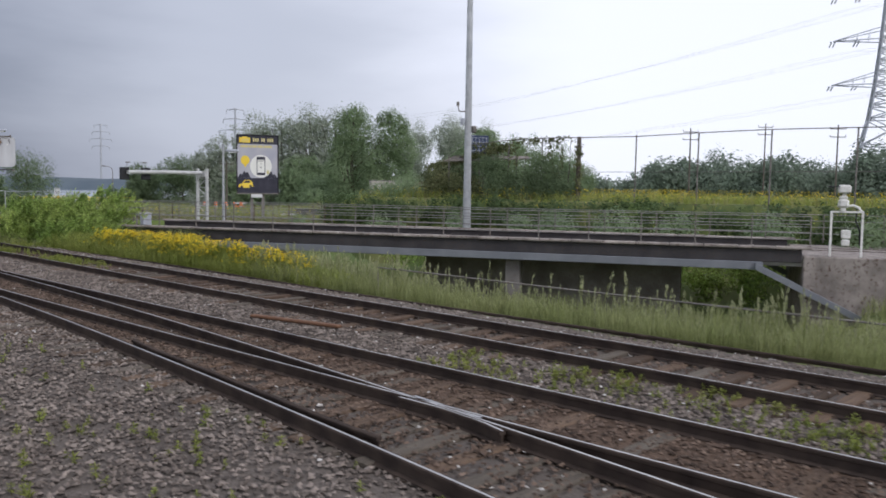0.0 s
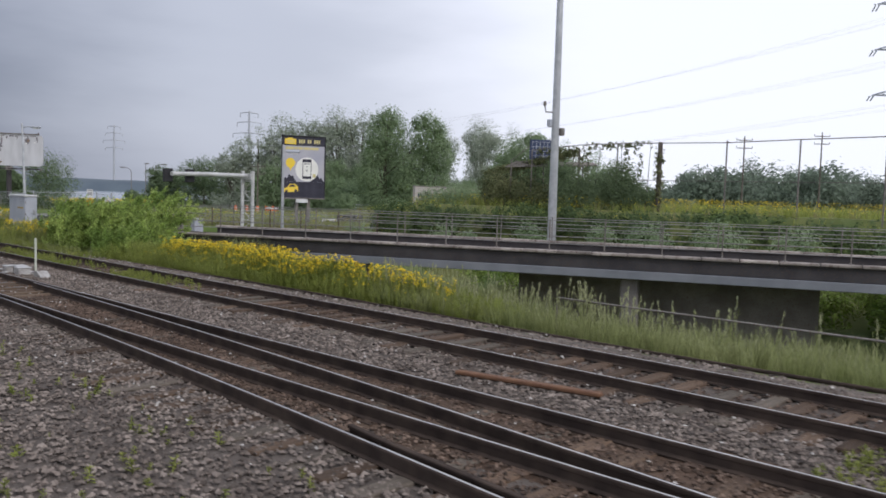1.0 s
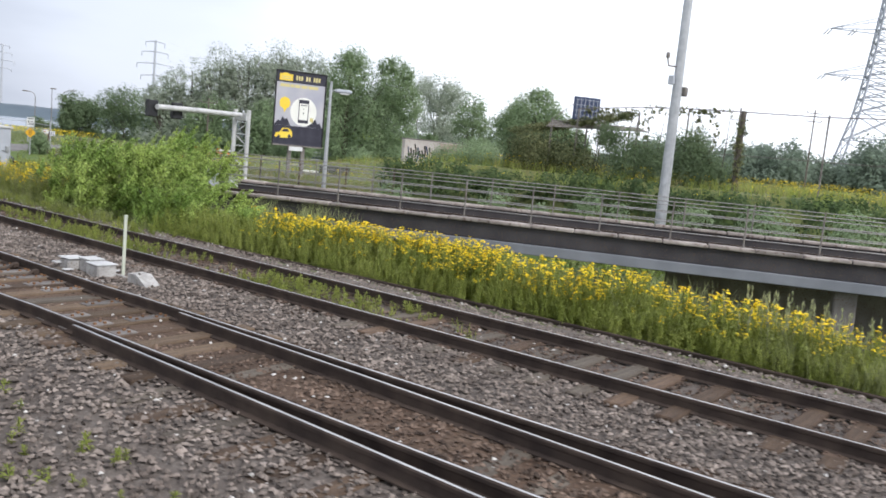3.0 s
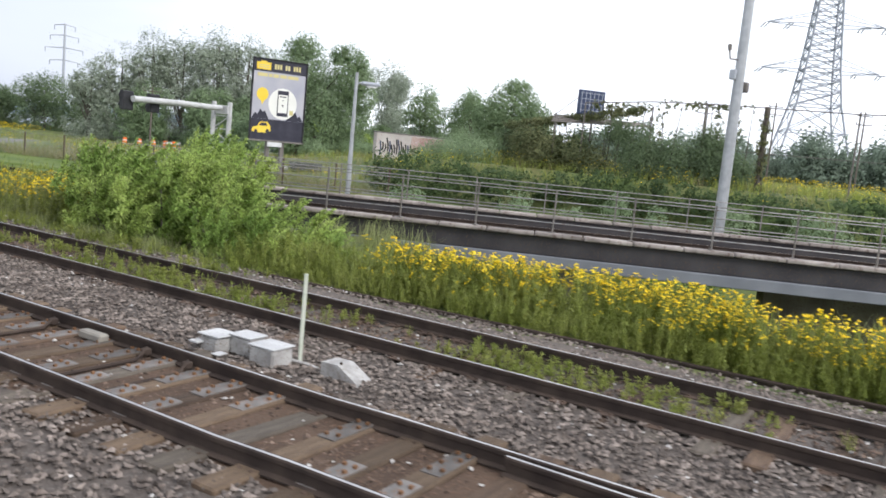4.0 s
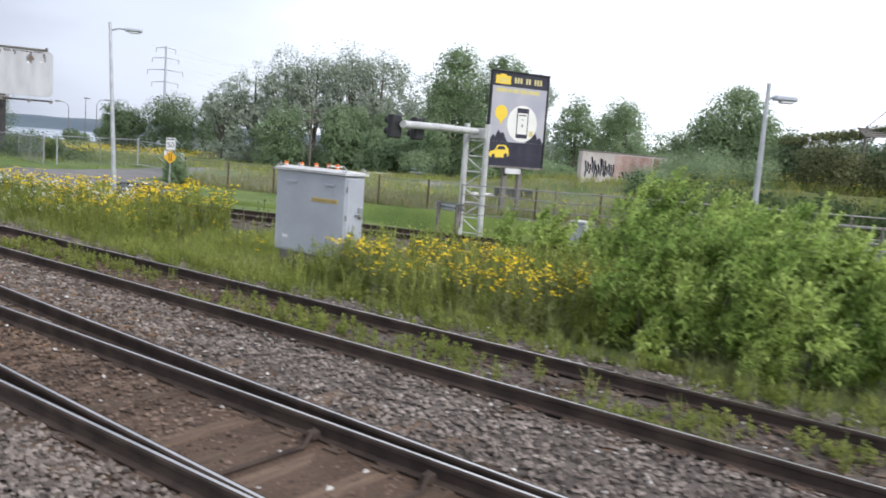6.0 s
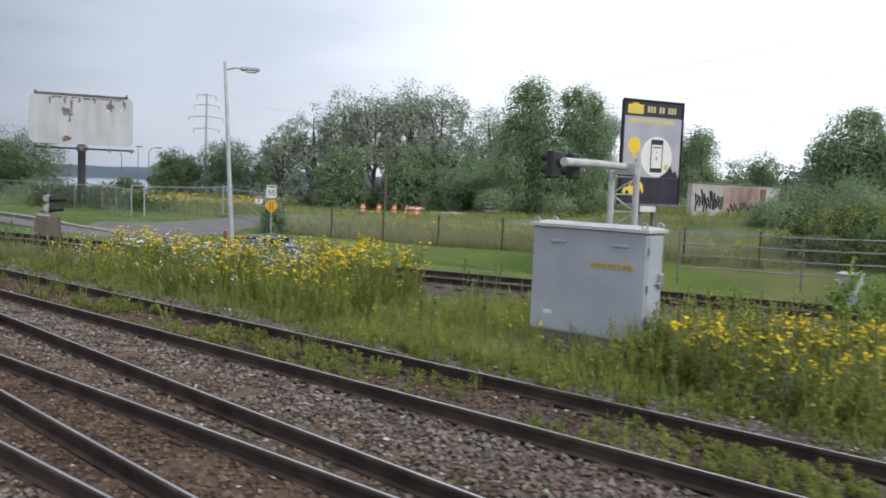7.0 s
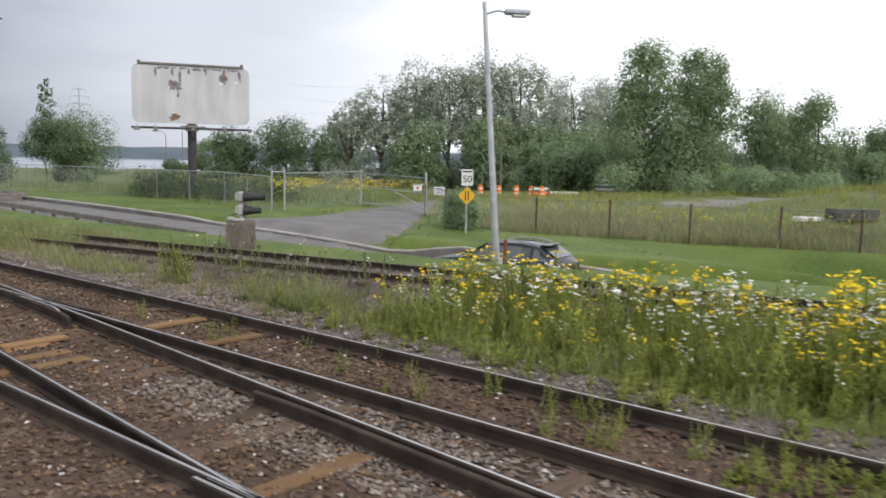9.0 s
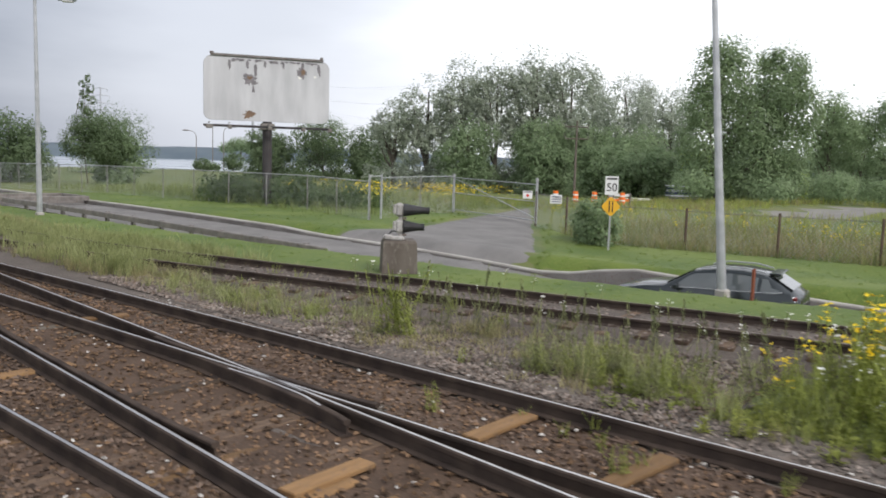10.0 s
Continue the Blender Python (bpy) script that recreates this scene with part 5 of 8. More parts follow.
for i, (x, y, w, h, m) in enumerate(((77.2, 211, 15, 10.6, M_LEAFDARK), (40, 160, 9, 6.5, M_LEAFDARK), (33, 165, 11, 8.5, M_LEAFDARK), (26, 170, 12, 9.5, M_LEAFDARK), (20, 160, 10, 8.5, M_LEAFDARK), (51.0, 158, 5, 4.6, M_LEAF), (14, 150, 9, 7.0, M_LEAFDARK))):
    z = float(ground_z(x, y))
    plant_tree("dark_tree", "dark green rounded tree near the river", "tree", x, y, z, tree_parts(blobs_for(rs_, w, h - z, 0.3, 12), 4500, 0.28, m, 160 + i, 0.22, h, shell=0.4), group="river trees")
z = float(ground_z(140, 236))
plant_tree("umbrella_tree", "flat-topped small tree by the water", "tree", 151.5, 283, z, tree_parts([(0, 0, 7.0, 3.0, 3.0, 1.4), (-3, 1.8, 6.0, 2.4, 2.4, 1.2), (3, -1.8, 6.0, 2.4, 2.4, 1.2), (5, -3, 5.0, 1.6, 1.6, 0.9)], 2500, 0.36, M_LEAF, 180, 0.25, 8, spread=0.25))
z = float(ground_z(120, 234))
plant_tree("shore_shrub", "round dark shrub by the water", "shrub", 121, 240, z, tree_parts([(0, 0, 2.2, 2.4, 2.4, 2.0)], 900, 0.34, M_LEAFDARK, 181, 0.15, 4))
plant_tree("shore_shrub", "round dark shrub by the water", "shrub", 110, 236, z, tree_parts([(0, 0, 1.4, 2.0, 2.0, 1.3), (2.5, -1, 1.0, 1.4, 1.4, 1.0)], 900, 0.34, M_LEAFDARK, 182, 0.15, 3))

# far woods beyond the field: one mesh of many crowns
wd = Geo()
rw = np.random.default_rng(12)
for i in range(190):
    a = 0.09 + 0.91 * rw.random()
    x, y = 150 + 55 * rw.random() + 25 * a, 108 - 175 * a + 10 * rw.random()
    h = 6.0 + 3.0 * rw.random() + (4.5 if rw.random() < 0.16 else 0)
    w = rw.uniform(5, 9)
    bl = [(x, y, 1.6 + h * 0.62, w * 0.42, w * 0.42, h * 0.40), (x + rw.normal() * 2, y + rw.normal() * 2, 1.6 + h * 0.35, w * 0.5, w * 0.5, h * 0.33), (x + rw.normal() * 2, y + rw.normal() * 2, 1.6 + h * 0.15, w * 0.55, w * 0.55, h * 0.2)]
    p, o_ = crown_points(bl, 1300, rw, 9, 0.45, 0.2)
    wd.tris(*cards(1300, p, 0.4, rw, outward=o_))
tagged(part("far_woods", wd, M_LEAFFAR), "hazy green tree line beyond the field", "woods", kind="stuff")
wd = Geo()
for i in range(60):
    x, y = 150 + 90 * rw.random(), 110 + 80 * rw.random()
    h, w = 5 + 3.5 * rw.random(), rw.uniform(6, 10)
    bl = [(x, y, -1 + h * 0.6, w * 0.42, w * 0.42, h * 0.42), (x + rw.normal() * 2, y + rw.normal() * 2, -1 + h * 0.3, w * 0.5, w * 0.5, h * 0.35)]
    p, o_ = crown_points(bl, 700, rw, 8, 0.45, 0.2)
    wd.tris(*cards(700, p, 0.55, rw, outward=o_))
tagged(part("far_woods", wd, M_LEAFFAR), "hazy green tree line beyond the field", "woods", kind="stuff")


def leafy_mass(name, label, category, blobs, n, size, m, seed, shell=0.45, spread=0.16, flat=0.0, kind=""):
    """Leaves over blobs: one mesh of stuff, or a thing with foliage and stems."""
    rs = np.random.default_rng(seed)
    p, o_ = crown_points(blobs, n, rs, 14, shell, spread)
    p[:, 2] = np.maximum(p[:, 2], ground_z(p[:, 0], p[:, 1]) + 0.02)
    g = Geo()
    g.tris(*cards(n, p, size, rs, flat, outward=o_))
    if kind:
        return tagged(part(name, g, m), label, category, kind=kind)
    e = thing(name, label, category)
    part("foliage", g, m, e)
    for b in blobs[::max(1, len(blobs) // 12)]:
        z0 = float(ground_z(b[0], b[1]))
        j1, j2 = rs.normal(size=2) * 0.15, rs.normal(size=2) * 0.15
        part("stem", Geo().tube([(b[0] + j1[0], b[1] + j1[1], z0 - 0.05), (b[0], b[1], (z0 + b[2]) / 2), (b[0] + j2[0], b[1] + j2[1], b[2])], [0.035, 0.03, 0.015], 6), M_BARK, e)
    return e


# hedge on the bank beyond the bridge
rh = np.random.default_rng(31)
hb = []
for y in np.arange(-30, 58, 0.9):
    x = 46.9 + 0.5 * math.sin(y * 0.35) + rh.normal() * 0.35 - 0.03 * (y - 20)
    top = 2.0 + 0.22 * math.sin(y * 0.5) + rh.normal() * 0.12
    for zc in (0.2, 0.85, top - 0.55):
        hb.append((x - 0.25 * (top - zc), y, zc, 0.95, 0.8, 0.55))
leafy_mass("hedge", "long dark green overgrown hedge on the bank", "hedge", hb, 44000, 0.105, M_HEDGE, 32, shell=0.6, spread=0.2, kind="stuff")
vb = [(x, y, z_, r, r, r * 0.8) for x, y, z_, r in ((42, 30, 0.3, 1.3), (42.5, 26, 0.5, 1.4), (41.5, 21.5, 0.4, 1.2), (43.5, 34, 0.2, 1.0), (42.8, 17, 0.6, 1.3), (44, 40, 0.3, 0.9), (43.2, 12, 0.5, 1.5), (44, 6, 0.5, 1.5), (40, 44, 0.1, 0.9), (36, 48, 0.0, 0.9), (38, 40, 0.0, 0.7), (41, 37, 0.1, 0.8))]
leafy_mass("scrub", "pale green scrub in front of the hedge", "shrub", vb, 14000, 0.085, M_LEAF, 33, shell=0.5, kind="stuff")
for i, (bl, m) in enumerate((([(50.8, 48.2, 2.9, 1.6, 1.6, 1.5), (51.2, 46.3, 2.8, 1.7, 1.7, 1.4), (52.0, 49.5, 3.4, 1.4, 1.4, 1.1), (51.0, 44.5, 2.5, 1.5, 1.5, 1.1)], M_LEAFBROWN), ([(50.5, 41.5, 3.2, 1.3, 1.3, 1.9), (51, 39.5, 2.9, 1.4, 1.4, 1.6), (51, 43, 4.6, 1.0, 1.0, 0.7)], M_LEAFDARK), ([(51.3, 37.5, 3.4, 1.2, 1.2, 2.0), (51.4, 36.2, 2.6, 1.2, 1.2, 1.2)], M_LEAFDARK), ([(50.5, 52.5, 2.2, 1.5, 1.5, 1.2), (51, 55.5, 2.0, 1.6, 1.6, 1.1), (56, 57, 2.4, 1.6, 1.6, 1.4)], M_LEAF), ([(56, 38, 2.3, 1.0, 1.0, 0.8), (60, 44, 2.4, 1.8, 1.8, 1.3)], M_LEAFDARK), ([(66, 63, 2.2, 2.0, 2.0, 1.3), (60, 63, 1.4, 1.6, 1.6, 0.9)], M_LEAF))):
    leafy_mass("vine_thicket", "tangled vine-covered thicket on the bank", "thicket", bl, 11000, 0.085, m, 40 + i, shell=0.45, spread=0.2)

leafy_mass("hollow_shrubs", "sunlit green shrubs in the hollow beyond the bridge", "shrub", [(*br(s_, n_, z_)[:2], z_, r_, r_, r_ * 0.8) for s_, n_, z_, r_ in ((29.5, 10, -1.6, 1.2), (31, 10.5, -1.3, 1.4), (32.5, 10, -1.5, 1.3), (34, 10.5, -1.2, 1.4), (30.2, 9, -2.4, 0.9), (32, 9, -2.5, 0.9), (28, 11, -1.2, 1.4), (14, 11, -1.4, 1.2), (12, 10.5, -1.2, 1.2), (16, 11.5, -1.2, 1.3))], 9000, 0.1, M_LEAFBRIGHT, 39, shell=0.45, kind="stuff")

# ball-field fence overgrown with vines
bf_ = thing("field_fence", "tall old pipe fence of a field with vines hanging on it", "fence")
fy_ = [45.5, 41.2, 38.0, 34.7, 30.0, 25.4, 20.6, 15.6, 10.4, 5.0, -1.0, -8.0]
for y in fy_:
    x = 51.4 + 0.02 * (34.7 - y)
    thick = abs(y - 34.7) < 0.1
    part("post", Geo().tube([(x, y, 1.5), (x + 0.05, y, 6.6 - 0.35 * (y > 40))], 0.16 if thick else 0.05, 7), M_BARK if thick else M_DULLSTEEL, bf_)
part("top_rail", Geo().tube([(51.4 + 0.02 * (34.7 - y), y, 6.55 - (0.4 if y > 42 else 0) + 0.08 * math.sin(y)) for y in fy_], 0.035, 6), M_DULLSTEEL, bf_)
part("mid_rail", Geo().tube([(51.4 + 0.02 * (34.7 - y), y, 4.0) for y in fy_], 0.018, 5), M_DULLSTEEL, bf_)
vines = []
for y in np.arange(35.5, 45, 0.35):
    vines.append((51.4, y, 6.45 - 0.3 * (y > 41), 0.2, 0.35, 0.28))
for y in (36.3, 37.2, 40.6, 41.3, 43.5):
    for z_ in np.arange(3.6, 6.4, 0.4):
        vines.append((51.4 + rh.normal() * 0.1, y + rh.normal() * 0.15, z_, 0.18, 0.22, 0.3))
for z_ in np.arange(1.9, 6.2, 0.4):
    vines.append((51.4, 34.7, z_, 0.35, 0.38, 0.35))
leafy_mass("hanging_vines", "brown-green vines hanging from the fence", "vines", vines, 6500, 0.065, M_LEAFBROWN, 47, shell=0.3)

ra_, rb_ = np.array([53.3, 52.0, 4.5]), np.array([51.9, 42.4, 5.95])
roof_b = [(*(ra_ + (rb_ - ra_) * t_ + rh.normal(size=3) * 0.06), 0.45, 0.45, 0.26) for t_ in np.linspace(0, 1, 20)]
roof_b += [(*(ra_ + (rb_ - ra_) * t_ + np.array([1.0, 0.15, 0.1])), 0.6, 0.5, 0.28) for t_ in np.linspace(0, 1, 16)]
leafy_mass("vine_roof", "brown-green vines grown over a sloping stand roof", "vines", roof_b, 7000, 0.08, M_LEAFBROWN, 48, shell=0.4, spread=0.2)
leafy_mass("vine_thicket", "dark thicket under the vine-grown roof", "thicket", [(*(ra_ + (rb_ - ra_) * t_ + np.array([0.6, 0.1, 0]))[:2], z_, 0.9, 0.9, 0.9) for t_ in np.linspace(0.02, 0.6, 6) for z_ in (2.2, 3.1, 3.9)], 6500, 0.14, M_LEAFDARK, 49, shell=0.5, spread=0.2)

# scoreboard
sb = thing("scoreboard", "weathered dark blue scoreboard on a rusty roof truss", "scoreboard", at=pose(52.8, 45.8, 0, 0, 0, -38))
part("board", Geo().box((0, 0, 6.35), (1.9, 0.18, 1.55), ch=0.03), M_BLUESIGN, sb)
for k in range(4):
    part("printed_row", Geo().box((0, -0.1, 5.85 + 0.36 * k), (1.7, 0.02, 0.03)), M_GREYPAINT, sb)
for k in range(6):
    part("printed_row", Geo().box((-0.75 + 0.3 * k, -0.1, 6.35), (0.03, 0.02, 1.3)), M_GREYPAINT, sb)
for sg in (-1, 1):
    part("brace", Geo().tube([(sg * 0.95, 0, 6.6), (sg * 2.3, 0, 5.5)], 0.03, 5), M_DULLSTEEL, sb)
for k in range(5):
    part("truss_bar", Geo().tube([(-3.0 + 0.3 * k, 0.5 * k - 0.6, 4.9 + 0.13 * k), (4.4 + 0.1 * k, 0.5 * k - 0.6, 5.25 + 0.06 * k)], 0.05, 5), M_DULLSTEEL, sb)
for x in (-2.4, 0.2, 3.4):
    part("post", Geo().tube([(x, 0, 1.5), (x, 0, 5.5)], 0.06, 6), M_DULLSTEEL, sb)

# graffiti wall
gw = np.array([78.0 - 62.1, 68.35 - 69.5])
gang = math.atan2(gw[1], gw[0])
M_GRAFWALL = mat("painted_block_wall", (0.40, 0.37, 0.35), (0.50, 0.47, 0.44), scale=0.5, fine=8, c=(0.33, 0.22, 0.17), rough=0.85)
M_GRAFRED = mat("faded_red_mural", (0.30, 0.17, 0.14), (0.42, 0.33, 0.30), scale=0.8, fine=6, c=(0.48, 0.45, 0.43), rough=0.85)
wall = thing("graffiti_wall", "long low concrete wall with faded red mural and dark graffiti", "wall", at=pose(62.1, 69.5, 0, 0, 0, math.degrees(gang)))
part("wall_body", Geo().box((7.95, 0.2, 2.0), (15.9, 0.4, 2.75), ch=0.03), M_GRAFWALL, wall)
part("coping", Geo().box((7.95, 0.2, 3.4), (16.0, 0.5, 0.1), ch=0.02), M_CONCDARK, wall)
part("mural", Geo().box((8.3, -0.004, 2.3), (6.6, 0.01, 1.9)), M_GRAFRED, wall, "faded red painted patch")
part("door", Geo().box((12.4, -0.01, 2.0), (1.1, 0.05, 2.4), ch=0.01), mat("brown_door", (0.16, 0.10, 0.07), (0.2, 0.13, 0.09)), wall, "brown steel door")
rg = np.random.default_rng(5)
for k in range(26):
    x = 0.5 + 0.33 * k if k < 14 else 6.0 + 0.5 * (k - 14)
    z_ = 2.1 + rg.normal() * 0.15 - (0.5 if k >= 14 else 0)
    h_ = (0.6 if k < 14 else 0.3) * rg.uniform(0.6, 1.2)
    a = rg.normal() * 0.5
    part("graffiti_stroke", Geo().tube([(x - 0.2 * a, -0.015, z_ - h_), (x + 0.12, -0.015, z_), (x + 0.2 * a, -0.015, z_ + h_)], 0.085, 4), M_BLACK if k % 4 else M_BLUESIGN, wall)


# ---- low plants: grasses and flowers ----
def scatter(geo, temp, xs, ys_, zs_, rs, smin=0.8, smax=1.2, lean=0.12, grade=1.0):
    """Copies of a template (vertices, faces by slot) at the given places, joined into one mesh."""
    tv, tf = temp
    n = len(xs)
    a = rs.uniform(0, 2 * math.pi, n)
    s = rs.uniform(smin, smax, n) * grade
    lx, ly = rs.normal(0, lean, n), rs.normal(0, lean, n)
    c, d = np.cos(a)[:, None], np.sin(a)[:, None]
    x = (tv[None, :, 0] * c - tv[None, :, 1] * d) * s[:, None] + lx[:, None] * tv[None, :, 2] * s[:, None] + np.asarray(xs)[:, None]
    y = (tv[None, :, 0] * d + tv[None, :, 1] * c) * s[:, None] + ly[:, None] * tv[None, :, 2] * s[:, None] + np.asarray(ys_)[:, None]
    z = tv[None, :, 2] * s[:, None] + np.asarray(zs_)[:, None]
    base = geo.count
    geo.v.append(np.stack([x, y, z], -1).reshape(-1, 3))
    geo.count += n * len(tv)
    off = base + np.arange(n)[:, None, None] * len(tv)
    for faces, slot in tf:
        f = (np.asarray(faces)[None] + off).reshape(-1, np.asarray(faces).shape[1])
        geo.f.extend(map(tuple, f.tolist()))
        geo.m.extend([slot] * len(f))


def blade_tuft(rs, n, h, w, spread, bend=0.35):
    v, f = [], []
    for i in range(n):
        a, r = rs.uniform(0, 2 * math.pi), spread * rs.random() ** 0.5
        b = rs.uniform(0, 2 * math.pi)
        hh, bb = h * rs.uniform(0.55, 1.1), bend * rs.uniform(0.3, 1.2) * h
        p = np.array([r * math.cos(a), r * math.sin(a), 0])
        side = np.array([-math.sin(b), math.cos(b), 0]) * w * 0.5
        out_ = np.array([math.cos(b), math.sin(b), 0])
        k = len(v)
        v += [p - side, p + side, p + out_ * bb * 0.3 + (0, 0, hh * 0.6) + side * 0.8, p + out_ * bb * 0.3 + (0, 0, hh * 0.6) - side * 0.8, p + out_ * bb + (0, 0, hh) + side * 0.12, p + out_ * bb + (0, 0, hh) - side * 0.12]
        f += [(k, k + 1, k + 2, k + 3), (k + 3, k + 2, k + 4, k + 5)]
    return np.array(v), f


def herb(rs, h, leaves, heads, head_r, leaf_l, cluster=0.12, flat=True, droop=0.3, slim=0.17):
    """A flowering stem: stem, leaves up it, and a loose flat head of small flowers."""
    v, stem, leaf, flower = [], [], [], []
    bend = rs.normal(0, 0.06, 2) * h
    pts = [np.array([bend[0] * t * t, bend[1] * t * t, h * t]) for t in (0, 0.5, 1.0)]
    for p in pts:
        k = len(v)
        v += [p + (0.006, 0, 0), p + (-0.004, 0.005, 0), p + (-0.004, -0.005, 0)]
    for i in range(2):
        for j in range(3):
            stem.append((i * 3 + j, i * 3 + (j + 1) % 3, i * 3 + 3 + (j + 1) % 3, i * 3 + 3 + j))
    for i in range(leaves):
        t = rs.uniform(0.05, 0.92)
        p = np.array([bend[0] * t * t, bend[1] * t * t, h * t])
        a = rs.uniform(0, 2 * math.pi)
        d = np.array([math.cos(a), math.sin(a), rs.uniform(-0.1, 0.7)])
        l_ = leaf_l * rs.uniform(0.6, 1.2) * (1.1 - 0.5 * t)
        s = np.array([-math.sin(a), math.cos(a), 0]) * l_ * slim
        k = len(v)
        v += [p, p + d * l_ * 0.5 + s, p + d * l_ - (0, 0, droop * l_), p + d * l_ * 0.5 - s]
        leaf.append((k, k + 1, k + 2, k + 3))
    for i in range(heads):
        a, r = rs.uniform(0, 2 * math.pi), cluster * rs.random() ** 0.5
        p = pts[2] + (r * math.cos(a), r * math.sin(a), 0.02 + (0.03 * rs.random() if flat else -1.6 * r + 0.05 * rs.random()))
        k = len(v)
        tl = rs.normal(0, 0.45, 2)
        for j in range(6):
            b = j * math.pi / 3
            q = np.array([math.cos(b), math.sin(b), 0]) * head_r * rs.uniform(0.85, 1.15)
            v.append(p + q + (0, 0, tl[0] * q[0] + tl[1] * q[1] - (0.0 if j % 2 else 0.006)))
        flower.append(tuple(range(k, k + 6)))
    tf = [(stem, 0), (leaf, 0)]
    if flower:
        tf.append((flower, 1))
    return np.array(v), tf


def spread_in(rs, n, x0, x1, y0, y1, clump=0.0, edge=None):
    x, y = rs.uniform(x0, x1, n), rs.uniform(y0, y1, n)
    if clump:
        keep_ = np.array([noise.noise((a * clump, b * clump, 3.1)) for a, b in zip(x, y)]) > rs.uniform(-0.6, 0.25, n)
        x, y = x[keep_], y[keep_]
    if edge is not None:
        k = edge(x, y)
        x, y = x[k], y[k]
    return x, y


def patch(name, label, category, temps, mats, n, box_, seed, smin=0.75, smax=1.2, clump=0.0, edge=None, lean=0.12, dz=0.0, grade=None):
    rs = np.random.default_rng(seed)
    g = Geo()
    x, y = spread_in(rs, n, *box_, clump=clump, edge=edge)
    which = rs.integers(0, len(temps), len(x))
    z_ = ground_z(x, y) + dz
    for i, t in enumerate(temps):
        k = which == i
        if k.any():
            scatter(g, t, x[k], y[k], z_[k], rs, smin, smax, lean, grade(x[k], y[k]) if grade else 1.0)
    return tagged(part(name, g, mats), label, category, kind="stuff")


rt = np.random.default_rng(77)
T_TUFT = []
for k in range(5):
    v_, f_ = blade_tuft(rt, 18, 0.42, 0.012, 0.16, 0.65)
    T_TUFT.append((v_, [(f_, 0)]))
T_TALL = []
for k in range(5):
    v_, f_ = blade_tuft(rt, 14, 0.85, 0.015, 0.2, 0.5)
    T_TALL.append((v_, [(f_, 0)]))
T_SHORT = []
for k in range(4):
    v_, f_ = blade_tuft(rt, 18, 0.16, 0.012, 0.13, 0.5)
    T_SHORT.append((v_, [(f_, 0)]))
T_SPIKE = []
for k in range(4):
    v_, tf_ = herb(rt, 1.0, 9, 0, 0, 0.3, slim=0.045, droop=0.5)
    v_ = list(v_)
    fl = []
    for j in range(26):
        t = 0.72 + 0.5 * rt.random()
        p = np.array([rt.normal() * 0.012, rt.normal() * 0.012, t])
        d = rt.normal(size=3) * 0.008 + np.array([0, 0, 0.045])
        s = np.cross(d, rt.normal(size=3)) * 0.16
        kk = len(v_)
        v_ += [p - d, p + s, p + d, p - s]
        fl.append((kk, kk + 1, kk + 2, kk + 3))
    T_SPIKE.append((np.array(v_), tf_ + [(fl, 1)]))


def corymb(rs, h, leaves, tops, head_r, leaf_l, spread):
    """A branched stem with narrow leaves and several flat heads of small flowers at different heights."""
    v, tf = herb(rs, h, leaves, 0, 0, leaf_l, slim=0.12, droop=0.15)
    v, fl, st = list(v), [], list(tf[0][0])
    for i in range(tops):
        a, r = rs.uniform(0, 2 * math.pi), spread * (0.15 + 0.85 * rs.random()) if i else 0.0
        base = np.array([0, 0, h * rs.uniform(0.62, 0.8)])
        tip_ = np.array([r * math.cos(a), r * math.sin(a), h * (1.0 - 0.16 * rs.random() * (i > 0))])
        k = len(v)
        w_ = np.array([-math.sin(a), math.cos(a), 0]) * 0.004
        v += [base - w_, base + w_, tip_ + w_, tip_ - w_]
        st.append((k, k + 1, k + 2, k + 3))
        for j in range(4):
            b, q = rs.uniform(0, 2 * math.pi), 0.034 * rs.random() ** 0.5
            p = tip_ + (q * math.cos(b), q * math.sin(b), 0.014 * rs.random())
            k = len(v)
            tl = rs.normal(0, 0.35, 2)
            for m_ in range(5):
                c = m_ * math.pi * 0.4 + rs.random()
                o = np.array([math.cos(c), math.sin(c), 0]) * head_r * rs.uniform(0.75, 1.2)
                v.append(p + o + (0, 0, tl[0] * o[0] + tl[1] * o[1]))
            fl.append(tuple(range(k, k + 5)))
    return np.array(v), [(st, 0), (tf[1][0], 0), (fl, 1)]


T_GOLD = [corymb(rt, 0.95, 60, 4, 0.022, 0.12, 0.12) for _ in range(9)]
T_GOLDTALL = [corymb(rt, 1.05, 60, 5, 0.023, 0.12, 0.15) for _ in range(6)]
T_WHITE = [corymb(rt, 0.85, 24, 3, 0.021, 0.10, 0.15) for _ in range(5)]
T_GREEN = [herb(rt, 0.8, 52, 0, 0, 0.14, droop=0.45, slim=0.14) for _ in range(7)]
T_FAR = []
for k in range(4):
    v_, f_ = blade_tuft(rt, 7, 0.8, 0.028, 0.24, 0.45)
    T_FAR.append((v_, [(f_, 0)]))
T_BUSH = []
for k in range(4):
    vb_, st_, lf_, n0 = [], [], [], 0
    for j in range(9):
        v1, tf1 = herb(rt, 0.55 + 0.35 * rt.random(), 26, 0, 0, 0.1, droop=0.4)
        v1 = v1 + np.array([rt.normal() * 0.11, rt.normal() * 0.11, 0]) + v1[:, 2:] * np.array([[rt.normal() * 0.2, rt.normal() * 0.2, 0]])
        vb_.append(v1)
        st_ += [tuple(i + n0 for i in f) for f in tf1[0][0]]
        lf_ += [tuple(i + n0 for i in f) for f in tf1[1][0]]
        n0 += len(v1)
    T_BUSH.append((np.concatenate(vb_), [(st_, 0), (lf_, 0)]))
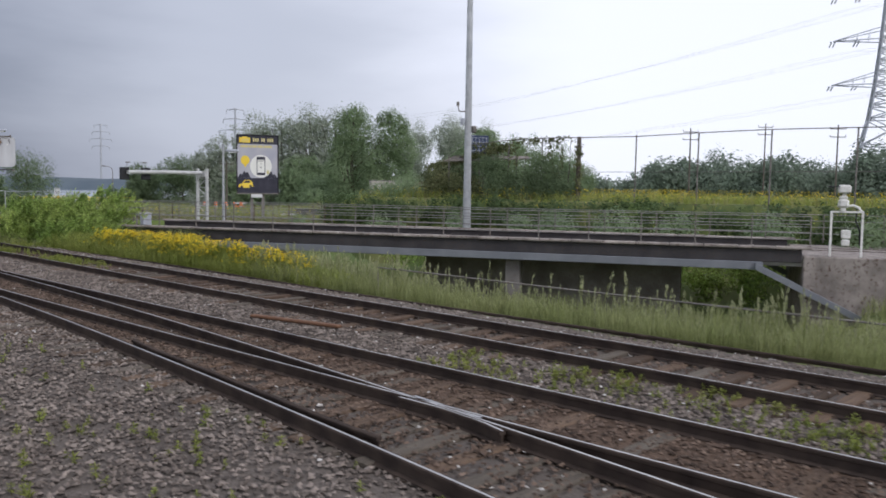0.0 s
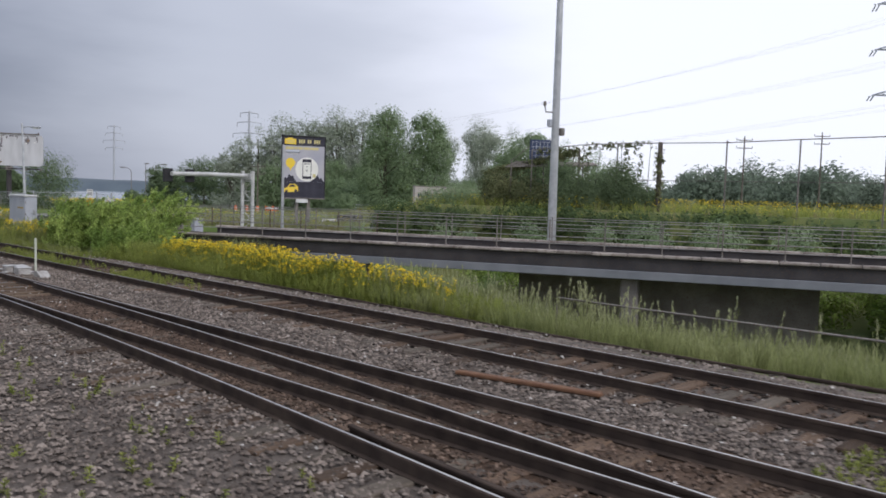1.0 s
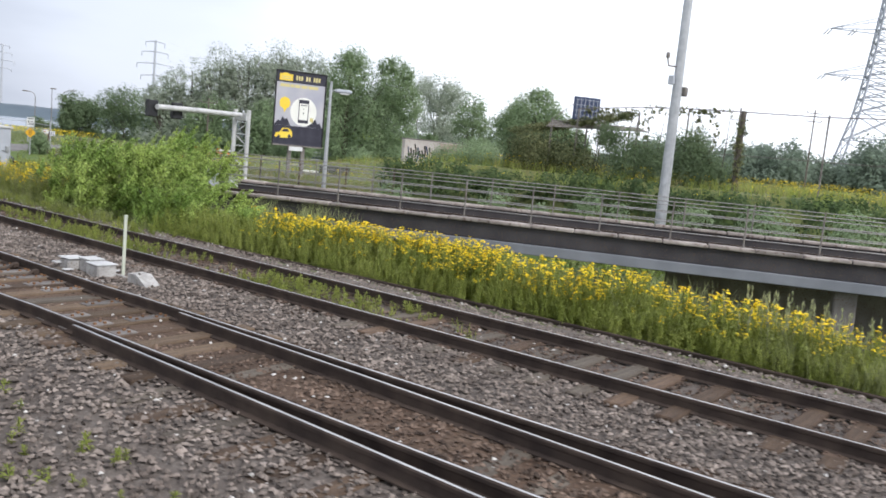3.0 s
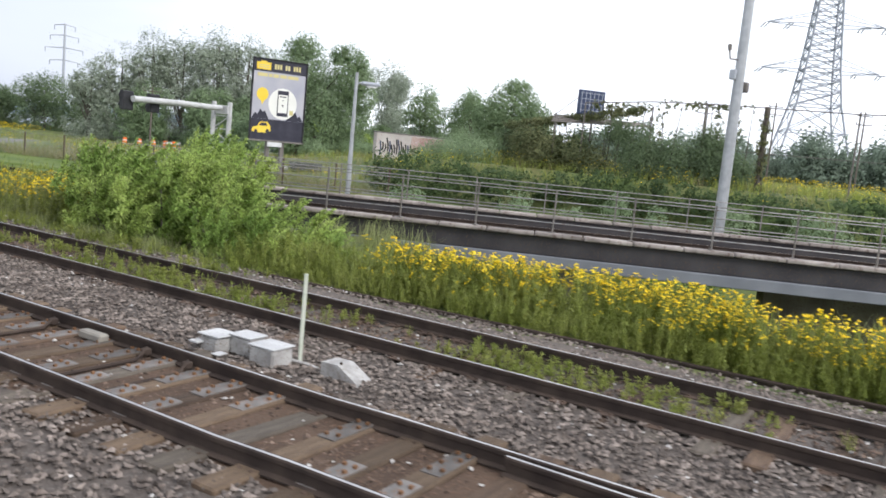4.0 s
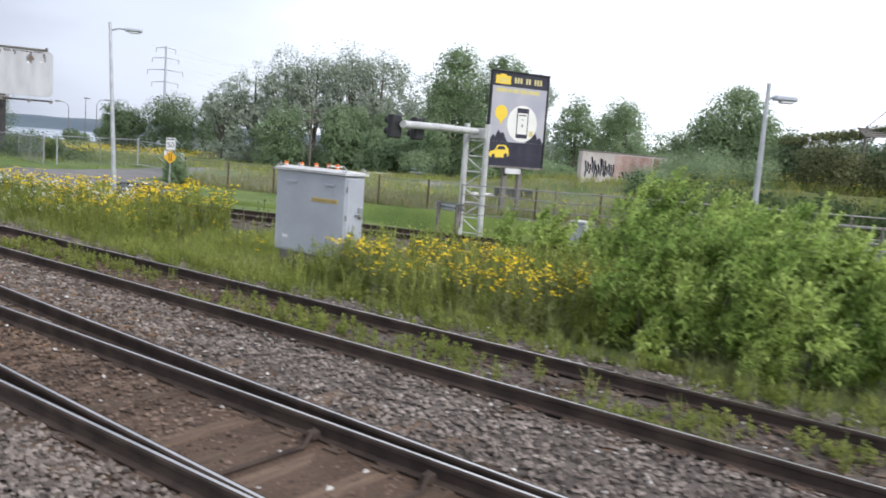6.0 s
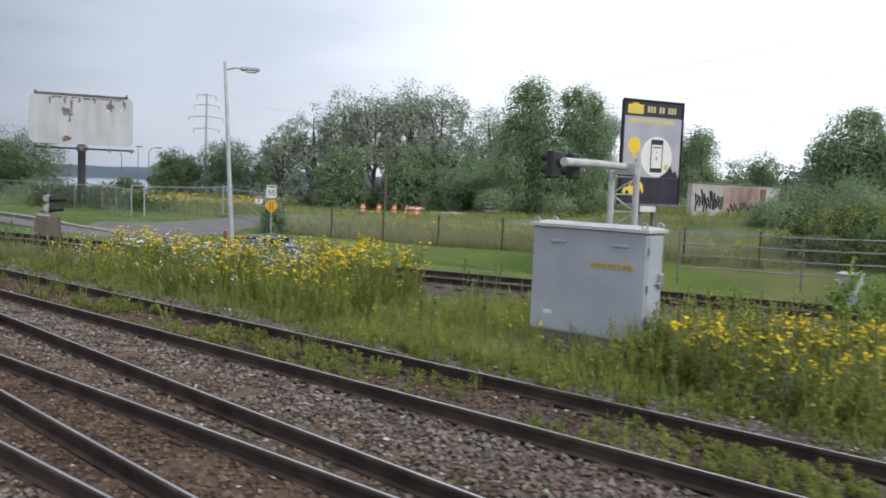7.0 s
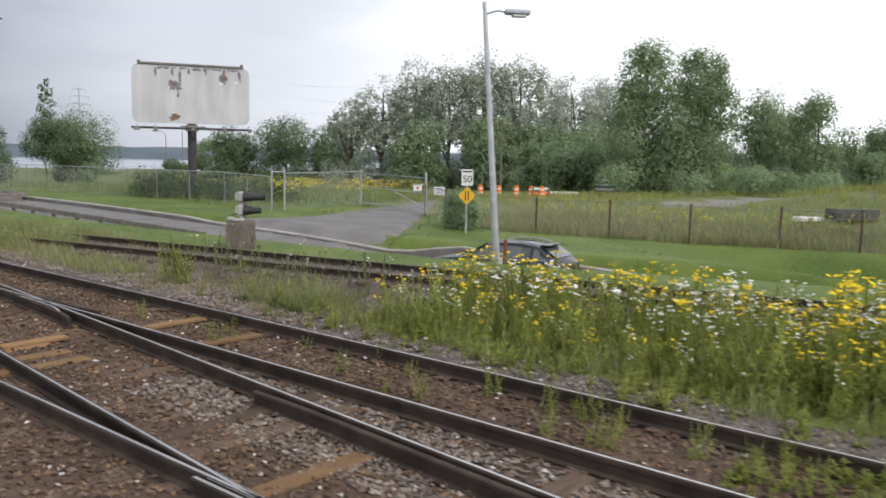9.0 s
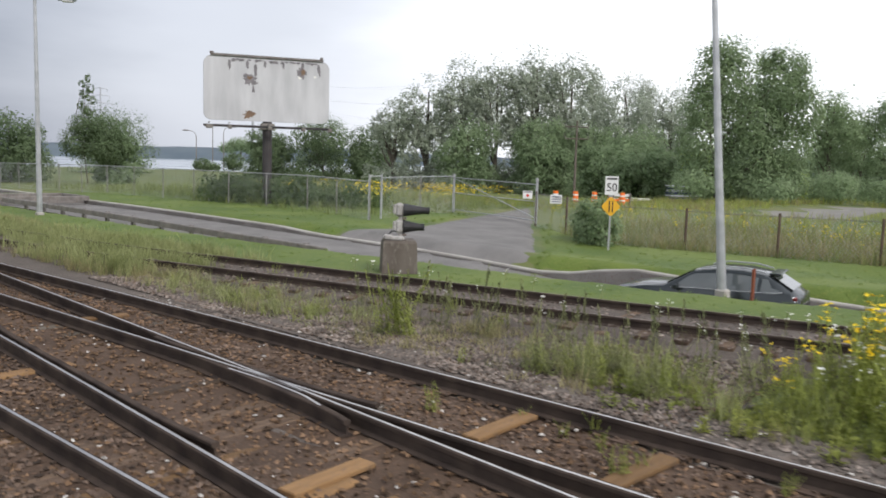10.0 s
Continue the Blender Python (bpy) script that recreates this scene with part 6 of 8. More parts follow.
T_LOW = [herb(rt, 0.17, 30, 0, 0, 0.085, droop=0.1) for _ in range(6)]


def tall_zone(x, y):
    """Beside the siding, but for the low growth round the cabinet."""
    edge_y = 55.6 + 0.55 * (x - 14.5) + 0.5 * np.sin(3 * x)
    return beside_siding(x, y) & ((y < 49.3) | (y > edge_y))


def off_road(x, y):
    """Clear of the road and the drive."""
    return (road_dist(x, y) > 2.45) & ~in_drive(x, y, 0.15)


def beside_siding(x, y):
    return (siding_off(x, y) > 1.7) & (x < np.interp(y, SIDING[::-1, 1], SIDING[::-1, 0]) - 0.9)


patch("goldenrod_bed", "dense bed of yellow flat-headed wildflowers along the ballast", "wildflowers", T_GOLD, [M_WEED, M_YELLOW], 2600, (14.4, 16.8, 19.0, 35.2), 101, 0.7, 1.1, clump=0.9, grade=lambda x, y: 0.55 + 0.48 * smooth(14.4, 15.4, x), edge=lambda x, y: (np.modf(np.abs(np.sin(x * 91.7 + y * 47.3)) * 437.5)[0] < 0.16 + 0.84 * smooth(14.5, 15.2, x)) & (y > 20 + 1.2 * np.sin(x * 9)) & (y < 34.3 + 0.8 * np.sin(x * 7)) & (x < 16.6 - 0.08 * np.abs(y - 30)))
patch("leafy_stems", "green leafy stems between the wildflowers", "wildflowers", T_GREEN, [M_WEED], 2500, (14.25, 16.3, 18, 38.0), 102, 0.6, 1.1, lean=0.2, grade=lambda x, y: 0.5 + 0.42 * smooth(14.2, 15.1, x))
patch("tall_grass", "tall pale green grass with feathery seed heads on the bank", "grass", T_TALL, [M_GRASSBLADE], 4200, (14.4, 19.5, -10, 22), 103, 0.45, 0.85, lean=0.15)
patch("seeding_grass", "pale feathery grass spikes on the bank", "grass", T_SPIKE, [M_GRASSBLADE, M_SEEDHEAD], 2300, (14.8, 19.2, -10, 23), 104, 0.6, 1.1, clump=0.5)
patch("bank_grass", "rough grass on the bank under the bridge", "grass", T_TALL, [M_GRASSBLADE], 4200, (18.5, 36, -8, 40), 105, 0.7, 1.1, edge=lambda x, y: bridge_sn(x, y)[1] < -0.3)
patch("weedy_grass", "rough weedy grass beside the far track", "grass", T_TUFT, [M_GRASSBLADE], 4600, (13.3, 22, 36, 110), 106, 0.4, 1.0, edge=lambda x, y: tall_zone(x, y) & ~((y > 68.5) & (y < 79.5) & (x < 17.0)), clump=0.25)
patch("leafy_weeds", "leafy green weeds beside the far track", "weeds", T_GREEN, [M_WEED], 5600, (13.4, 20, 45, 67.3), 107, 0.35, 1.0, edge=tall_zone, clump=0.35, grade=lambda x, y: 0.42 + 0.62 * smooth(13.5, 15.6, x))
patch("low_growth", "low bright green grass and weeds round the cabinet", "weeds", T_TUFT, [M_WEED], 1500, (13.3, 20, 48.5, 57), 137, 0.35, 0.95, edge=lambda x, y: beside_siding(x, y) & ~tall_zone(x, y), clump=0.5)
patch("low_growth", "low leafy weeds round the cabinet", "weeds", T_GREEN, [M_WEED], 900, (13.6, 20, 48.5, 57), 138, 0.3, 0.75, edge=lambda x, y: beside_siding(x, y) & ~tall_zone(x, y), clump=0.8)
patch("yellow_wildflowers", "a few yellow wildflowers in the low grass round the cabinet", "wildflowers", T_GOLD, [M_WEED, M_YELLOW], 26, (14.2, 17.2, 50.5, 56), 139, 0.4, 0.75)
patch("leafy_weeds", "tall feathery green weeds between the thicket and the cabinet", "weeds", T_GREEN, [M_WEED], 1500, (14.6, 19.6, 43.8, 50.6), 140, 0.8, 1.5, edge=beside_siding, clump=0.3, grade=lambda x, y: 0.55 + 0.5 * smooth(14.4, 16.4, x))
patch("brown_stems", "thin brown dry stems among the wildflowers", "weeds", T_SPIKE, [M_LEAFBROWN, M_LEAFBROWN], 160, (13.8, 19.5, 52, 75), 127, 0.6, 1.0, edge=beside_siding, clump=0.6)
patch("yellow_wildflowers", "loose yellow wildflowers near the cabinet", "wildflowers", T_GOLD, [M_GRASSBLADE, M_YELLOW], 620, (14.2, 17.5, 44.3, 51.9), 108, 0.65, 1.15, edge=tall_zone, clump=0.5)
patch("yellow_wildflowers", "yellow wildflowers in a rough meadow beside the track", "wildflowers", T_GOLDTALL, [M_WEED, M_YELLOW], 620, (14.5, 19.5, 53.5, 61.0), 109, 0.7, 1.3, edge=tall_zone, clump=0.4, grade=lambda x, y: 0.42 + 0.62 * smooth(13.5, 15.6, x))
patch("yellow_wildflowers", "sparse yellow wildflowers at the gravel edge", "wildflowers", T_GOLDTALL, [M_WEED, M_YELLOW], 210, (13.9, 17.5, 61.5, 67.4), 128, 0.7, 1.15, edge=beside_siding, clump=0.7, grade=lambda x, y: 0.42 + 0.62 * smooth(13.5, 15.6, x))
patch("white_wildflowers", "white umbel wildflowers in a rough meadow beside the track", "wildflowers", T_WHITE, [M_WEED, M_WHITEFLOWER], 420, (13.9, 18.6, 58.8, 66.8), 110, 0.5, 1.35, edge=tall_zone, clump=0.5, grade=lambda x, y: 0.42 + 0.62 * smooth(13.5, 15.6, x))
patch("white_wildflowers", "thick drift of white umbel wildflowers between the yellow ones", "wildflowers", T_WHITE, [M_WEED, M_WHITEFLOWER], 120, (14.6, 17.4, 59.4, 62.8), 150, 0.85, 1.3, edge=beside_siding, clump=0.5)
patch("white_wildflowers", "white umbel wildflowers by the siding", "wildflowers", T_WHITE, [M_GRASSBLADE, M_WHITEFLOWER], 60, (15.5, 18.6, 66, 77), 118, 0.5, 0.9, clump=0.5)
patch("dry_weeds", "dry brownish grass and weeds beside the track", "weeds", T_TUFT, [M_GRASSDRY], 2600, (12.9, 17.5, 66, 108), 111, 0.45, 1.0, clump=0.5, edge=lambda x, y: (siding_off(x, y) > 1.0) & ((y > 79.5) | (np.sin(3 * x) * np.sin(2.2 * y) > 0.6)))
patch("sparse_weeds", "sparse green weeds in the gravel", "weeds", T_BUSH, [M_WEED], 26, (13.0, 16.8, 70, 79), 112, 0.2, 0.6)
patch("gravel_weeds", "soft olive weeds in a loose clump on the gravel", "weeds", T_BUSH, [M_GRASSBLADE], 30, (13.5, 14.9, 68.2, 70.3), 144, 0.4, 0.8)
patch("gravel_weeds", "pale leafy weeds in a loose clump on the gravel", "weeds", T_GREEN, [M_WEED], 40, (13.5, 14.8, 68.2, 70.0), 145, 0.4, 0.75)
patch("brown_stems", "dry brown seed stems on the gravel", "weeds", T_SPIKE, [M_LEAFBROWN, M_LEAFBROWN], 90, (14.3, 16.6, 68.6, 74.5), 146, 0.35, 0.8, clump=0.5)
patch("dry_litter", "low dry brown grass over the gravel", "weeds", T_SHORT, [M_GRASSDRY], 420, (13.0, 16.6, 68.8, 80), 147, 0.5, 1.3, clump=0.6, edge=lambda x, y: siding_off(x, y) > 1.0)
patch("dry_litter", "low dry brown weeds over the gravel", "weeds", T_TUFT, [M_LEAFBROWN], 160, (13.0, 16.6, 69.5, 80), 148, 0.3, 0.7, clump=0.8, edge=lambda x, y: siding_off(x, y) > 1.0)
patch("tall_weed", "tall leafy weed standing alone in the gravel", "weeds", T_BUSH, [M_WEED], 3, (13.7, 13.95, 72.4, 72.9), 134, 1.1, 1.3)
patch("rough_grass", "soft olive grass growing into the gravel", "grass", T_TUFT, [M_GRASSBLADE], 1100, (13.0, 16.6, 73.5, 92), 135, 0.4, 1.0, clump=0.7, edge=lambda x, y: siding_off(x, y) > 1.1)
patch("siding_grass", "soft olive grass grown over the end of the siding", "grass", T_TUFT, [M_GRASSBLADE], 5200, (12.4, 18.4, 80.2, 104), 149, 0.55, 1.15, clump=0.2, dz=0.16, edge=lambda x, y: (siding_off(x, y) < 2.3) & (y > 80.5 + np.sin(4 * x)))
patch("meadow_bushes", "bushy weeds rising among the wildflowers", "weeds", T_BUSH, [M_WEED], 330, (13.9, 19.4, 45.5, 67.2), 136, 0.6, 1.3, edge=tall_zone, clump=0.4)
patch("track_weeds", "low green weeds growing between the rails", "weeds", T_LOW, [M_MOSSWEED], 3000, (0, 1.2, 26.3, 60), 113, 0.3, 1.15, clump=0.8, edge=lambda x, y: np.sin(1.7 * y + 2 * x) + np.sin(0.73 * y) > -0.75).location = (11.05, 0, 0.05)
patch("track_weeds", "low green weeds growing in the ballast", "weeds", T_LOW, [M_MOSSWEED], 1500, (9.0, 10.6, -6, 9), 114, 0.3, 1.0, clump=0.7, dz=0.02)
patch("track_weeds", "tufts of rough weeds between the rails of the far track", "weeds", T_BUSH, [M_WEED], 80, (0, 1.2, 25, 70), 131, 0.2, 0.5).location = (11.05, 0, 0.03)
patch("shoulder_weeds", "low weeds in the gravel beside the far track", "weeds", T_LOW, [M_MOSSWEED], 1500, (12.9, 14.3, 36, 69), 132, 0.5, 1.6, clump=0.8)
patch("track_weeds", "low green weeds on the near ballast", "weeds", T_LOW, [M_MOSSWEED], 700, (2.4, 5.4, 3, 40), 133, 0.4, 1.0, clump=0.35, dz=0.03)
patch("verge_grass", "short bright verge grass", "grass", T_SHORT, [M_LAWNBLADE], 8500, (18.5, 38, 56, 116), 115, 0.35, 0.8, edge=lambda x, y: (siding_off(x, y) > 1.3) & off_road(x, y), dz=0.02)
patch("fence_grass", "tall yellowish grass along the chain-link fence", "grass", T_FAR, [M_GRASSDRY], 4200, (34.2, 44, 56, 84), 116, 0.35, 0.95, edge=by_fence, clump=0.3)
patch("fence_grass", "tall green grass along the chain-link fence", "grass", T_FAR, [M_OLIVE], 3600, (33.8, 46, 56, 84), 117, 0.35, 0.85, edge=by_fence, clump=0.22)
patch("fence_weeds", "leafy yellow-green weeds along the chain-link fence", "weeds", T_GREEN, [M_OLIVE], 1300, (34, 45, 58, 84), 129, 0.5, 1.0, edge=by_fence, clump=0.3)
patch("fence_flowers", "yellow wildflowers along the chain-link fence", "wildflowers", T_GOLDTALL, [M_WEED, M_YELLOW], 260, (35, 47, 58, 86), 130, 0.7, 1.1, edge=by_fence, clump=0.4)
patch("yard_grass", "rough dry grass round the gravel yard", "grass", T_FAR, [M_GRASSDRY], 3400, (44, 92, 54, 104), 141, 0.45, 0.9, clump=0.12, edge=lambda x, y: off_road(x, y) & ~((x > 58) & (x < 84) & (y > 77) & (y < 87.5)))
patch("yard_grass", "rough green grass round the gravel yard", "grass", T_FAR, [M_WEED], 5200, (44, 92, 54, 104), 142, 0.45, 1.0, clump=0.1, edge=lambda x, y: off_road(x, y) & ~((x > 58) & (x < 84) & (y > 77) & (y < 87.5)))
leafy_mass("yard_shrubs", "low green shrubs at the far edge of the yard", "shrub", [(x, y, 0.9 + 0.3 * math.sin(x), 2.0, 2.0, 1.2) for x, y in ((84, 88), (87, 85), (90, 90), (93, 84), (80, 92), (96, 92), (88, 94), (76, 98), (100, 86))], 9000, 0.16, M_LEAF, 143, kind="stuff")
patch("field_grass", "tall green and yellow grass beyond the fence", "grass", T_FAR, [M_OLIVE], 3000, (30, 60, 93, 128), 119, 0.4, 0.95, edge=off_road)
fg = Geo()
rf = np.random.default_rng(55)
p = np.column_stack([rf.uniform(47.3, 70, 26000), rf.uniform(-40, 60, 26000), np.zeros(26000)])
p = p[np.array([noise.noise((a * 0.16, b * 0.16, 0)) for a, b, _ in p]) > rf.uniform(-0.6, 0.3, len(p))]
p[:, 2] = ground_z(p[:, 0], p[:, 1]) + rf.uniform(0.3, 0.95, len(p))
fg.tris(*cards(len(p), p, 0.058, rf, flat=1.0))
tagged(part("field_flowers", fg, M_YELLOW), "distant yellow wildflowers over the field", "wildflowers", kind="stuff")
patch("field_grass", "yellowish meadow grass over the field", "grass", T_FAR, [M_GRASSDRY], 2600, (47.5, 72, -40, 60), 121, 0.6, 1.05, clump=0.2)
patch("field_grass", "tall meadow grass over the field", "grass", T_FAR, [M_WEED], 6500, (47.5, 66, -40, 60), 120, 0.6, 1.0)
fg = Geo()
p = np.column_stack([rf.uniform(34.5, 48, 3600), rf.uniform(96, 110, 3600), np.zeros(3600)])
p = p[np.array([noise.noise((a * 0.3, b * 0.3, 0)) for a, b, _ in p]) > rf.uniform(-0.4, 0.3, len(p))]
p[:, 2] = ground_z(p[:, 0], p[:, 1]) + rf.uniform(0.7, 1.25, len(p))
fg.tris(*cards(len(p), p, 0.075, rf, flat=1.0))
tagged(part("field_flowers", fg, M_YELLOW), "yellow goldenrod behind the gate fence", "wildflowers", kind="stuff")
leafy_mass("fence_shrubs", "dark low shrubs behind the gate fence", "shrub", [(x, y, 0.45, 1.8, 1.8, 1.15) for x, y in ((31.9, 104.6), (32.7, 103.2), (33.2, 101.6), (34, 99.5), (32.3, 106), (35, 97.2), (34.6, 102))], 9000, 0.11, M_HEDGE, 121, kind="stuff")
leafy_mass("fence_corner_shrub", "green shrub against the chain-link fence corner", "shrub", [(33.2, 81.3, -0.1, 0.75, 0.75, 0.75), (32.9, 80.6, 0.1, 0.55, 0.55, 0.85), (33.6, 82.0, 0.15, 0.7, 0.7, 0.85), (33.0, 81.0, 0.8, 0.35, 0.35, 0.6), (33.5, 81.8, 0.7, 0.4, 0.4, 0.6)], 4200, 0.075, M_LEAF, 122)


# sumac thicket beside the track: many drooping feathered fronds
def sumac(blobs, n, seed, label, leaf, tall=0.86):
    rs = np.random.default_rng(seed)
    blobs = [(*b[:2], b[2] * tall, *b[3:5], b[5] * tall) for b in blobs]
    e = thing("sumac_bush", label, "bush")
    m = n // 8
    tufts, _ = crown_points(blobs, 18 * len(blobs), rs, 1, 0.66, 0.05)
    tufts = [(*p, r, r, r * 0.8) for p, r in zip(tufts, rs.uniform(0.28, 0.5, len(tufts)))]
    c, o_ = crown_points(tufts, m, rs, 2, 0.8, 0.08)
    c[:, 2] = np.maximum(c[:, 2], ground_z(c[:, 0], c[:, 1]) + 0.05)
    wind = np.array([0.32, -0.36, 0.0])
    axis = o_ * np.array([0.5, 0.5, 0.25]) + np.array([0, 0, 0.8]) + wind + rs.normal(size=(m, 3)) * 0.22
    axis /= np.linalg.norm(axis, axis=1, keepdims=True)
    ln = rs.uniform(0.3, 0.62, m)
    e1 = np.cross(axis, rs.normal(size=(m, 3)))
    e1 /= np.linalg.norm(e1, axis=1, keepdims=True)
    e2 = np.cross(axis, e1)
    K = 26
    t = np.tile((np.arange(K) + 0.6) / K, (m, 1)) ** 0.8
    a = np.arange(K)[None] * 2.4 + rs.uniform(0, 6.3, (m, 1)) + rs.normal(size=(m, K)) * 0.25
    root = c[:, None] + axis[:, None] * (ln[:, None] * t)[..., None] + (wind * 0.25)[None, None] * (ln[:, None] * t * t)[..., None]
    out_dir = e1[:, None] * np.cos(a)[..., None] + e2[:, None] * np.sin(a)[..., None]
    leaf_d = out_dir * (0.95 - 0.5 * t)[..., None] + axis[:, None] * (0.35 + 0.6 * t)[..., None] + (wind * 0.45)[None, None]
    leaf_d /= np.linalg.norm(leaf_d, axis=2, keepdims=True)
    ll = rs.uniform(0.12, 0.21, (m, K)) * (1.15 - 0.45 * t)
    side = np.cross(leaf_d, axis[:, None] + rs.normal(size=(m, K, 3)) * 0.35)
    side /= np.linalg.norm(side, axis=2, keepdims=True) + 1e-9
    half = (ll * 0.17)[..., None] * side
    mid_ = root + leaf_d * (ll * 0.5)[..., None] + np.array([0, 0, 0.015])
    end = root + leaf_d * ll[..., None] - np.array([0, 0, 1.0]) * (ll * 0.38)[..., None]
    vs = np.stack([root, mid_ + half, end, mid_ - half], 2).reshape(-1, 3)
    g = Geo()
    g.tris(vs, np.arange(len(vs)).reshape(-1, 4))
    part("foliage", g, leaf, e)
    for b in blobs:
        z0 = float(ground_z(b[0], b[1]))
        part("stem", Geo().tube([(b[0] + rs.normal() * 0.2, b[1] + rs.normal() * 0.2, z0 - 0.05), ((b[0]), b[1], (z0 + b[2]) / 2), (b[0] + rs.normal() * 0.2, b[1] + rs.normal() * 0.2, b[2] + b[5] * 0.5)], [0.03, 0.025, 0.012], 6), M_BARK, e)
    return e


sumac([(15.3, 43.3, 0.75, 0.9, 0.8, 0.95), (15.2, 42.2, 0.8, 1.2, 1.1, 1.05), (15.3, 40.8, 0.75, 1.2, 1.1, 1.0), (16.2, 43.0, 0.95, 1.1, 1.1, 1.0), (16.4, 41.2, 0.95, 1.1, 1.1, 0.95), (15.6, 39.6, 0.55, 1.0, 0.9, 0.8), (17.2, 42.4, 1.0, 0.9, 0.9, 0.9), (16.8, 40.1, 0.5, 0.8, 0.8, 0.7)], 12500, 201, "big bright green sumac thicket with feathery leaves", M_LEAFBRIGHT)
sumac([(15.9, 38.4, 0.35, 0.8, 0.7, 0.6), (16.8, 38.3, 0.25, 0.7, 0.7, 0.5), (15.2, 38.2, 0.1, 0.7, 0.7, 0.45), (16.0, 37.2, 0.05, 0.7, 0.6, 0.35)], 2800, 202, "low bright green sumac shoots at the end of the thicket", M_LEAFBRIGHT)
sumac([(20.5, 46.0, 1.1, 1.2, 1.2, 1.1), (19.5, 47.0, 0.7, 1.0, 1.0, 0.8), (21.4, 45.0, 1.2, 1.0, 1.0, 1.0), (20.0, 44.2, 0.8, 1.1, 1.1, 0.9), (19.0, 43.2, 0.8, 1.0, 1.0, 0.9)], 5200, 203, "green sumac shrub beside the bridge end", M_LEAFBRIGHT)


# ---- chain-link fence, gate and signs ----
def fence_run(name, label, pts, height, group, mesh=True, rail_on=True):
    e = thing(name, label, "fence", group=group)
    pts = [np.array(p, float) for p in pts]
    for a, b in zip(pts[:-1], pts[1:]):
        n = max(1, round(np.linalg.norm(b - a) / 3.0))
        for i in range(n + (b is pts[-1])):
            p = a + (b - a) * i / n
            z = float(ground_z(*p))
            part("post", Geo().tube([(*p, z - 0.1), (*p, z + height + 0.04)], 0.03 if rail_on else 0.05, 7), M_PIPERAIL if rail_on else M_BROWNPOST, e)
        za, zb = float(ground_z(*a)), float(ground_z(*b))
        if rail_on:
            part("top_rail", Geo().tube([(*a, za + height), (*b, zb + height)], 0.024, 6), M_STEEL, e)
        else:
            part("top_wire", Geo().tube([(*a, za + height - 0.06), (*((a + b) / 2), (za + zb) / 2 + height - 0.1), (*b, zb + height - 0.06)], 0.012, 5), M_DULLSTEEL, e)
        if mesh:
            g = Geo()
            ln = np.linalg.norm(b - a)
            d = (b - a) / ln
            for s in np.arange(-height, ln, 0.16):
                for sg in (1, -1):
                    s0, s1 = (max(0, s), min(ln, s + height))
                    if s1 <= s0:
                        continue
                    h0, h1 = s0 - s, s1 - s
                    if sg < 0:
                        h0, h1 = height - h0, height - h1
                    p0, p1 = a + d * s0, a + d * s1
                    zz0, zz1 = za + (zb - za) * s0 / ln, za + (zb - za) * s1 / ln
                    g.tube([(*p0, zz0 + h0), (*p1, zz1 + h1)], 0.0032, 3, caps=False)
            tagged(part("wire_mesh", g, M_STEEL, e), kind="stuff")
    return e


fence_run("yard_fence", "low rusty chain-link fence with weathered posts", [(36.9, 86.9), (34.0, 81.5), (36.12, 71.75), (37.41, 68.64), (38.47, 66.0), (40.6, 60.5), (43.5, 54.5)], 1.62, "fences", mesh=True, rail_on=False)
fence_run("gate_fence", "galvanised chain-link fence beside the drive", [(31.15, 91.43), (38.19, 93.27)], 1.95, "fences")
fence_run("road_fence", "long galvanised chain-link fence behind the verge", [(30.15, 91.1), (31.3, 97), (30.3, 106), (28.8, 117), (28, 132)], 1.8, "fences")
e = thing("walk_gate", "narrow chain-link gate frame with a top bar", "gate")
for p in ((30.15, 91.15), (31.15, 91.43)):
    z = float(ground_z(*p))
    part("post", Geo().tube([(*p, z), (*p, z + 2.1)], 0.05, 8), M_STEEL, e)
part("top_bar", Geo().tube([(30.15, 91.15, 1.75), (31.15, 91.43, 1.75)], 0.03, 6), M_STEEL, e)
e = thing("swing_gate", "closed galvanised swing gate with a diagonal brace", "gate")
a, b = np.array([38.19, 93.27]), np.array([36.92, 86.91])
z = float(ground_z(*a)) + 0.12
for p in (a, b):
    part("gate_post", Geo().tube([(*p, z - 0.2), (*p, z + 1.95)], 0.07, 8), M_STEEL, e)
for h in (0.05, 0.95, 1.75):
    part("gate_bar", Geo().tube([(*a, z + h), (*b, z + h - 0.1)], 0.026, 6), M_STEEL, e)
part("brace", Geo().tube([(*a, z + 1.72), (*((a + b) / 2), z + 0.9), (*b, z + 0.05)], 0.022, 6), M_STEEL, e)
g = Geo()
for s in np.arange(0.1, 6.4, 0.2):
    p = a + (b - a) * s / 6.49
    g.tube([(*p, z + 0.05), (*p, z + 1.7)], 0.004, 3, caps=False)
tagged(part("wire_mesh", g, M_STEEL, e), kind="stuff")


def face_box(g, c, ang, w, h, t=0.02, dy=0.0):
    """An upright board about c that faces across the direction ang."""
    n = np.array([math.sin(ang), -math.cos(ang)])
    return g.box((c[0] + n[0] * dy, c[1] + n[1] * dy, c[2]), (w, t, h), rz=ang, ch=0.004)


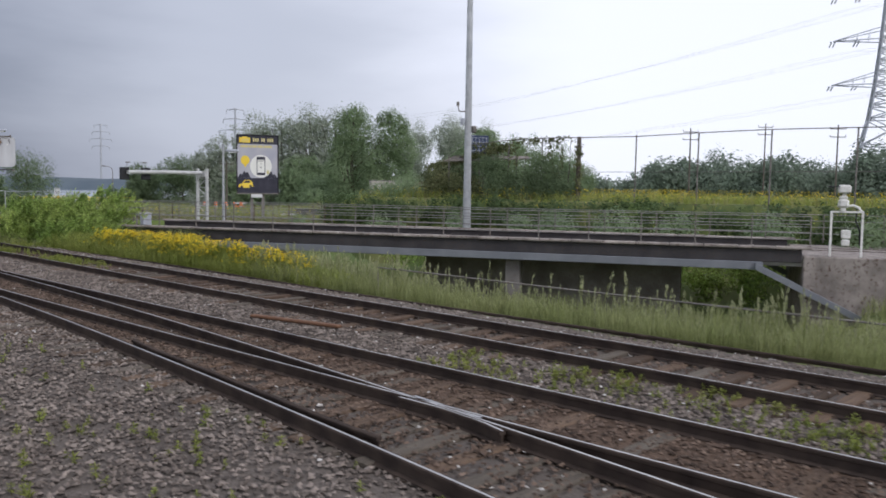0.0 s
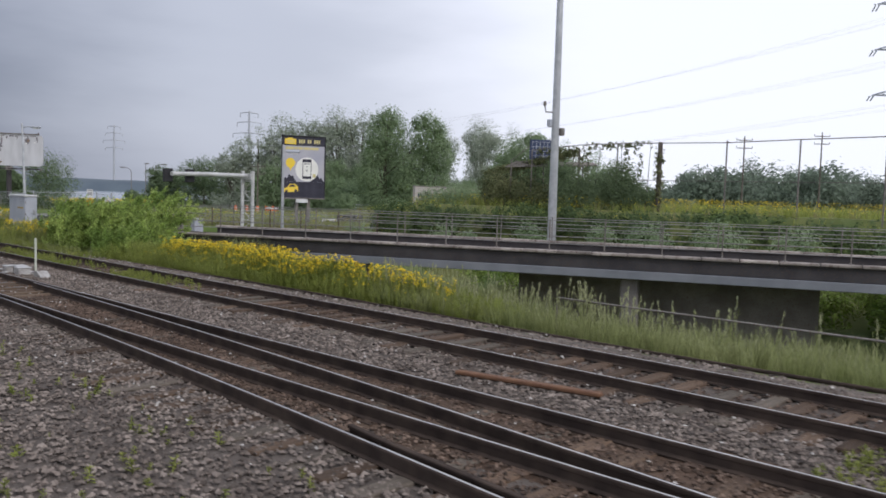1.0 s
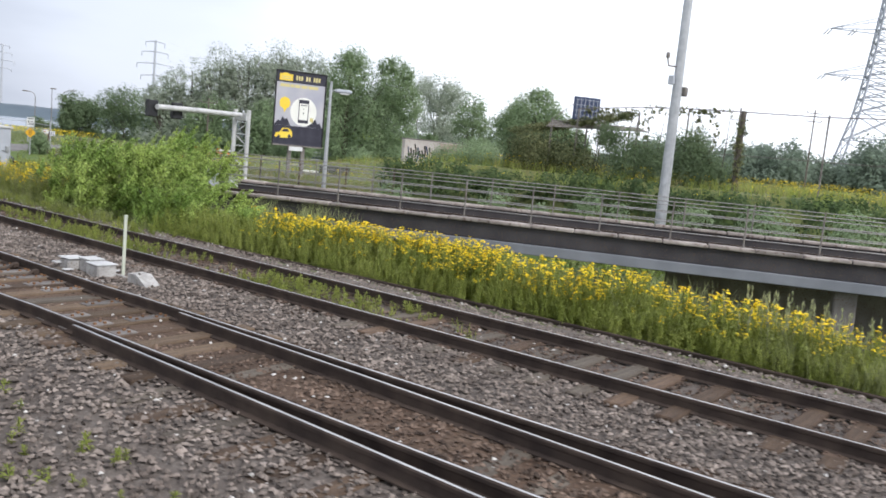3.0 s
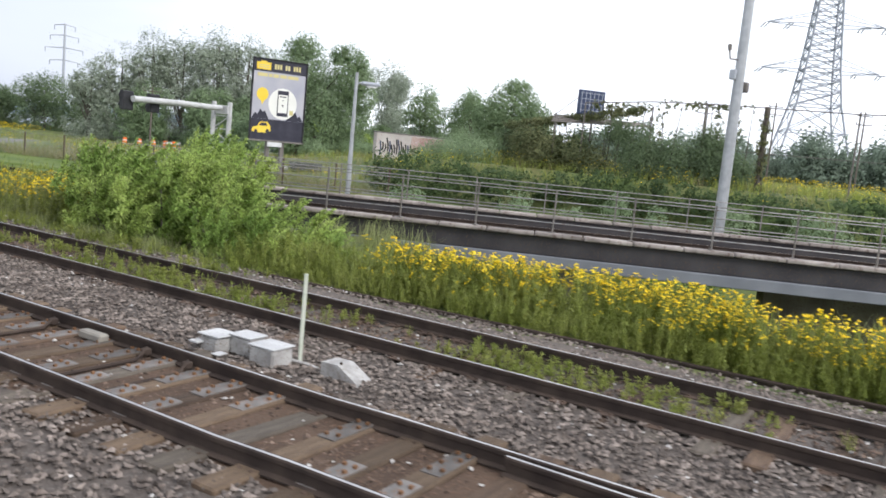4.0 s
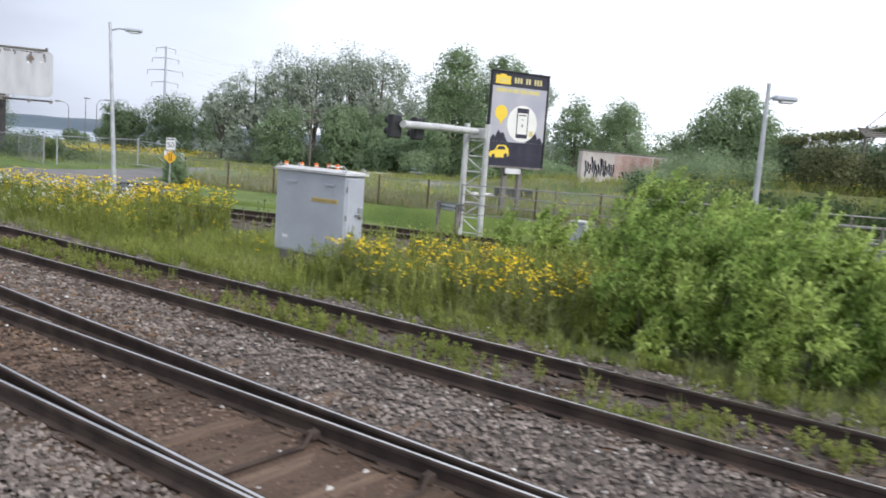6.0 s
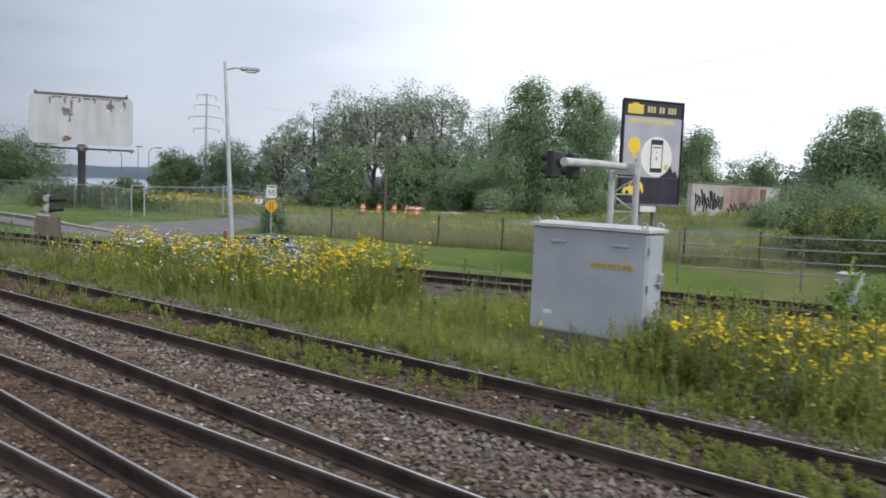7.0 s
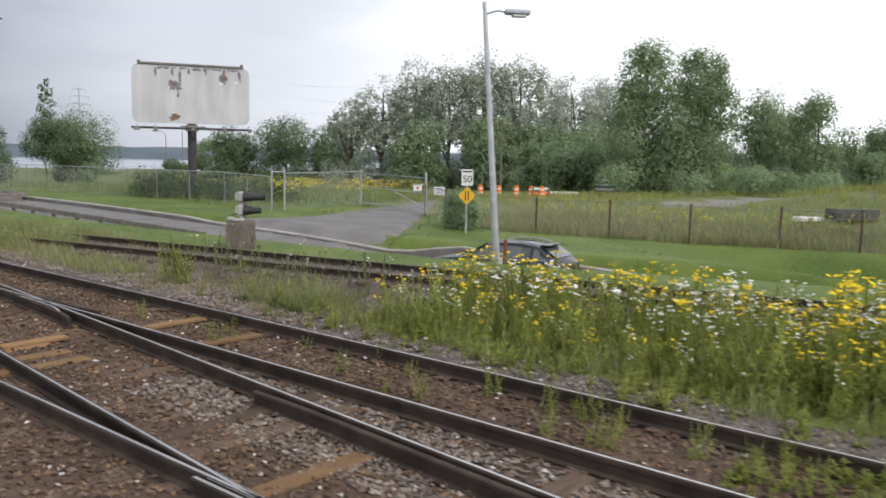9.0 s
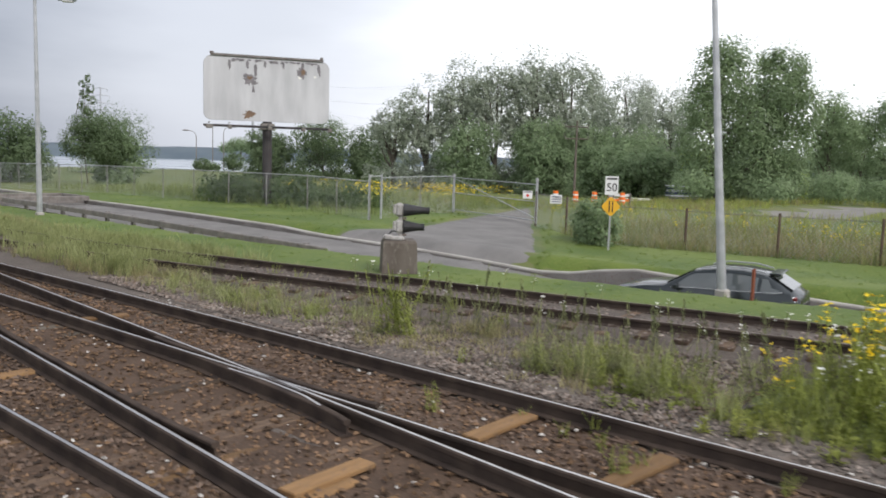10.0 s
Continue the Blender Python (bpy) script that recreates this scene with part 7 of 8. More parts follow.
SA = radians(-40)
sg = thing("notice_board", "small white notice board with a red disc on the gate", "sign", group="gate signs")
part("board", face_box(Geo(), (36.6, 87.2, 1.05), SA, 0.45, 0.36), M_SIGNWHITE, sg)
cx, cy = 36.6 + 0.018 * math.sin(SA), 87.2 - 0.018 * math.cos(SA)
part("red_disc", Geo().add([(cx + 0.07 * math.cos(t) * math.cos(SA), cy + 0.07 * math.cos(t) * math.sin(SA), 1.02 + 0.07 * math.sin(t)) for t in np.linspace(0, 2 * math.pi, 20)[:-1]], [tuple(range(19))]), mat("sign_red", (0.55, 0.06, 0.05), (0.6, 0.08, 0.06), bump=0), sg, "red prohibition disc")
part("print_bar", face_box(Geo(), (36.6, 87.2, 1.18), SA, 0.36, 0.04, 0.006, 0.014), M_BLACK, sg)
sg = thing("notice_board", "wide white notice board on the fence", "sign", group="gate signs")
part("board", face_box(Geo(), (36.2, 85.3, 0.95), SA, 0.55, 0.4), M_SIGNWHITE, sg)
for k in range(3):
    part("print_bar", face_box(Geo(), (36.2, 85.3, 1.06 - 0.11 * k), SA, 0.42, 0.035, 0.006, 0.014), M_BLUESIGN, sg)

sp = thing("speed_sign", "white speed sign above a yellow diamond warning sign on one post", "road sign", at=pose(31.78, 79.82, 0, 0, 0, -40))
part("post", Geo().box((0, 0.04, 0.55), (0.07, 0.05, 3.0), ch=0.006), M_STEEL, sp)
pl = part("speed_plate", Geo().box((0, 0, 1.82), (0.5, 0.012, 0.68), ch=0.003), M_SIGNWHITE, sp)
flat_text("number", "50", 0.42, pose(0, -0.012, 1.74, 90, 0, 0), pl, M_BLACK, "black number fifty")
part("print_bar", Geo().box((0, -0.01, 2.07), (0.4, 0.006, 0.06)), M_BLACK, pl)
dia = part("diamond_plate", Geo().add([(x * 0.36, y, 1.05 + zz_ * 0.36) for y in (-0.006, 0.006) for x, zz_ in ((0.12, -0.94), (0.94, -0.12), (0.94, 0.12), (0.12, 0.94), (-0.12, 0.94), (-0.94, 0.12), (-0.94, -0.12), (-0.12, -0.94))], [tuple(range(8)), tuple(range(15, 7, -1))] + [(i, 8 + i, 8 + (i + 1) % 8, (i + 1) % 8) for i in range(8)]), M_SIGNYELLOW, sp, "yellow diamond warning plate")
for x in (-0.06, 0.06):
    part("black_bar", Geo().box((x, -0.011, 1.05), (0.045, 0.006, 0.42)), M_BLACK, dia)

rp = thing("marker_stake", "short rust-red wooden marker stake in the verge", "stake", at=pose(22.45, 70.7, -0.35))
part("stake", Geo().box((0, 0, 0.42), (0.1, 0.05, 0.85), ch=0.01), mat("rust_red_paint", (0.15, 0.045, 0.025), (0.2, 0.06, 0.03)), rp)

# construction drums
L_ = np.array([-0.55, 0.83])
for k in (0.0, -0.9, -2.2, -3.7, -5.3):
    p = np.array([63.5, 97.8]) - L_ * k * 1.0
    z = float(ground_z(*p))
    e = thing("construction_drum", "orange construction drum with pale stripes", "construction drum", group="construction drums", at=pose(p[0], p[1], z))
    part("body", Geo().tube([(0, 0, 0.06), (0, 0, 0.3), (0, 0, 0.6), (0, 0, 1.05)], [0.27, 0.25, 0.23, 0.19], 14), M_ORANGE, e)
    for zz_ in (0.42, 0.78):
        part("stripe", Geo().tube([(0, 0, zz_ - 0.06), (0, 0, zz_ + 0.06)], [0.252 - 0.06 * zz_ + 0.02, 0.25 - 0.065 * zz_ + 0.018], 14, caps=False), M_SIGNWHITE, e)
    part("base", Geo().tube([(0, 0, 0), (0, 0, 0.07)], [0.36, 0.33], 14), M_BLACK, e)
e = thing("road_barricade", "low white and orange striped barricade between the drums", "barricade", at=pose(64.2, 97.2, float(ground_z(64.2, 97.2)), 0, 0, -40))
for k in range(2):
    part("board", Geo().box((-1.0, 0, 0.45 + 0.4 * k), (1.6, 0.04, 0.2), ch=0.005), M_SIGNWHITE if k else M_ORANGE, e)
for x in (-1.7, -0.3):
    part("leg", Geo().box((x, 0, 0.5), (0.06, 0.4, 1.0), ch=0.005), M_DULLSTEEL, e)
stack = thing("board_stack", "stack of grey-blue boards on bearers in the yard", "stack", at=pose(82.3, 101.7, float(ground_z(82.3, 101.7)), 0, 0, -38))
for k in range(6):
    part("board", Geo().box((0.12 * math.sin(5 * k), 0.1 * k, 0.35 + 0.24 * k), (3.2, 1.4, 0.12), ch=0.01), M_GREYPAINT if k % 2 else M_BLUESIGN, stack)
for x in (-1.1, 1.1):
    part("bearer", Geo().box((x, 0, 0.14), (0.15, 1.4, 0.28), ch=0.01), M_BARK, stack)
pipes = thing("pipe_pile", "low pile of white plastic pipes on the grass", "pipes", at=pose(76.5, 104.5, float(ground_z(76.5, 104.5)), 0, 0, -38))
for k in range(5):
    part("pipe", Geo().tube([(-2.2 + 0.3 * k, 0.25 * k, 0.14), (2.0 - 0.2 * k, 0.25 * k, 0.16)], 0.13, 8), M_SIGNWHITE, pipes)
slab = part("concrete_slab", Geo().box((0, 0, 0.14), (1.5, 0.9, 0.24), ch=0.04), M_WHITEPAINT)
slab.matrix_world = pose(53.0, 72.5, -0.52, 0, 0, -40)
tagged(slab, "pale concrete slab lying on the gravel yard", "slab")
crate = part("dark_crate", Geo().box((0, 0, 0.5), (2.6, 1.1, 0.62), ch=0.03).box((0, -0.56, 0.5), (2.5, 0.04, 0.05)).box((0, -0.56, 0.66), (2.5, 0.04, 0.05)), mat("old_tarred_boards", (0.06, 0.062, 0.052), (0.09, 0.09, 0.075), scale=2, fine=12, rough=0.9))
crate.matrix_world = pose(54.0, 70.5, -0.55, 0, 0, -40)
tagged(crate, "dark weathered crate at the yard edge", "crate")

# ---- dwarf signal on its block ----
ds = thing("dwarf_signal", "low railway signal with two black hoods on a concrete block", "railway signal", at=pose(19.15, 78.05, -0.25, 0, 0, -38.7))
part("block", Geo().tris([(x * k, y * k, z) for z, k in ((0.0, 1.0), (0.84, 0.93), (0.9, 0.86)) for x, y in ((-0.43, -0.39), (0.43, -0.39), (0.43, 0.39), (-0.43, 0.39))], [(i * 4 + j, i * 4 + (j + 1) % 4, i * 4 + 4 + (j + 1) % 4, i * 4 + 4 + j) for i in range(2) for j in range(4)] + [(8, 9, 10, 11), (3, 2, 1, 0)]), mat("brown_stained_block", (0.085, 0.07, 0.058), (0.135, 0.115, 0.098), scale=2, fine=12, c=(0.17, 0.15, 0.13), rough=0.9, stretch=(1, 1, 0.4)), ds, "brown-grey stained concrete block")
part("base_box", Geo().box((-0.12, -0.1, 0.94), (0.46, 0.3, 0.1), ch=0.03), M_DULLWHITE, ds)
part("cable_box", Geo().box((-0.28, -0.2, 0.97), (0.22, 0.14, 0.14), ch=0.04), M_DULLWHITE, ds)
part("conduit", Geo().tube([(-0.28, -0.2, 1.0), (-0.2, -0.16, 1.12), (-0.04, -0.05, 1.1)], 0.02, 6), M_BLACK, ds)
part("column", Geo().tube([(0.03, 0, 0.9), (0.03, 0, 1.75)], 0.055, 8), M_DULLWHITE, ds)
for z0, ln in ((1.62, 0.62), (1.22, 0.5)):
    h = part("signal_head", Geo().box((0.0, 0, z0), (0.2, 0.24, 0.32), ch=0.05).box((-0.12, 0, z0 + 0.02), (0.06, 0.18, 0.22), ch=0.02), M_DULLWHITE, ds, "grey-white signal housing")
    part("hood", Geo().tube([(0.09, 0, z0), (0.14, 0, z0), (0.1 + 0.55 * ln, 0, z0 - 0.005), (0.1 + 0.85 * ln, 0, z0 - 0.01), (0.1 + ln, 0, z0 - 0.012)], [0.165, 0.155, 0.105, 0.085, 0.095], 14), M_BLACK, h)
    part("bracket", Geo().box((0.1, 0, z0 - 0.2), (0.16, 0.08, 0.06), ch=0.015), M_DULLSTEEL, h)

# ---- switch machine by the near track ----
# dirty boxes also toned down as shaded sides, lids paler as if lit from above
sm = thing("switch_machine", "dirty white electric switch machine beside the track", "switch machine", at=pose(9.44, 32.05, -0.03) @ Matrix.Diagonal((0.77, 0.77, 0.64, 1)))
part("gear_box", Geo().box((-0.12, 0.55, 0.17), (0.42, 0.42, 0.34), ch=0.05), M_DULLWHITE, sm)
part("lid", Geo().box((-0.12, 0.55, 0.35), (0.46, 0.48, 0.03), ch=0.012), M_PALEGREY, sm)
part("coupling", Geo().tube([(0.0, 0.36, 0.2), (0.02, 0.28, 0.2)], 0.09, 10), M_DULLWHITE, sm)
part("junction_plate", Geo().box((0.32, -0.3, 0.14), (0.18, 0.5, 0.03), ch=0.008), M_PALEGREY, sm)
part("motor_box", Geo().box((0.1, 0.12, 0.19), (0.36, 0.44, 0.36), ch=0.03), M_DULLWHITE, sm)
part("lid", Geo().box((0.1, 0.12, 0.385), (0.4, 0.48, 0.035), ch=0.01), M_PALEGREY, sm)
cb = part("control_box", Geo().box((-0.02, -0.5, 0.18), (0.46, 0.5, 0.36), ch=0.03), M_DULLWHITE, sm)
part("lid", Geo().box((-0.02, -0.5, 0.37), (0.5, 0.54, 0.03), ch=0.01), M_PALEGREY, cb)
part("cover", Geo().box((-0.35, 0.75, 0.2), (0.22, 0.2, 0.04), ch=0.01), M_PALEGREY, sm)
part("cover", Geo().box((-0.42, 0.2, 0.1), (0.2, 0.16, 0.03), ch=0.01), M_PALEGREY, sm)
part("throw_rod", Geo().box((-0.75, 0.4, 0.04), (1.2, 0.07, 0.05), ch=0.01), M_RAIL, sm)
part("conduit", Geo().tube([(0.2, -0.72, 0.1), (0.3, -0.95, 0.06), (0.3, -1.2, 0.03)], 0.03, 8), M_DULLWHITE, sm)
part("mounting_tie", Geo().box((-0.2, 0.45, -0.05), (1.6, 0.24, 0.12), ch=0.02), M_TIE, sm)
part("mounting_tie", Geo().box((-0.2, -0.25, -0.05), (1.6, 0.24, 0.12), ch=0.02), M_TIE, sm)
ws = thing("cable_cover", "white sloping cable cover on the ballast", "cable cover", at=pose(9.62, 30.72, -0.03) @ Matrix.Scale(0.78, 4))
part("body", Geo().add([(x, y, z) for x in (-0.18, 0.18) for y, z in ((0.3, 0), (0.28, 0.24), (-0.02, 0.25), (-0.36, 0.06), (-0.4, 0))], [(0, 1, 2, 3, 4), (9, 8, 7, 6, 5), (0, 5, 6, 1), (1, 6, 7, 2), (2, 7, 8, 3), (3, 8, 9, 4), (4, 9, 5, 0)]), M_DULLWHITE, ws)
part("bolt", Geo().tube([(-0.1, -0.02, 0.25), (-0.1, -0.02, 0.28)], 0.02, 6), M_RAIL, ws)
mk = thing("marker_post", "thin pale fibreglass marker post in the ballast", "marker post", at=pose(9.72, 31.47, -0.05))
part("post", Geo().box((0, 0, 0.56), (0.06, 0.025, 1.12), ch=0.006), mat("pale_fibreglass", (0.42, 0.45, 0.36), (0.5, 0.52, 0.44)), mk)

# rods, slide plates, guard rails and frogs of the turnouts
sw = thing("switch_rods", "rusty steel switch rods across the near track", "switch rods", kind="structure")
for y in (31.9, 32.6, 34.4, 40.6, 41.9, 43.2):
    x0 = float(near_left(y))
    part("rod", Geo().tube([(x0 + 0.12, y, 0.05), (x0 + 0.3, y, 0.02), (x0 + 1.2, y, 0.02), (x0 + 1.34, y + 0.05, 0.09), (x0 + 1.42, y + 0.1, 0.1)], 0.022, 6), M_RAIL, sw)
    part("rod_clamp", Geo().box((x0 + 1.38, y + 0.07, 0.07), (0.1, 0.09, 0.08), ch=0.01), M_RAIL, sw)
M_PLATE = mat("worn_grey_plate", (0.13, 0.12, 0.11), (0.19, 0.175, 0.16), scale=5, fine=25, c=(0.17, 0.09, 0.05), rough=0.6, metal=0.3, obj=0.35)
M_BOLT = mat("rusty_bolt", (0.13, 0.07, 0.038), (0.19, 0.1, 0.05), scale=8, obj=0.3)
pg = Geo().box((0, 0, 0.012), (0.66, 0.2, 0.024), ch=0.004)
for bx, by_ in ((0.22, 0.055), (-0.22, -0.055), (0.08, -0.055), (-0.06, 0.055), (0.22, -0.055), (-0.25, 0.055)):
    pg.box((bx, by_, 0.035), (0.032, 0.032, 0.03), slot=1)
sp_ = pg.mesh("slide_plate", [M_PLATE, M_BOLT])
for y in np.arange(-13, 110, 0.56)[73:94]:
    for off in (0.12, GAUGE - 0.12):
        if rng.random() < 0.25:
            continue
        o = new("slide_plate", sp_)
        o.parent = sw
        o.matrix_local = pose(float(near_left(y)) + off + (0.18 if off < 0.5 else -0.18), y, 0.008)
ins = mat("pale_insulator_block", (0.2, 0.185, 0.16), (0.27, 0.25, 0.21))
for y in (36.1, 33.6):
    part("heater_box", Geo().box((float(near_left(y)) + GAUGE - 0.16, y, 0.07), (0.14, 0.42, 0.1), ch=0.02), ins, sw, "pale heater box against the rail")
M_FROG = mat("planed_frog_steel", (0.40, 0.40, 0.40), (0.52, 0.52, 0.52), rough=0.38, metal=1.0, stretch=(1, 0.3, 1), bump=0.05)
fr = thing("turnout_frogs", "bright worn steel frogs and guard rails of the turnouts", "turnout frog", kind="structure")


def frog(xa, xb, y0, y1):
    """The planed steel between two crossing rails."""
    ys2 = np.linspace(y0, y1, 14)
    g = Geo()
    v, f_ = [], []
    for i, y in enumerate(ys2):
        lo, hi = sorted((float(xa(y)), float(xb(y))))
        for x, z in ((lo - 0.034, 0.02), (lo - 0.034, 0.167), (hi + 0.034, 0.167), (hi + 0.034, 0.02)):
            v.append((x, y, z))
        if i:
            for j in range(3):
                a_ = (i - 1) * 4 + j
                f_.append((a_, a_ + 1, a_ + 5, a_ + 4))
    g.add(v, f_)
    part("frog", g, M_FROG, fr)


def xr2(y):
    return float(smooth_fn(cross_right, np.array([y]))[0]) + 0.03


def xl2(y):
    return xr2(y) - GAUGE - 0.14


def meet(fa, fb, y0, y1):
    yy = np.linspace(y0, y1, 400)
    return float(yy[int(np.argmin([abs(float(fa(y)) - float(fb(y))) for y in yy]))])


for fa, fb, y0, y1 in ((lambda y: near_curved(y) + GAUGE, near_left, 4, 12), (xl2, lambda y: float(near_left(y)) + GAUGE, 58, 66), (xr2, far_left, 68, 76)):
    ym = meet(fa, fb, y0, y1)
    frog(fa, fb, ym - 0.6, ym + 0.6)
    for fn, sg in ((fa, -1),):
        yy_ = np.linspace(ym - 1.1, ym + 0.7, 12)
        off_ = 0.085 + 0.07 * np.clip((ym - 0.7 - yy_) / 0.4, 0, 1)
        lo = [min(float(fa(y)), float(fb(y))) - o for y, o in zip(yy_, off_)] if sg < 0 else [max(float(fa(y)), float(fb(y))) + o for y, o in zip(yy_, off_)]
        part("wing_rail", Geo().sweep(RAIL_PROF, [(x, y, RAIL_TOP - 0.172) for x, y in zip(lo, yy_)], RAIL_SLOTS), [M_RAIL, M_RAILTOP], fr)


def guard(fn, y0, y1, flare=0.06):
    yy_ = np.linspace(y0, y1, 14)
    k = np.abs(np.linspace(-1, 1, 14)) ** 6 * flare
    o = part("guard_rail", Geo().sweep(RAIL_PROF, [(float(fn(y)) + q, y, RAIL_TOP - 0.175) for y, q in zip(yy_, k)], RAIL_SLOTS), [M_RAIL, M_RAIL], fr)
    return o


guard(lambda y: near_curved(y) + 0.13, 6.2, 13.0)
guard(lambda y: xr2(y) - 0.13, 58.5, 64.5, -0.06)
guard(lambda y: xl2(y) + 0.13, 69.9, 76.0)
guard(lambda y: far_left(y) + 0.14, 69.8, 74.0)
guard(lambda y: xr2(y) - 0.14, 69.6, 73.5, -0.08)

# small trackside things
pk = part("rusty_bar", Geo().box((0, 0, 0.03), (0.14, 2.3, 0.06), ch=0.015), mat("old_rusty_bar", (0.12, 0.06, 0.035), (0.17, 0.09, 0.05)))
pk.matrix_world = pose(9.86, 13.3, 0.02, 0, 0, 12)
tagged(pk, "rusty steel bar lying on the ballast", "steel bar")
hh_ = thing("handhole_cover", "pale grey concrete handhole cover with illegible letters", "cover", at=pose(6.1, 36.95, -0.02, 2, 0, 20))
part("lid", Geo().box((0, 0, 0.05), (0.62, 0.5, 0.12), ch=0.02), M_DULLWHITE, hh_)
for k in (-0.06, 0.06):
    part("print_bar", Geo().box((k, 0, 0.114), (0.08, 0.12, 0.006)), M_DULLSTEEL, hh_)
yp = part("yellow_pipe", Geo().tube([(-0.5, 0, 0.08), (0.45, 0, 0.08), (0.47, 0, 0.08)], [0.075, 0.075, 0.085], 12), mat("ochre_pipe", (0.22, 0.13, 0.03), (0.28, 0.17, 0.045), rough=0.35, metal=0.4))
yp.matrix_world = pose(5.95, 33.2, 0.0, 0, 0, 3)
tagged(yp, "short ochre yellow pipe lying by the track", "pipe")
for x, y, w in ((9.05 + 0.35, 68.9, 0.9), (11.45, 68.75, 1.0), (11.4, 67.2, 0.95), (10.9, 76.2, 0.9)):
    bd = part("loose_board", Geo().box((0, 0, 0.0), (w, 0.2, 0.05), ch=0.01), M_TIE_NEW)
    bd.matrix_world = pose(x, y, 0.03, 0, 0, rng.normal(0, 3))
    tagged(bd, "orange-brown wooden board between the rails", "board", group="loose boards")

# end of a steel crash barrier beside the sunken road
cbx = thing("crash_barrier", "pale galvanised crash barrier end on a post", "crash barrier", at=pose(28.1, 56.7, 0, 0, 0, 73))
part("beam", Geo().sweep([(-0.03, 0.44), (0.03, 0.5), (-0.03, 0.57), (0.03, 0.64), (-0.03, 0.72), (-0.05, 0.72), (0.01, 0.64), (-0.05, 0.57), (0.01, 0.5), (-0.05, 0.44)], [(-0.9, 0, 0), (0, 0.02, 0), (0.9, 0, 0)]), M_STEEL, cbx)
for x in (-0.6, 0.6):
    part("post", Geo().box((x, 0.08, -0.5), (0.12, 0.12, 2.4), ch=0.01), M_DULLSTEEL, cbx)

# broken concrete in the weeds
rb = thing("concrete_rubble", "broken brown-grey concrete lumps lying in the weeds", "rubble", at=pose(15.25, 47.9, -0.2, 0, 0, 25))
rr = random.Random(8)
for cx, cy, sx, sy, sz in ((0, 0, 0.6, 0.42, 0.3), (0.1, -0.62, 0.5, 0.4, 0.24), (-0.35, 0.45, 0.34, 0.28, 0.2)):
    g = Geo().box((0, 0, sz / 2 + 0.08), (sx, sy, sz), rz=rr.uniform(0, 1), ch=0.06)
    lump = part("lump", g, M_CONCDARK, rb)
    lump.matrix_local = pose(cx, cy, 0, rr.uniform(-8, 8), rr.uniform(-8, 8), 0)


# ---- parked car in the sunken road ----
M_CARPAINT = mat("dark_grey_car_paint", (0.035, 0.042, 0.045), (0.045, 0.052, 0.056), scale=1, fine=8, rough=0.18, metal=0.5, bump=0, spec=0.5)
M_GLASS = mat("dark_car_glass", (0.05, 0.06, 0.062), (0.075, 0.085, 0.085), scale=1, fine=8, rough=0.04, bump=0, spec=1.0)
M_TYRE = mat("tyre_rubber", (0.02, 0.02, 0.02), (0.03, 0.03, 0.03), rough=0.85)
M_TAIL = mat("red_tail_lamp", (0.12, 0.015, 0.015), (0.16, 0.02, 0.02), rough=0.2, bump=0)
i_ = int(np.argmin(abs(ROAD[:, 1] - 72.6)))
car = thing("parked_car", "dark grey five-door crossover car on the sunken road", "car", at=pose(25.28, 72.9, float(ROAD[i_, 2]) + 0.0, 0, 0, 101))
ST = [(2.26, 0.36, 0.66, 0.66, 0.74, 0.9), (2.16, 0.26, 0.82, 0.82, 0.88, 0.92), (1.5, 0.22, 0.95, 0.88, 1.01, 0.92), (0.98, 0.22, 0.98, 0.90, 1.05, 0.9), (0.25, 0.22, 1.0, 0.91, 1.46, 0.76), (-0.3, 0.22, 1.02, 0.91, 1.54, 0.76), (-0.9, 0.22, 1.03, 0.91, 1.55, 0.76), (-1.5, 0.22, 1.06, 0.90, 1.47, 0.76), (-2.0, 0.26, 1.08, 0.86, 1.18, 0.82), (-2.22, 0.36, 1.0, 0.80, 1.04, 0.86), (-2.27, 0.42, 0.8, 0.74, 0.84, 0.9)]
cv, ring = [], []
for x, sill, belt, w, roof, k in ST:
    half = [(0, sill), (0.86 * w, sill), (w, sill + 0.18), (1.0 * w, (sill + belt) / 2 + 0.1), (0.97 * w, belt), (k * w, roof - 0.06), (0.8 * k * w, roof - 0.005), (0, roof)]
    pts = half + [(-a, b) for a, b in half[-2:0:-1]]
    ring.append(len(pts))
    cv += [(x, a, b) for a, b in pts]
nr = ring[0]
cf = [(i * nr + j, i * nr + (j + 1) % nr, (i + 1) * nr + (j + 1) % nr, (i + 1) * nr + j) for i in range(len(ST) - 1) for j in range(nr)]
cf += [tuple(range(nr))[::-1], tuple((len(ST) - 1) * nr + j for j in range(nr))]
part("body", Geo().add(cv, cf), M_CARPAINT, car, smooth=True)


def side_pt(x, t, sg, out_=0.012):
    s = np.array([(a[0], a[2], a[3], a[4], a[5]) for a in ST[::-1]])
    belt, w, roof, k = (np.interp(x, s[:, 0], s[:, j]) for j in range(1, 5))
    y0, z0, y1, z1 = 0.97 * w, belt, k * w, roof - 0.06
    return (x, sg * (y0 + (y1 - y0) * t + out_), z0 + (z1 - z0) * t + 0.004)


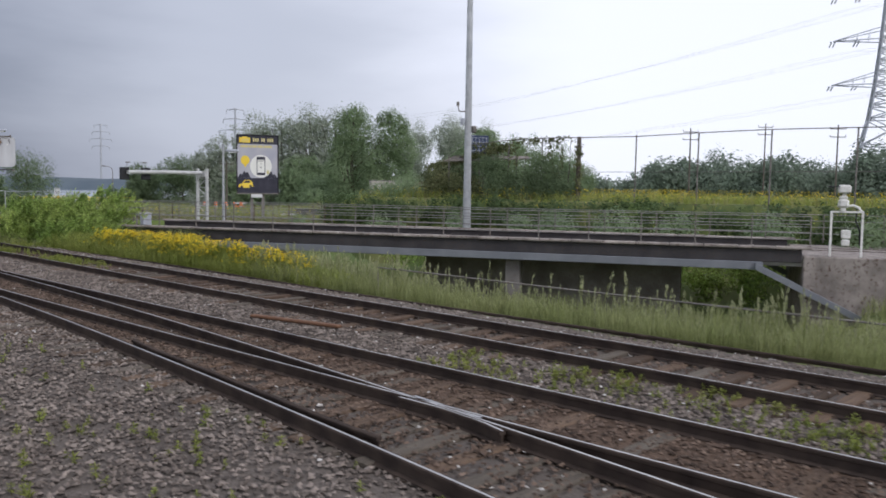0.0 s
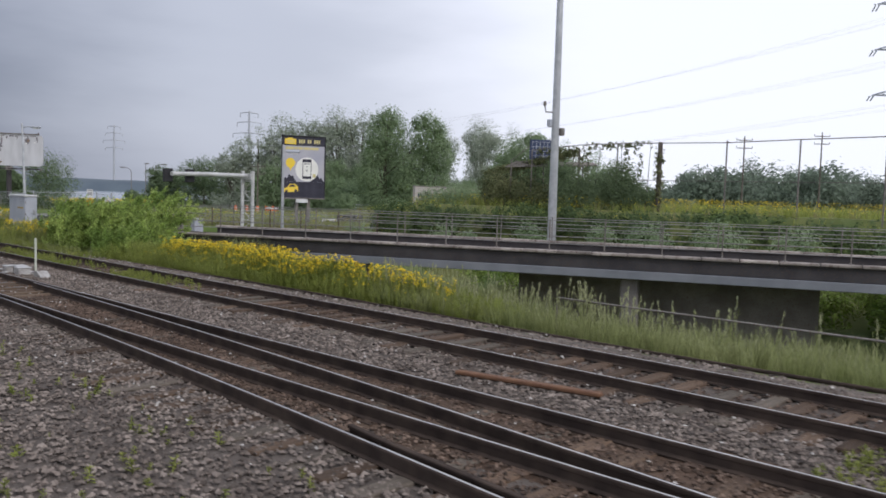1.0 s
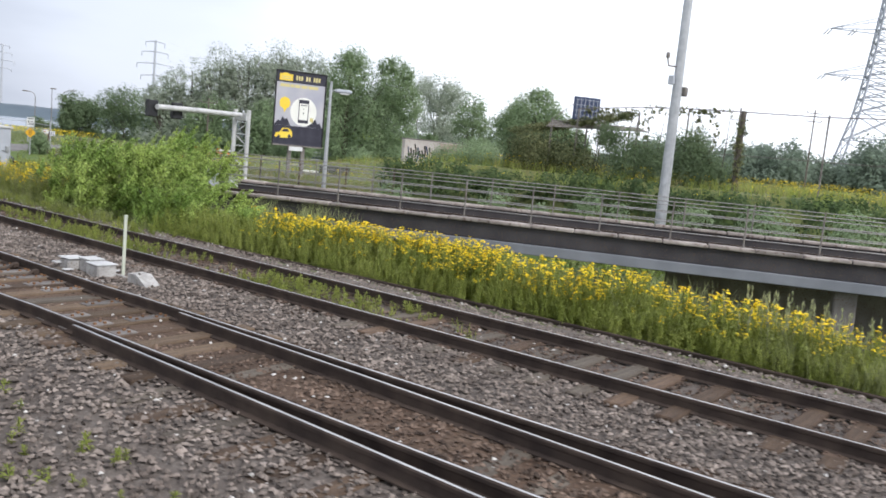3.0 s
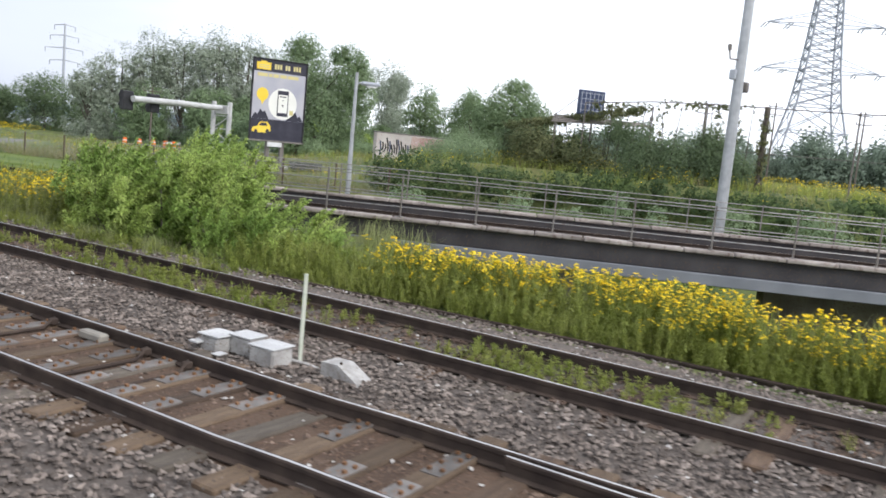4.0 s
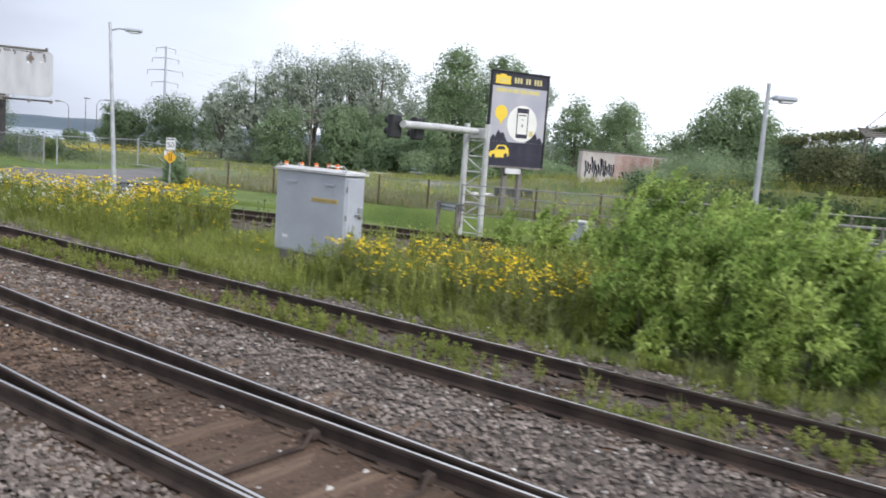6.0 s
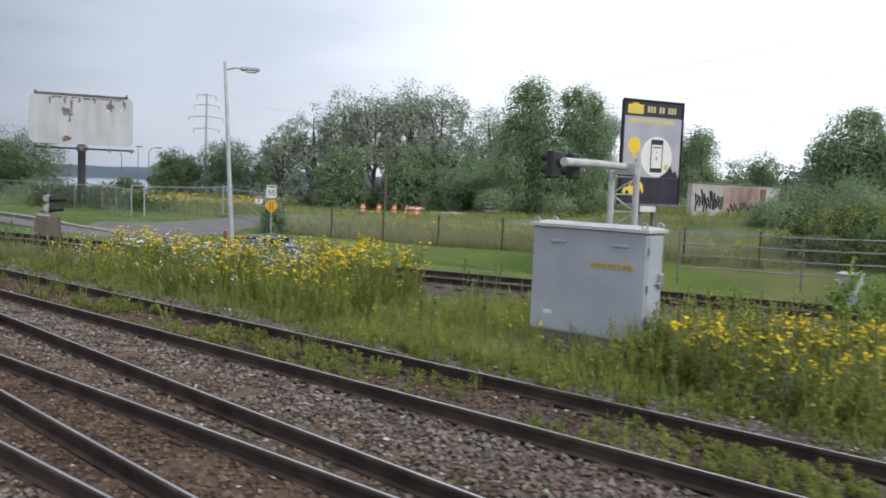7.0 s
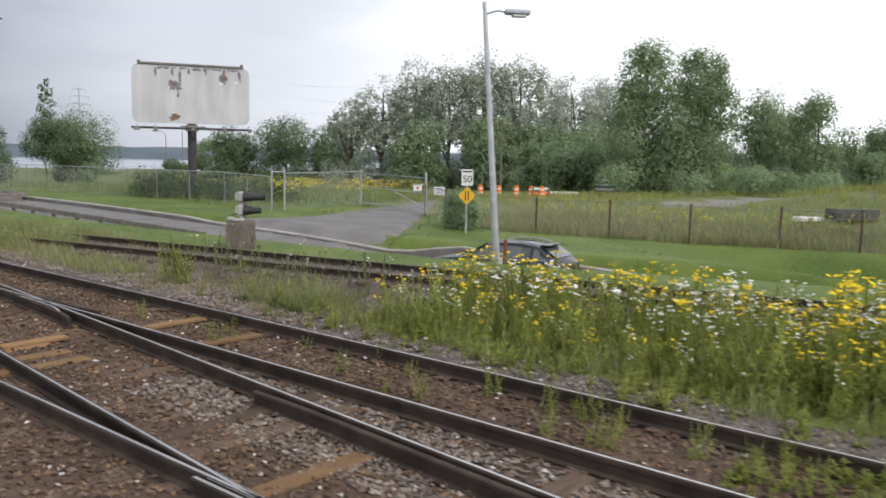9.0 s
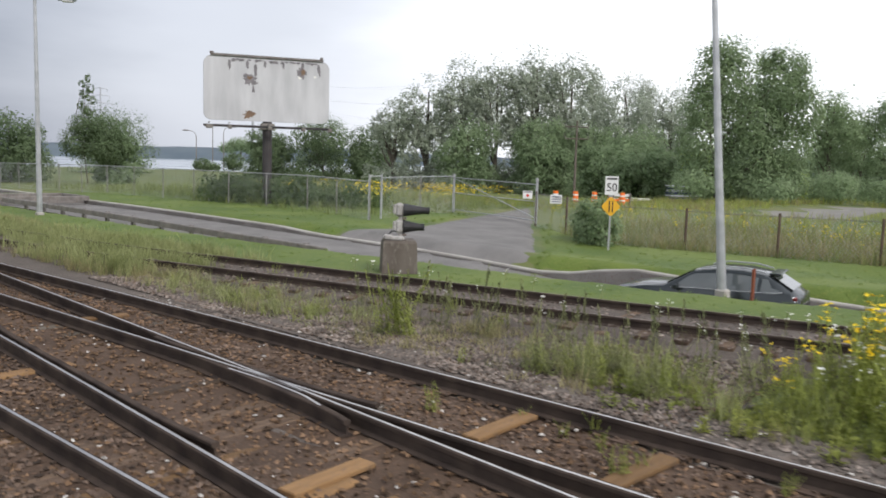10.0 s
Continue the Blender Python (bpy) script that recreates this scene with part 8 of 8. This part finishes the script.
for sg in (-1, 1):
    for nm, xs_ in (("front_window", (0.72, 0.3, 0.12, -0.42)), ("rear_window", (-0.50, -0.7, -1.0, -1.28)), ("quarter_window", (-1.36, -1.5, -1.6, -1.78))):
        lo = [side_pt(x, 0.08, sg) for x in xs_]
        hi = [side_pt(x, 0.9 if nm != "quarter_window" or x > -1.6 else 0.45, sg) for x in (xs_ if nm != "front_window" else (0.36, 0.2, 0.05, -0.42))]
        part(nm, Geo().add(lo + hi[::-1], [(0, 1, 2, 3, 4, 5, 6, 7) if sg < 0 else (7, 6, 5, 4, 3, 2, 1, 0)]), M_GLASS, car)
    part("window_trim", Geo().tube([side_pt(0.78, 0.04, sg), side_pt(0.0, 0.04, sg), side_pt(-0.9, 0.04, sg), side_pt(-1.7, 0.06, sg), side_pt(-1.85, 0.3, sg)], 0.013, 5), M_STEEL, car)
    part("roof_rail", Geo().tube([(0.1, sg * 0.6, 1.50), (-0.3, sg * 0.61, 1.60), (-1.0, sg * 0.61, 1.60), (-1.4, sg * 0.6, 1.52)], 0.022, 6), M_STEEL, car)
    part("mirror", Geo().box((0.62, sg * 1.0, 1.04), (0.16, 0.2, 0.14), ch=0.04), M_CARPAINT, car)
    part("tail_lamp", Geo().box((-2.1, sg * 0.74, 0.98), (0.16, 0.16, 0.11), ch=0.03), M_TAIL, car)
    part("headlamp", Geo().box((2.06, sg * 0.66, 0.74), (0.26, 0.26, 0.12), ch=0.04), M_SIGNWHITE, car)
    for x in (1.42, -1.36):
        wh = part("wheel", Geo().tube([(x, sg * 0.72, 0.33), (x, sg * 0.93, 0.33)], 0.33, 20), M_TYRE, car)
        part("rim", Geo().tube([(x, sg * 0.925, 0.33), (x, sg * 0.94, 0.33)], 0.21, 14), M_STEEL, wh)
part("windscreen", Geo().add([(0.92, -0.72, 1.08), (0.92, 0.72, 1.08), (0.3, 0.6, 1.46), (0.3, -0.6, 1.46)], [(0, 1, 2, 3)]), M_GLASS, car)
part("rear_screen", Geo().add([(-1.58, -0.58, 1.46), (-1.58, 0.58, 1.46), (-2.06, 0.62, 1.17), (-2.06, -0.62, 1.17)], [(0, 1, 2, 3)]), M_GLASS, car)
part("spoiler", Geo().box((-1.62, 0, 1.5), (0.26, 1.15, 0.04), ch=0.012), M_CARPAINT, car)
part("bumper", Geo().box((-2.24, 0, 0.55), (0.1, 1.5, 0.26), ch=0.04), M_BLACK, car)

# ---- ballast and bed ----
bed = Geo()
bv, bf = [], []
yb = np.arange(-12, 112, 0.45)
for i, y in enumerate(yb):
    x0 = float(near_left(y))
    ex = 0.5 + 1.2 * float(smooth(46, 72, y)) if y < 74 else 1.7
    for j, x in enumerate(np.linspace(x0 - 0.35, x0 + 1.75 + ex, 9)):
        bv.append((x + 0.06 * math.sin(3 * y + j), y, -0.012 + 0.014 * noise.noise((x * 1.6, y * 1.6, 2)) - (0.03 if j in (0, 8) else 0) + (0.0 if 27 < y < 47 else 0.006 + 0.014 * noise.noise((x * 0.7, y * 0.7, 5)))))
    if i:
        for j in range(8):
            a_ = (i - 1) * 9 + j
            bf.append((a_, a_ + 1, a_ + 10, a_ + 9))
bed.add(bv, bf)
tagged(part("track_bed", bed, M_RUSTBED, smooth=True), "rust-brown packed bed of stones under the near track", "track bed", kind="structure")
fbed = Geo()
fy = np.arange(52, 100, 0.5)
FX = far_left(fy)[:, None] + np.linspace(-0.9, GAUGE + 0.12, 8)[None]
FZ = -0.012 + 0.012 * np.sin(FX * 5) * np.sin(fy * 1.9)[:, None] - 0.05 * smooth(56, 52, fy)[:, None]
FZ[:, [0, -1]] -= 0.04
fi = np.arange(FX.size).reshape(FX.shape)
fbed.tris(np.stack([FX, np.broadcast_to(fy[:, None], FX.shape), FZ], -1).reshape(-1, 3), np.stack([fi[:-1, :-1], fi[:-1, 1:], fi[1:, 1:], fi[1:, :-1]], -1).reshape(-1, 4))
tagged(part("track_bed", fbed, M_RUSTBED, smooth=True), "rust-brown packed bed of stones under the far track", "track bed", kind="structure")
gp = Geo()
PX, PY = np.meshgrid(np.arange(12.6, 17.4, 0.4), np.arange(67.5, 80, 0.4))
PZ = ground_z(PX, PY) + 0.05 + 0.03 * np.sin(PX * 3) * np.sin(PY * 2.3) - 0.2 * np.maximum(0, (np.hypot((PX - 14.3) / 2.2, (PY - 73.2) / 5.3) - 1)) * 1.5
idx = np.arange(PX.size).reshape(PX.shape)
gp.tris(np.stack([PX, PY, PZ], -1).reshape(-1, 3), np.stack([idx[:-1, :-1], idx[:-1, 1:], idx[1:, 1:], idx[1:, :-1]], -1).reshape(-1, 4))
tagged(part("gravel_patch", gp, M_BALLAST, smooth=True), "bare gravel patch between the weeds", "gravel", kind="structure")

OCT = np.array([(1, 0, 0), (-1, 0, 0), (0, 1, 0), (0, -1, 0), (0, 0, 1), (0, 0, -1)], float)
OCF = [(0, 2, 4), (2, 1, 4), (1, 3, 4), (3, 0, 4), (2, 0, 5), (1, 2, 5), (3, 1, 5), (0, 3, 5)][:6]
rq = np.random.default_rng(400)
STONES = [((OCT * rq.uniform(0.7, 1.25, (6, 1)) + rq.normal(0, 0.18, (6, 3))) * np.array([1, 0.8, 0.62]), [(OCF, 0)]) for _ in range(6)]


def rail_clear(x, y):
    ok_ = np.ones(len(x), bool)
    lines_ = [near_left(y), near_left(y) + GAUGE, far_left(y), far_left(y) + GAUGE]
    lines_ += [np.where(y < 28, near_curved(y), -99), np.where(y < 28, near_curved(y) + GAUGE, -99)]
    cr = np.where(y > 38, cross_right(y) + 0.03, -99)
    for l_ in lines_ + [cr, cr - GAUGE - 0.14]:
        ok_ &= abs(x - l_) > 0.085
    return ok_


def stones(label, m, n, x0, x1, y0, y1, seed, size=(0.019, 0.044), dz=-0.002, zfn=None, clump=0.0):
    """n stones with x between two lines (numbers or functions of y)."""
    rs = np.random.default_rng(seed)
    y = rs.uniform(y0, y1, n)
    lo = x0(y) if callable(x0) else x0
    hi = x1(y) if callable(x1) else x1
    x = lo + (hi - lo) * rs.random(n)
    k = rail_clear(x, y)
    x, y = x[k], y[k]
    z_ = (zfn(x, y) if zfn else np.zeros(len(x))) + dz + rs.uniform(-0.008, 0.012, len(x))
    g = Geo()
    which = rs.integers(0, len(STONES), len(x))
    for i, t in enumerate(STONES):
        q = which == i
        scatter(g, t, x[q], y[q], z_[q], rs, size[0], size[1], 0.3)
    return tagged(part("ballast_stones", g, m), label, "ballast stones", kind="stuff")


sbed = Geo()
sel_ = SIDING[(SIDING[:, 1] > 43) & (SIDING[:, 1] < 96)]
sdir = np.gradient(sel_, axis=0)
sdir /= np.linalg.norm(sdir, axis=1, keepdims=True)
sb_v, sb_f = [], []
for i, (p, d) in enumerate(zip(sel_, sdir)):
    for j, o_ in enumerate(np.linspace(-1.75, 1.75, 9)):
        edge_ = 0.3 if j in (0, 8) else (0.06 if j in (1, 7) else 0.0)
        q = p + np.array([-d[1], d[0]]) * o_
        sb_v.append((q[0], q[1], -0.012 - edge_ + 0.025 * noise.noise((q[0] * 1.3, q[1] * 1.3, 7))))
    if i:
        for j in range(8):
            a_ = (i - 1) * 9 + j
            sb_f.append((a_, a_ + 9, a_ + 10, a_ + 1))
sbed.add(sb_v, sb_f)
tagged(part("siding_bed", sbed, M_BALLAST, smooth=True), "grey gravel bed under the disused siding", "track bed", kind="structure")
GREY_L, RUST_L = "loose grey crushed stones of the ballast", "rust-stained stones of the track bed"
stones(GREY_L, M_STONE, 46000, lambda y: near_left(y) + GAUGE + 0.1 + 0.9 * smooth(48, 66, y), lambda y: far_left(y) - 0.05, -5, 66, 301)
stones(GREY_L, M_STONE, 46000, lambda y: near_curved(y) - 4.2, lambda y: near_curved(y) - 0.1, -2, 46, 302)
stones(GREY_L, M_STONE, 15000, lambda y: near_left(y) - 1.6, lambda y: near_left(y) - 0.1, 40, 76, 307)
stones(GREY_L, M_STONE, 19000, lambda y: far_left(y) + GAUGE + 0.05, lambda y: far_left(y) + GAUGE + 1.7, -5, 40, 303, dz=-0.03, zfn=lambda x, y: -0.05 * smooth(13, 14, x))
stones(GREY_L, M_STONE, 12000, lambda y: far_left(y) + GAUGE + 0.05, lambda y: far_left(y) + GAUGE + 1.5, 40, 78, 308, dz=-0.03, zfn=lambda x, y: -0.05 * smooth(13, 14, x))
stones(RUST_L, M_RUSTSTONE, 34000, lambda y: near_left(y) + 0.05, lambda y: near_left(y) + GAUGE - 0.05 + 1.2 * smooth(46, 66, y), -4, 82, 304, size=(0.014, 0.042), dz=0.004, zfn=lambda x, y: -0.03 * smooth(26, 28, y) * smooth(46, 43, y))
stones(RUST_L, M_RUSTSTONE, 21000, lambda y: far_left(y) + 0.05, lambda y: far_left(y) + GAUGE - 0.05, -4, 82, 305, size=(0.014, 0.04), dz=-0.008)
stones(RUST_L, M_RUSTSTONE, 8000, lambda y: near_curved(y), lambda y: near_left(y), -4, 22, 309, size=(0.014, 0.042), dz=0.004)
stones(GREY_L, M_STONE, 26000, 12.7, 17.0, 67.8, 80.5, 306, dz=0.055, zfn=ground_z)
stones("orange rust-stained stones between the crossing rails", M_ORANGESTONE, 26000, lambda y: near_left(y) - 0.2, lambda y: far_left(y) + GAUGE - 0.05, 47, 86, 311, size=(0.014, 0.04), dz=0.004, zfn=lambda x, y: -0.02 * smooth(0.9, 2.2, x - near_left(y) - GAUGE) * smooth(66, 56, y))
stones(GREY_L, M_STONE, 7000, lambda y: np.interp(y, SIDING[::-1, 1], SIDING[::-1, 0]) - 1.5, lambda y: np.interp(y, SIDING[::-1, 1], SIDING[::-1, 0]) + 1.5, 46, 90, 312, dz=0.0)
stones("brown weathered stones in the gravel", M_RUSTSTONE, 7000, 12.7, 17.2, 67.6, 80, 313, size=(0.016, 0.04), dz=0.055, zfn=ground_z)
M_PALESTONE = mat("pale_stone", (0.42, 0.40, 0.37), (0.5, 0.48, 0.45), island=0.2, rough=0.85)
stones("scattered pale stones in the ballast", M_PALESTONE, 2600, lambda y: near_left(y) - 2.0, lambda y: far_left(y) + GAUGE + 1.4, -4, 78, 310, size=(0.016, 0.036), dz=0.006)
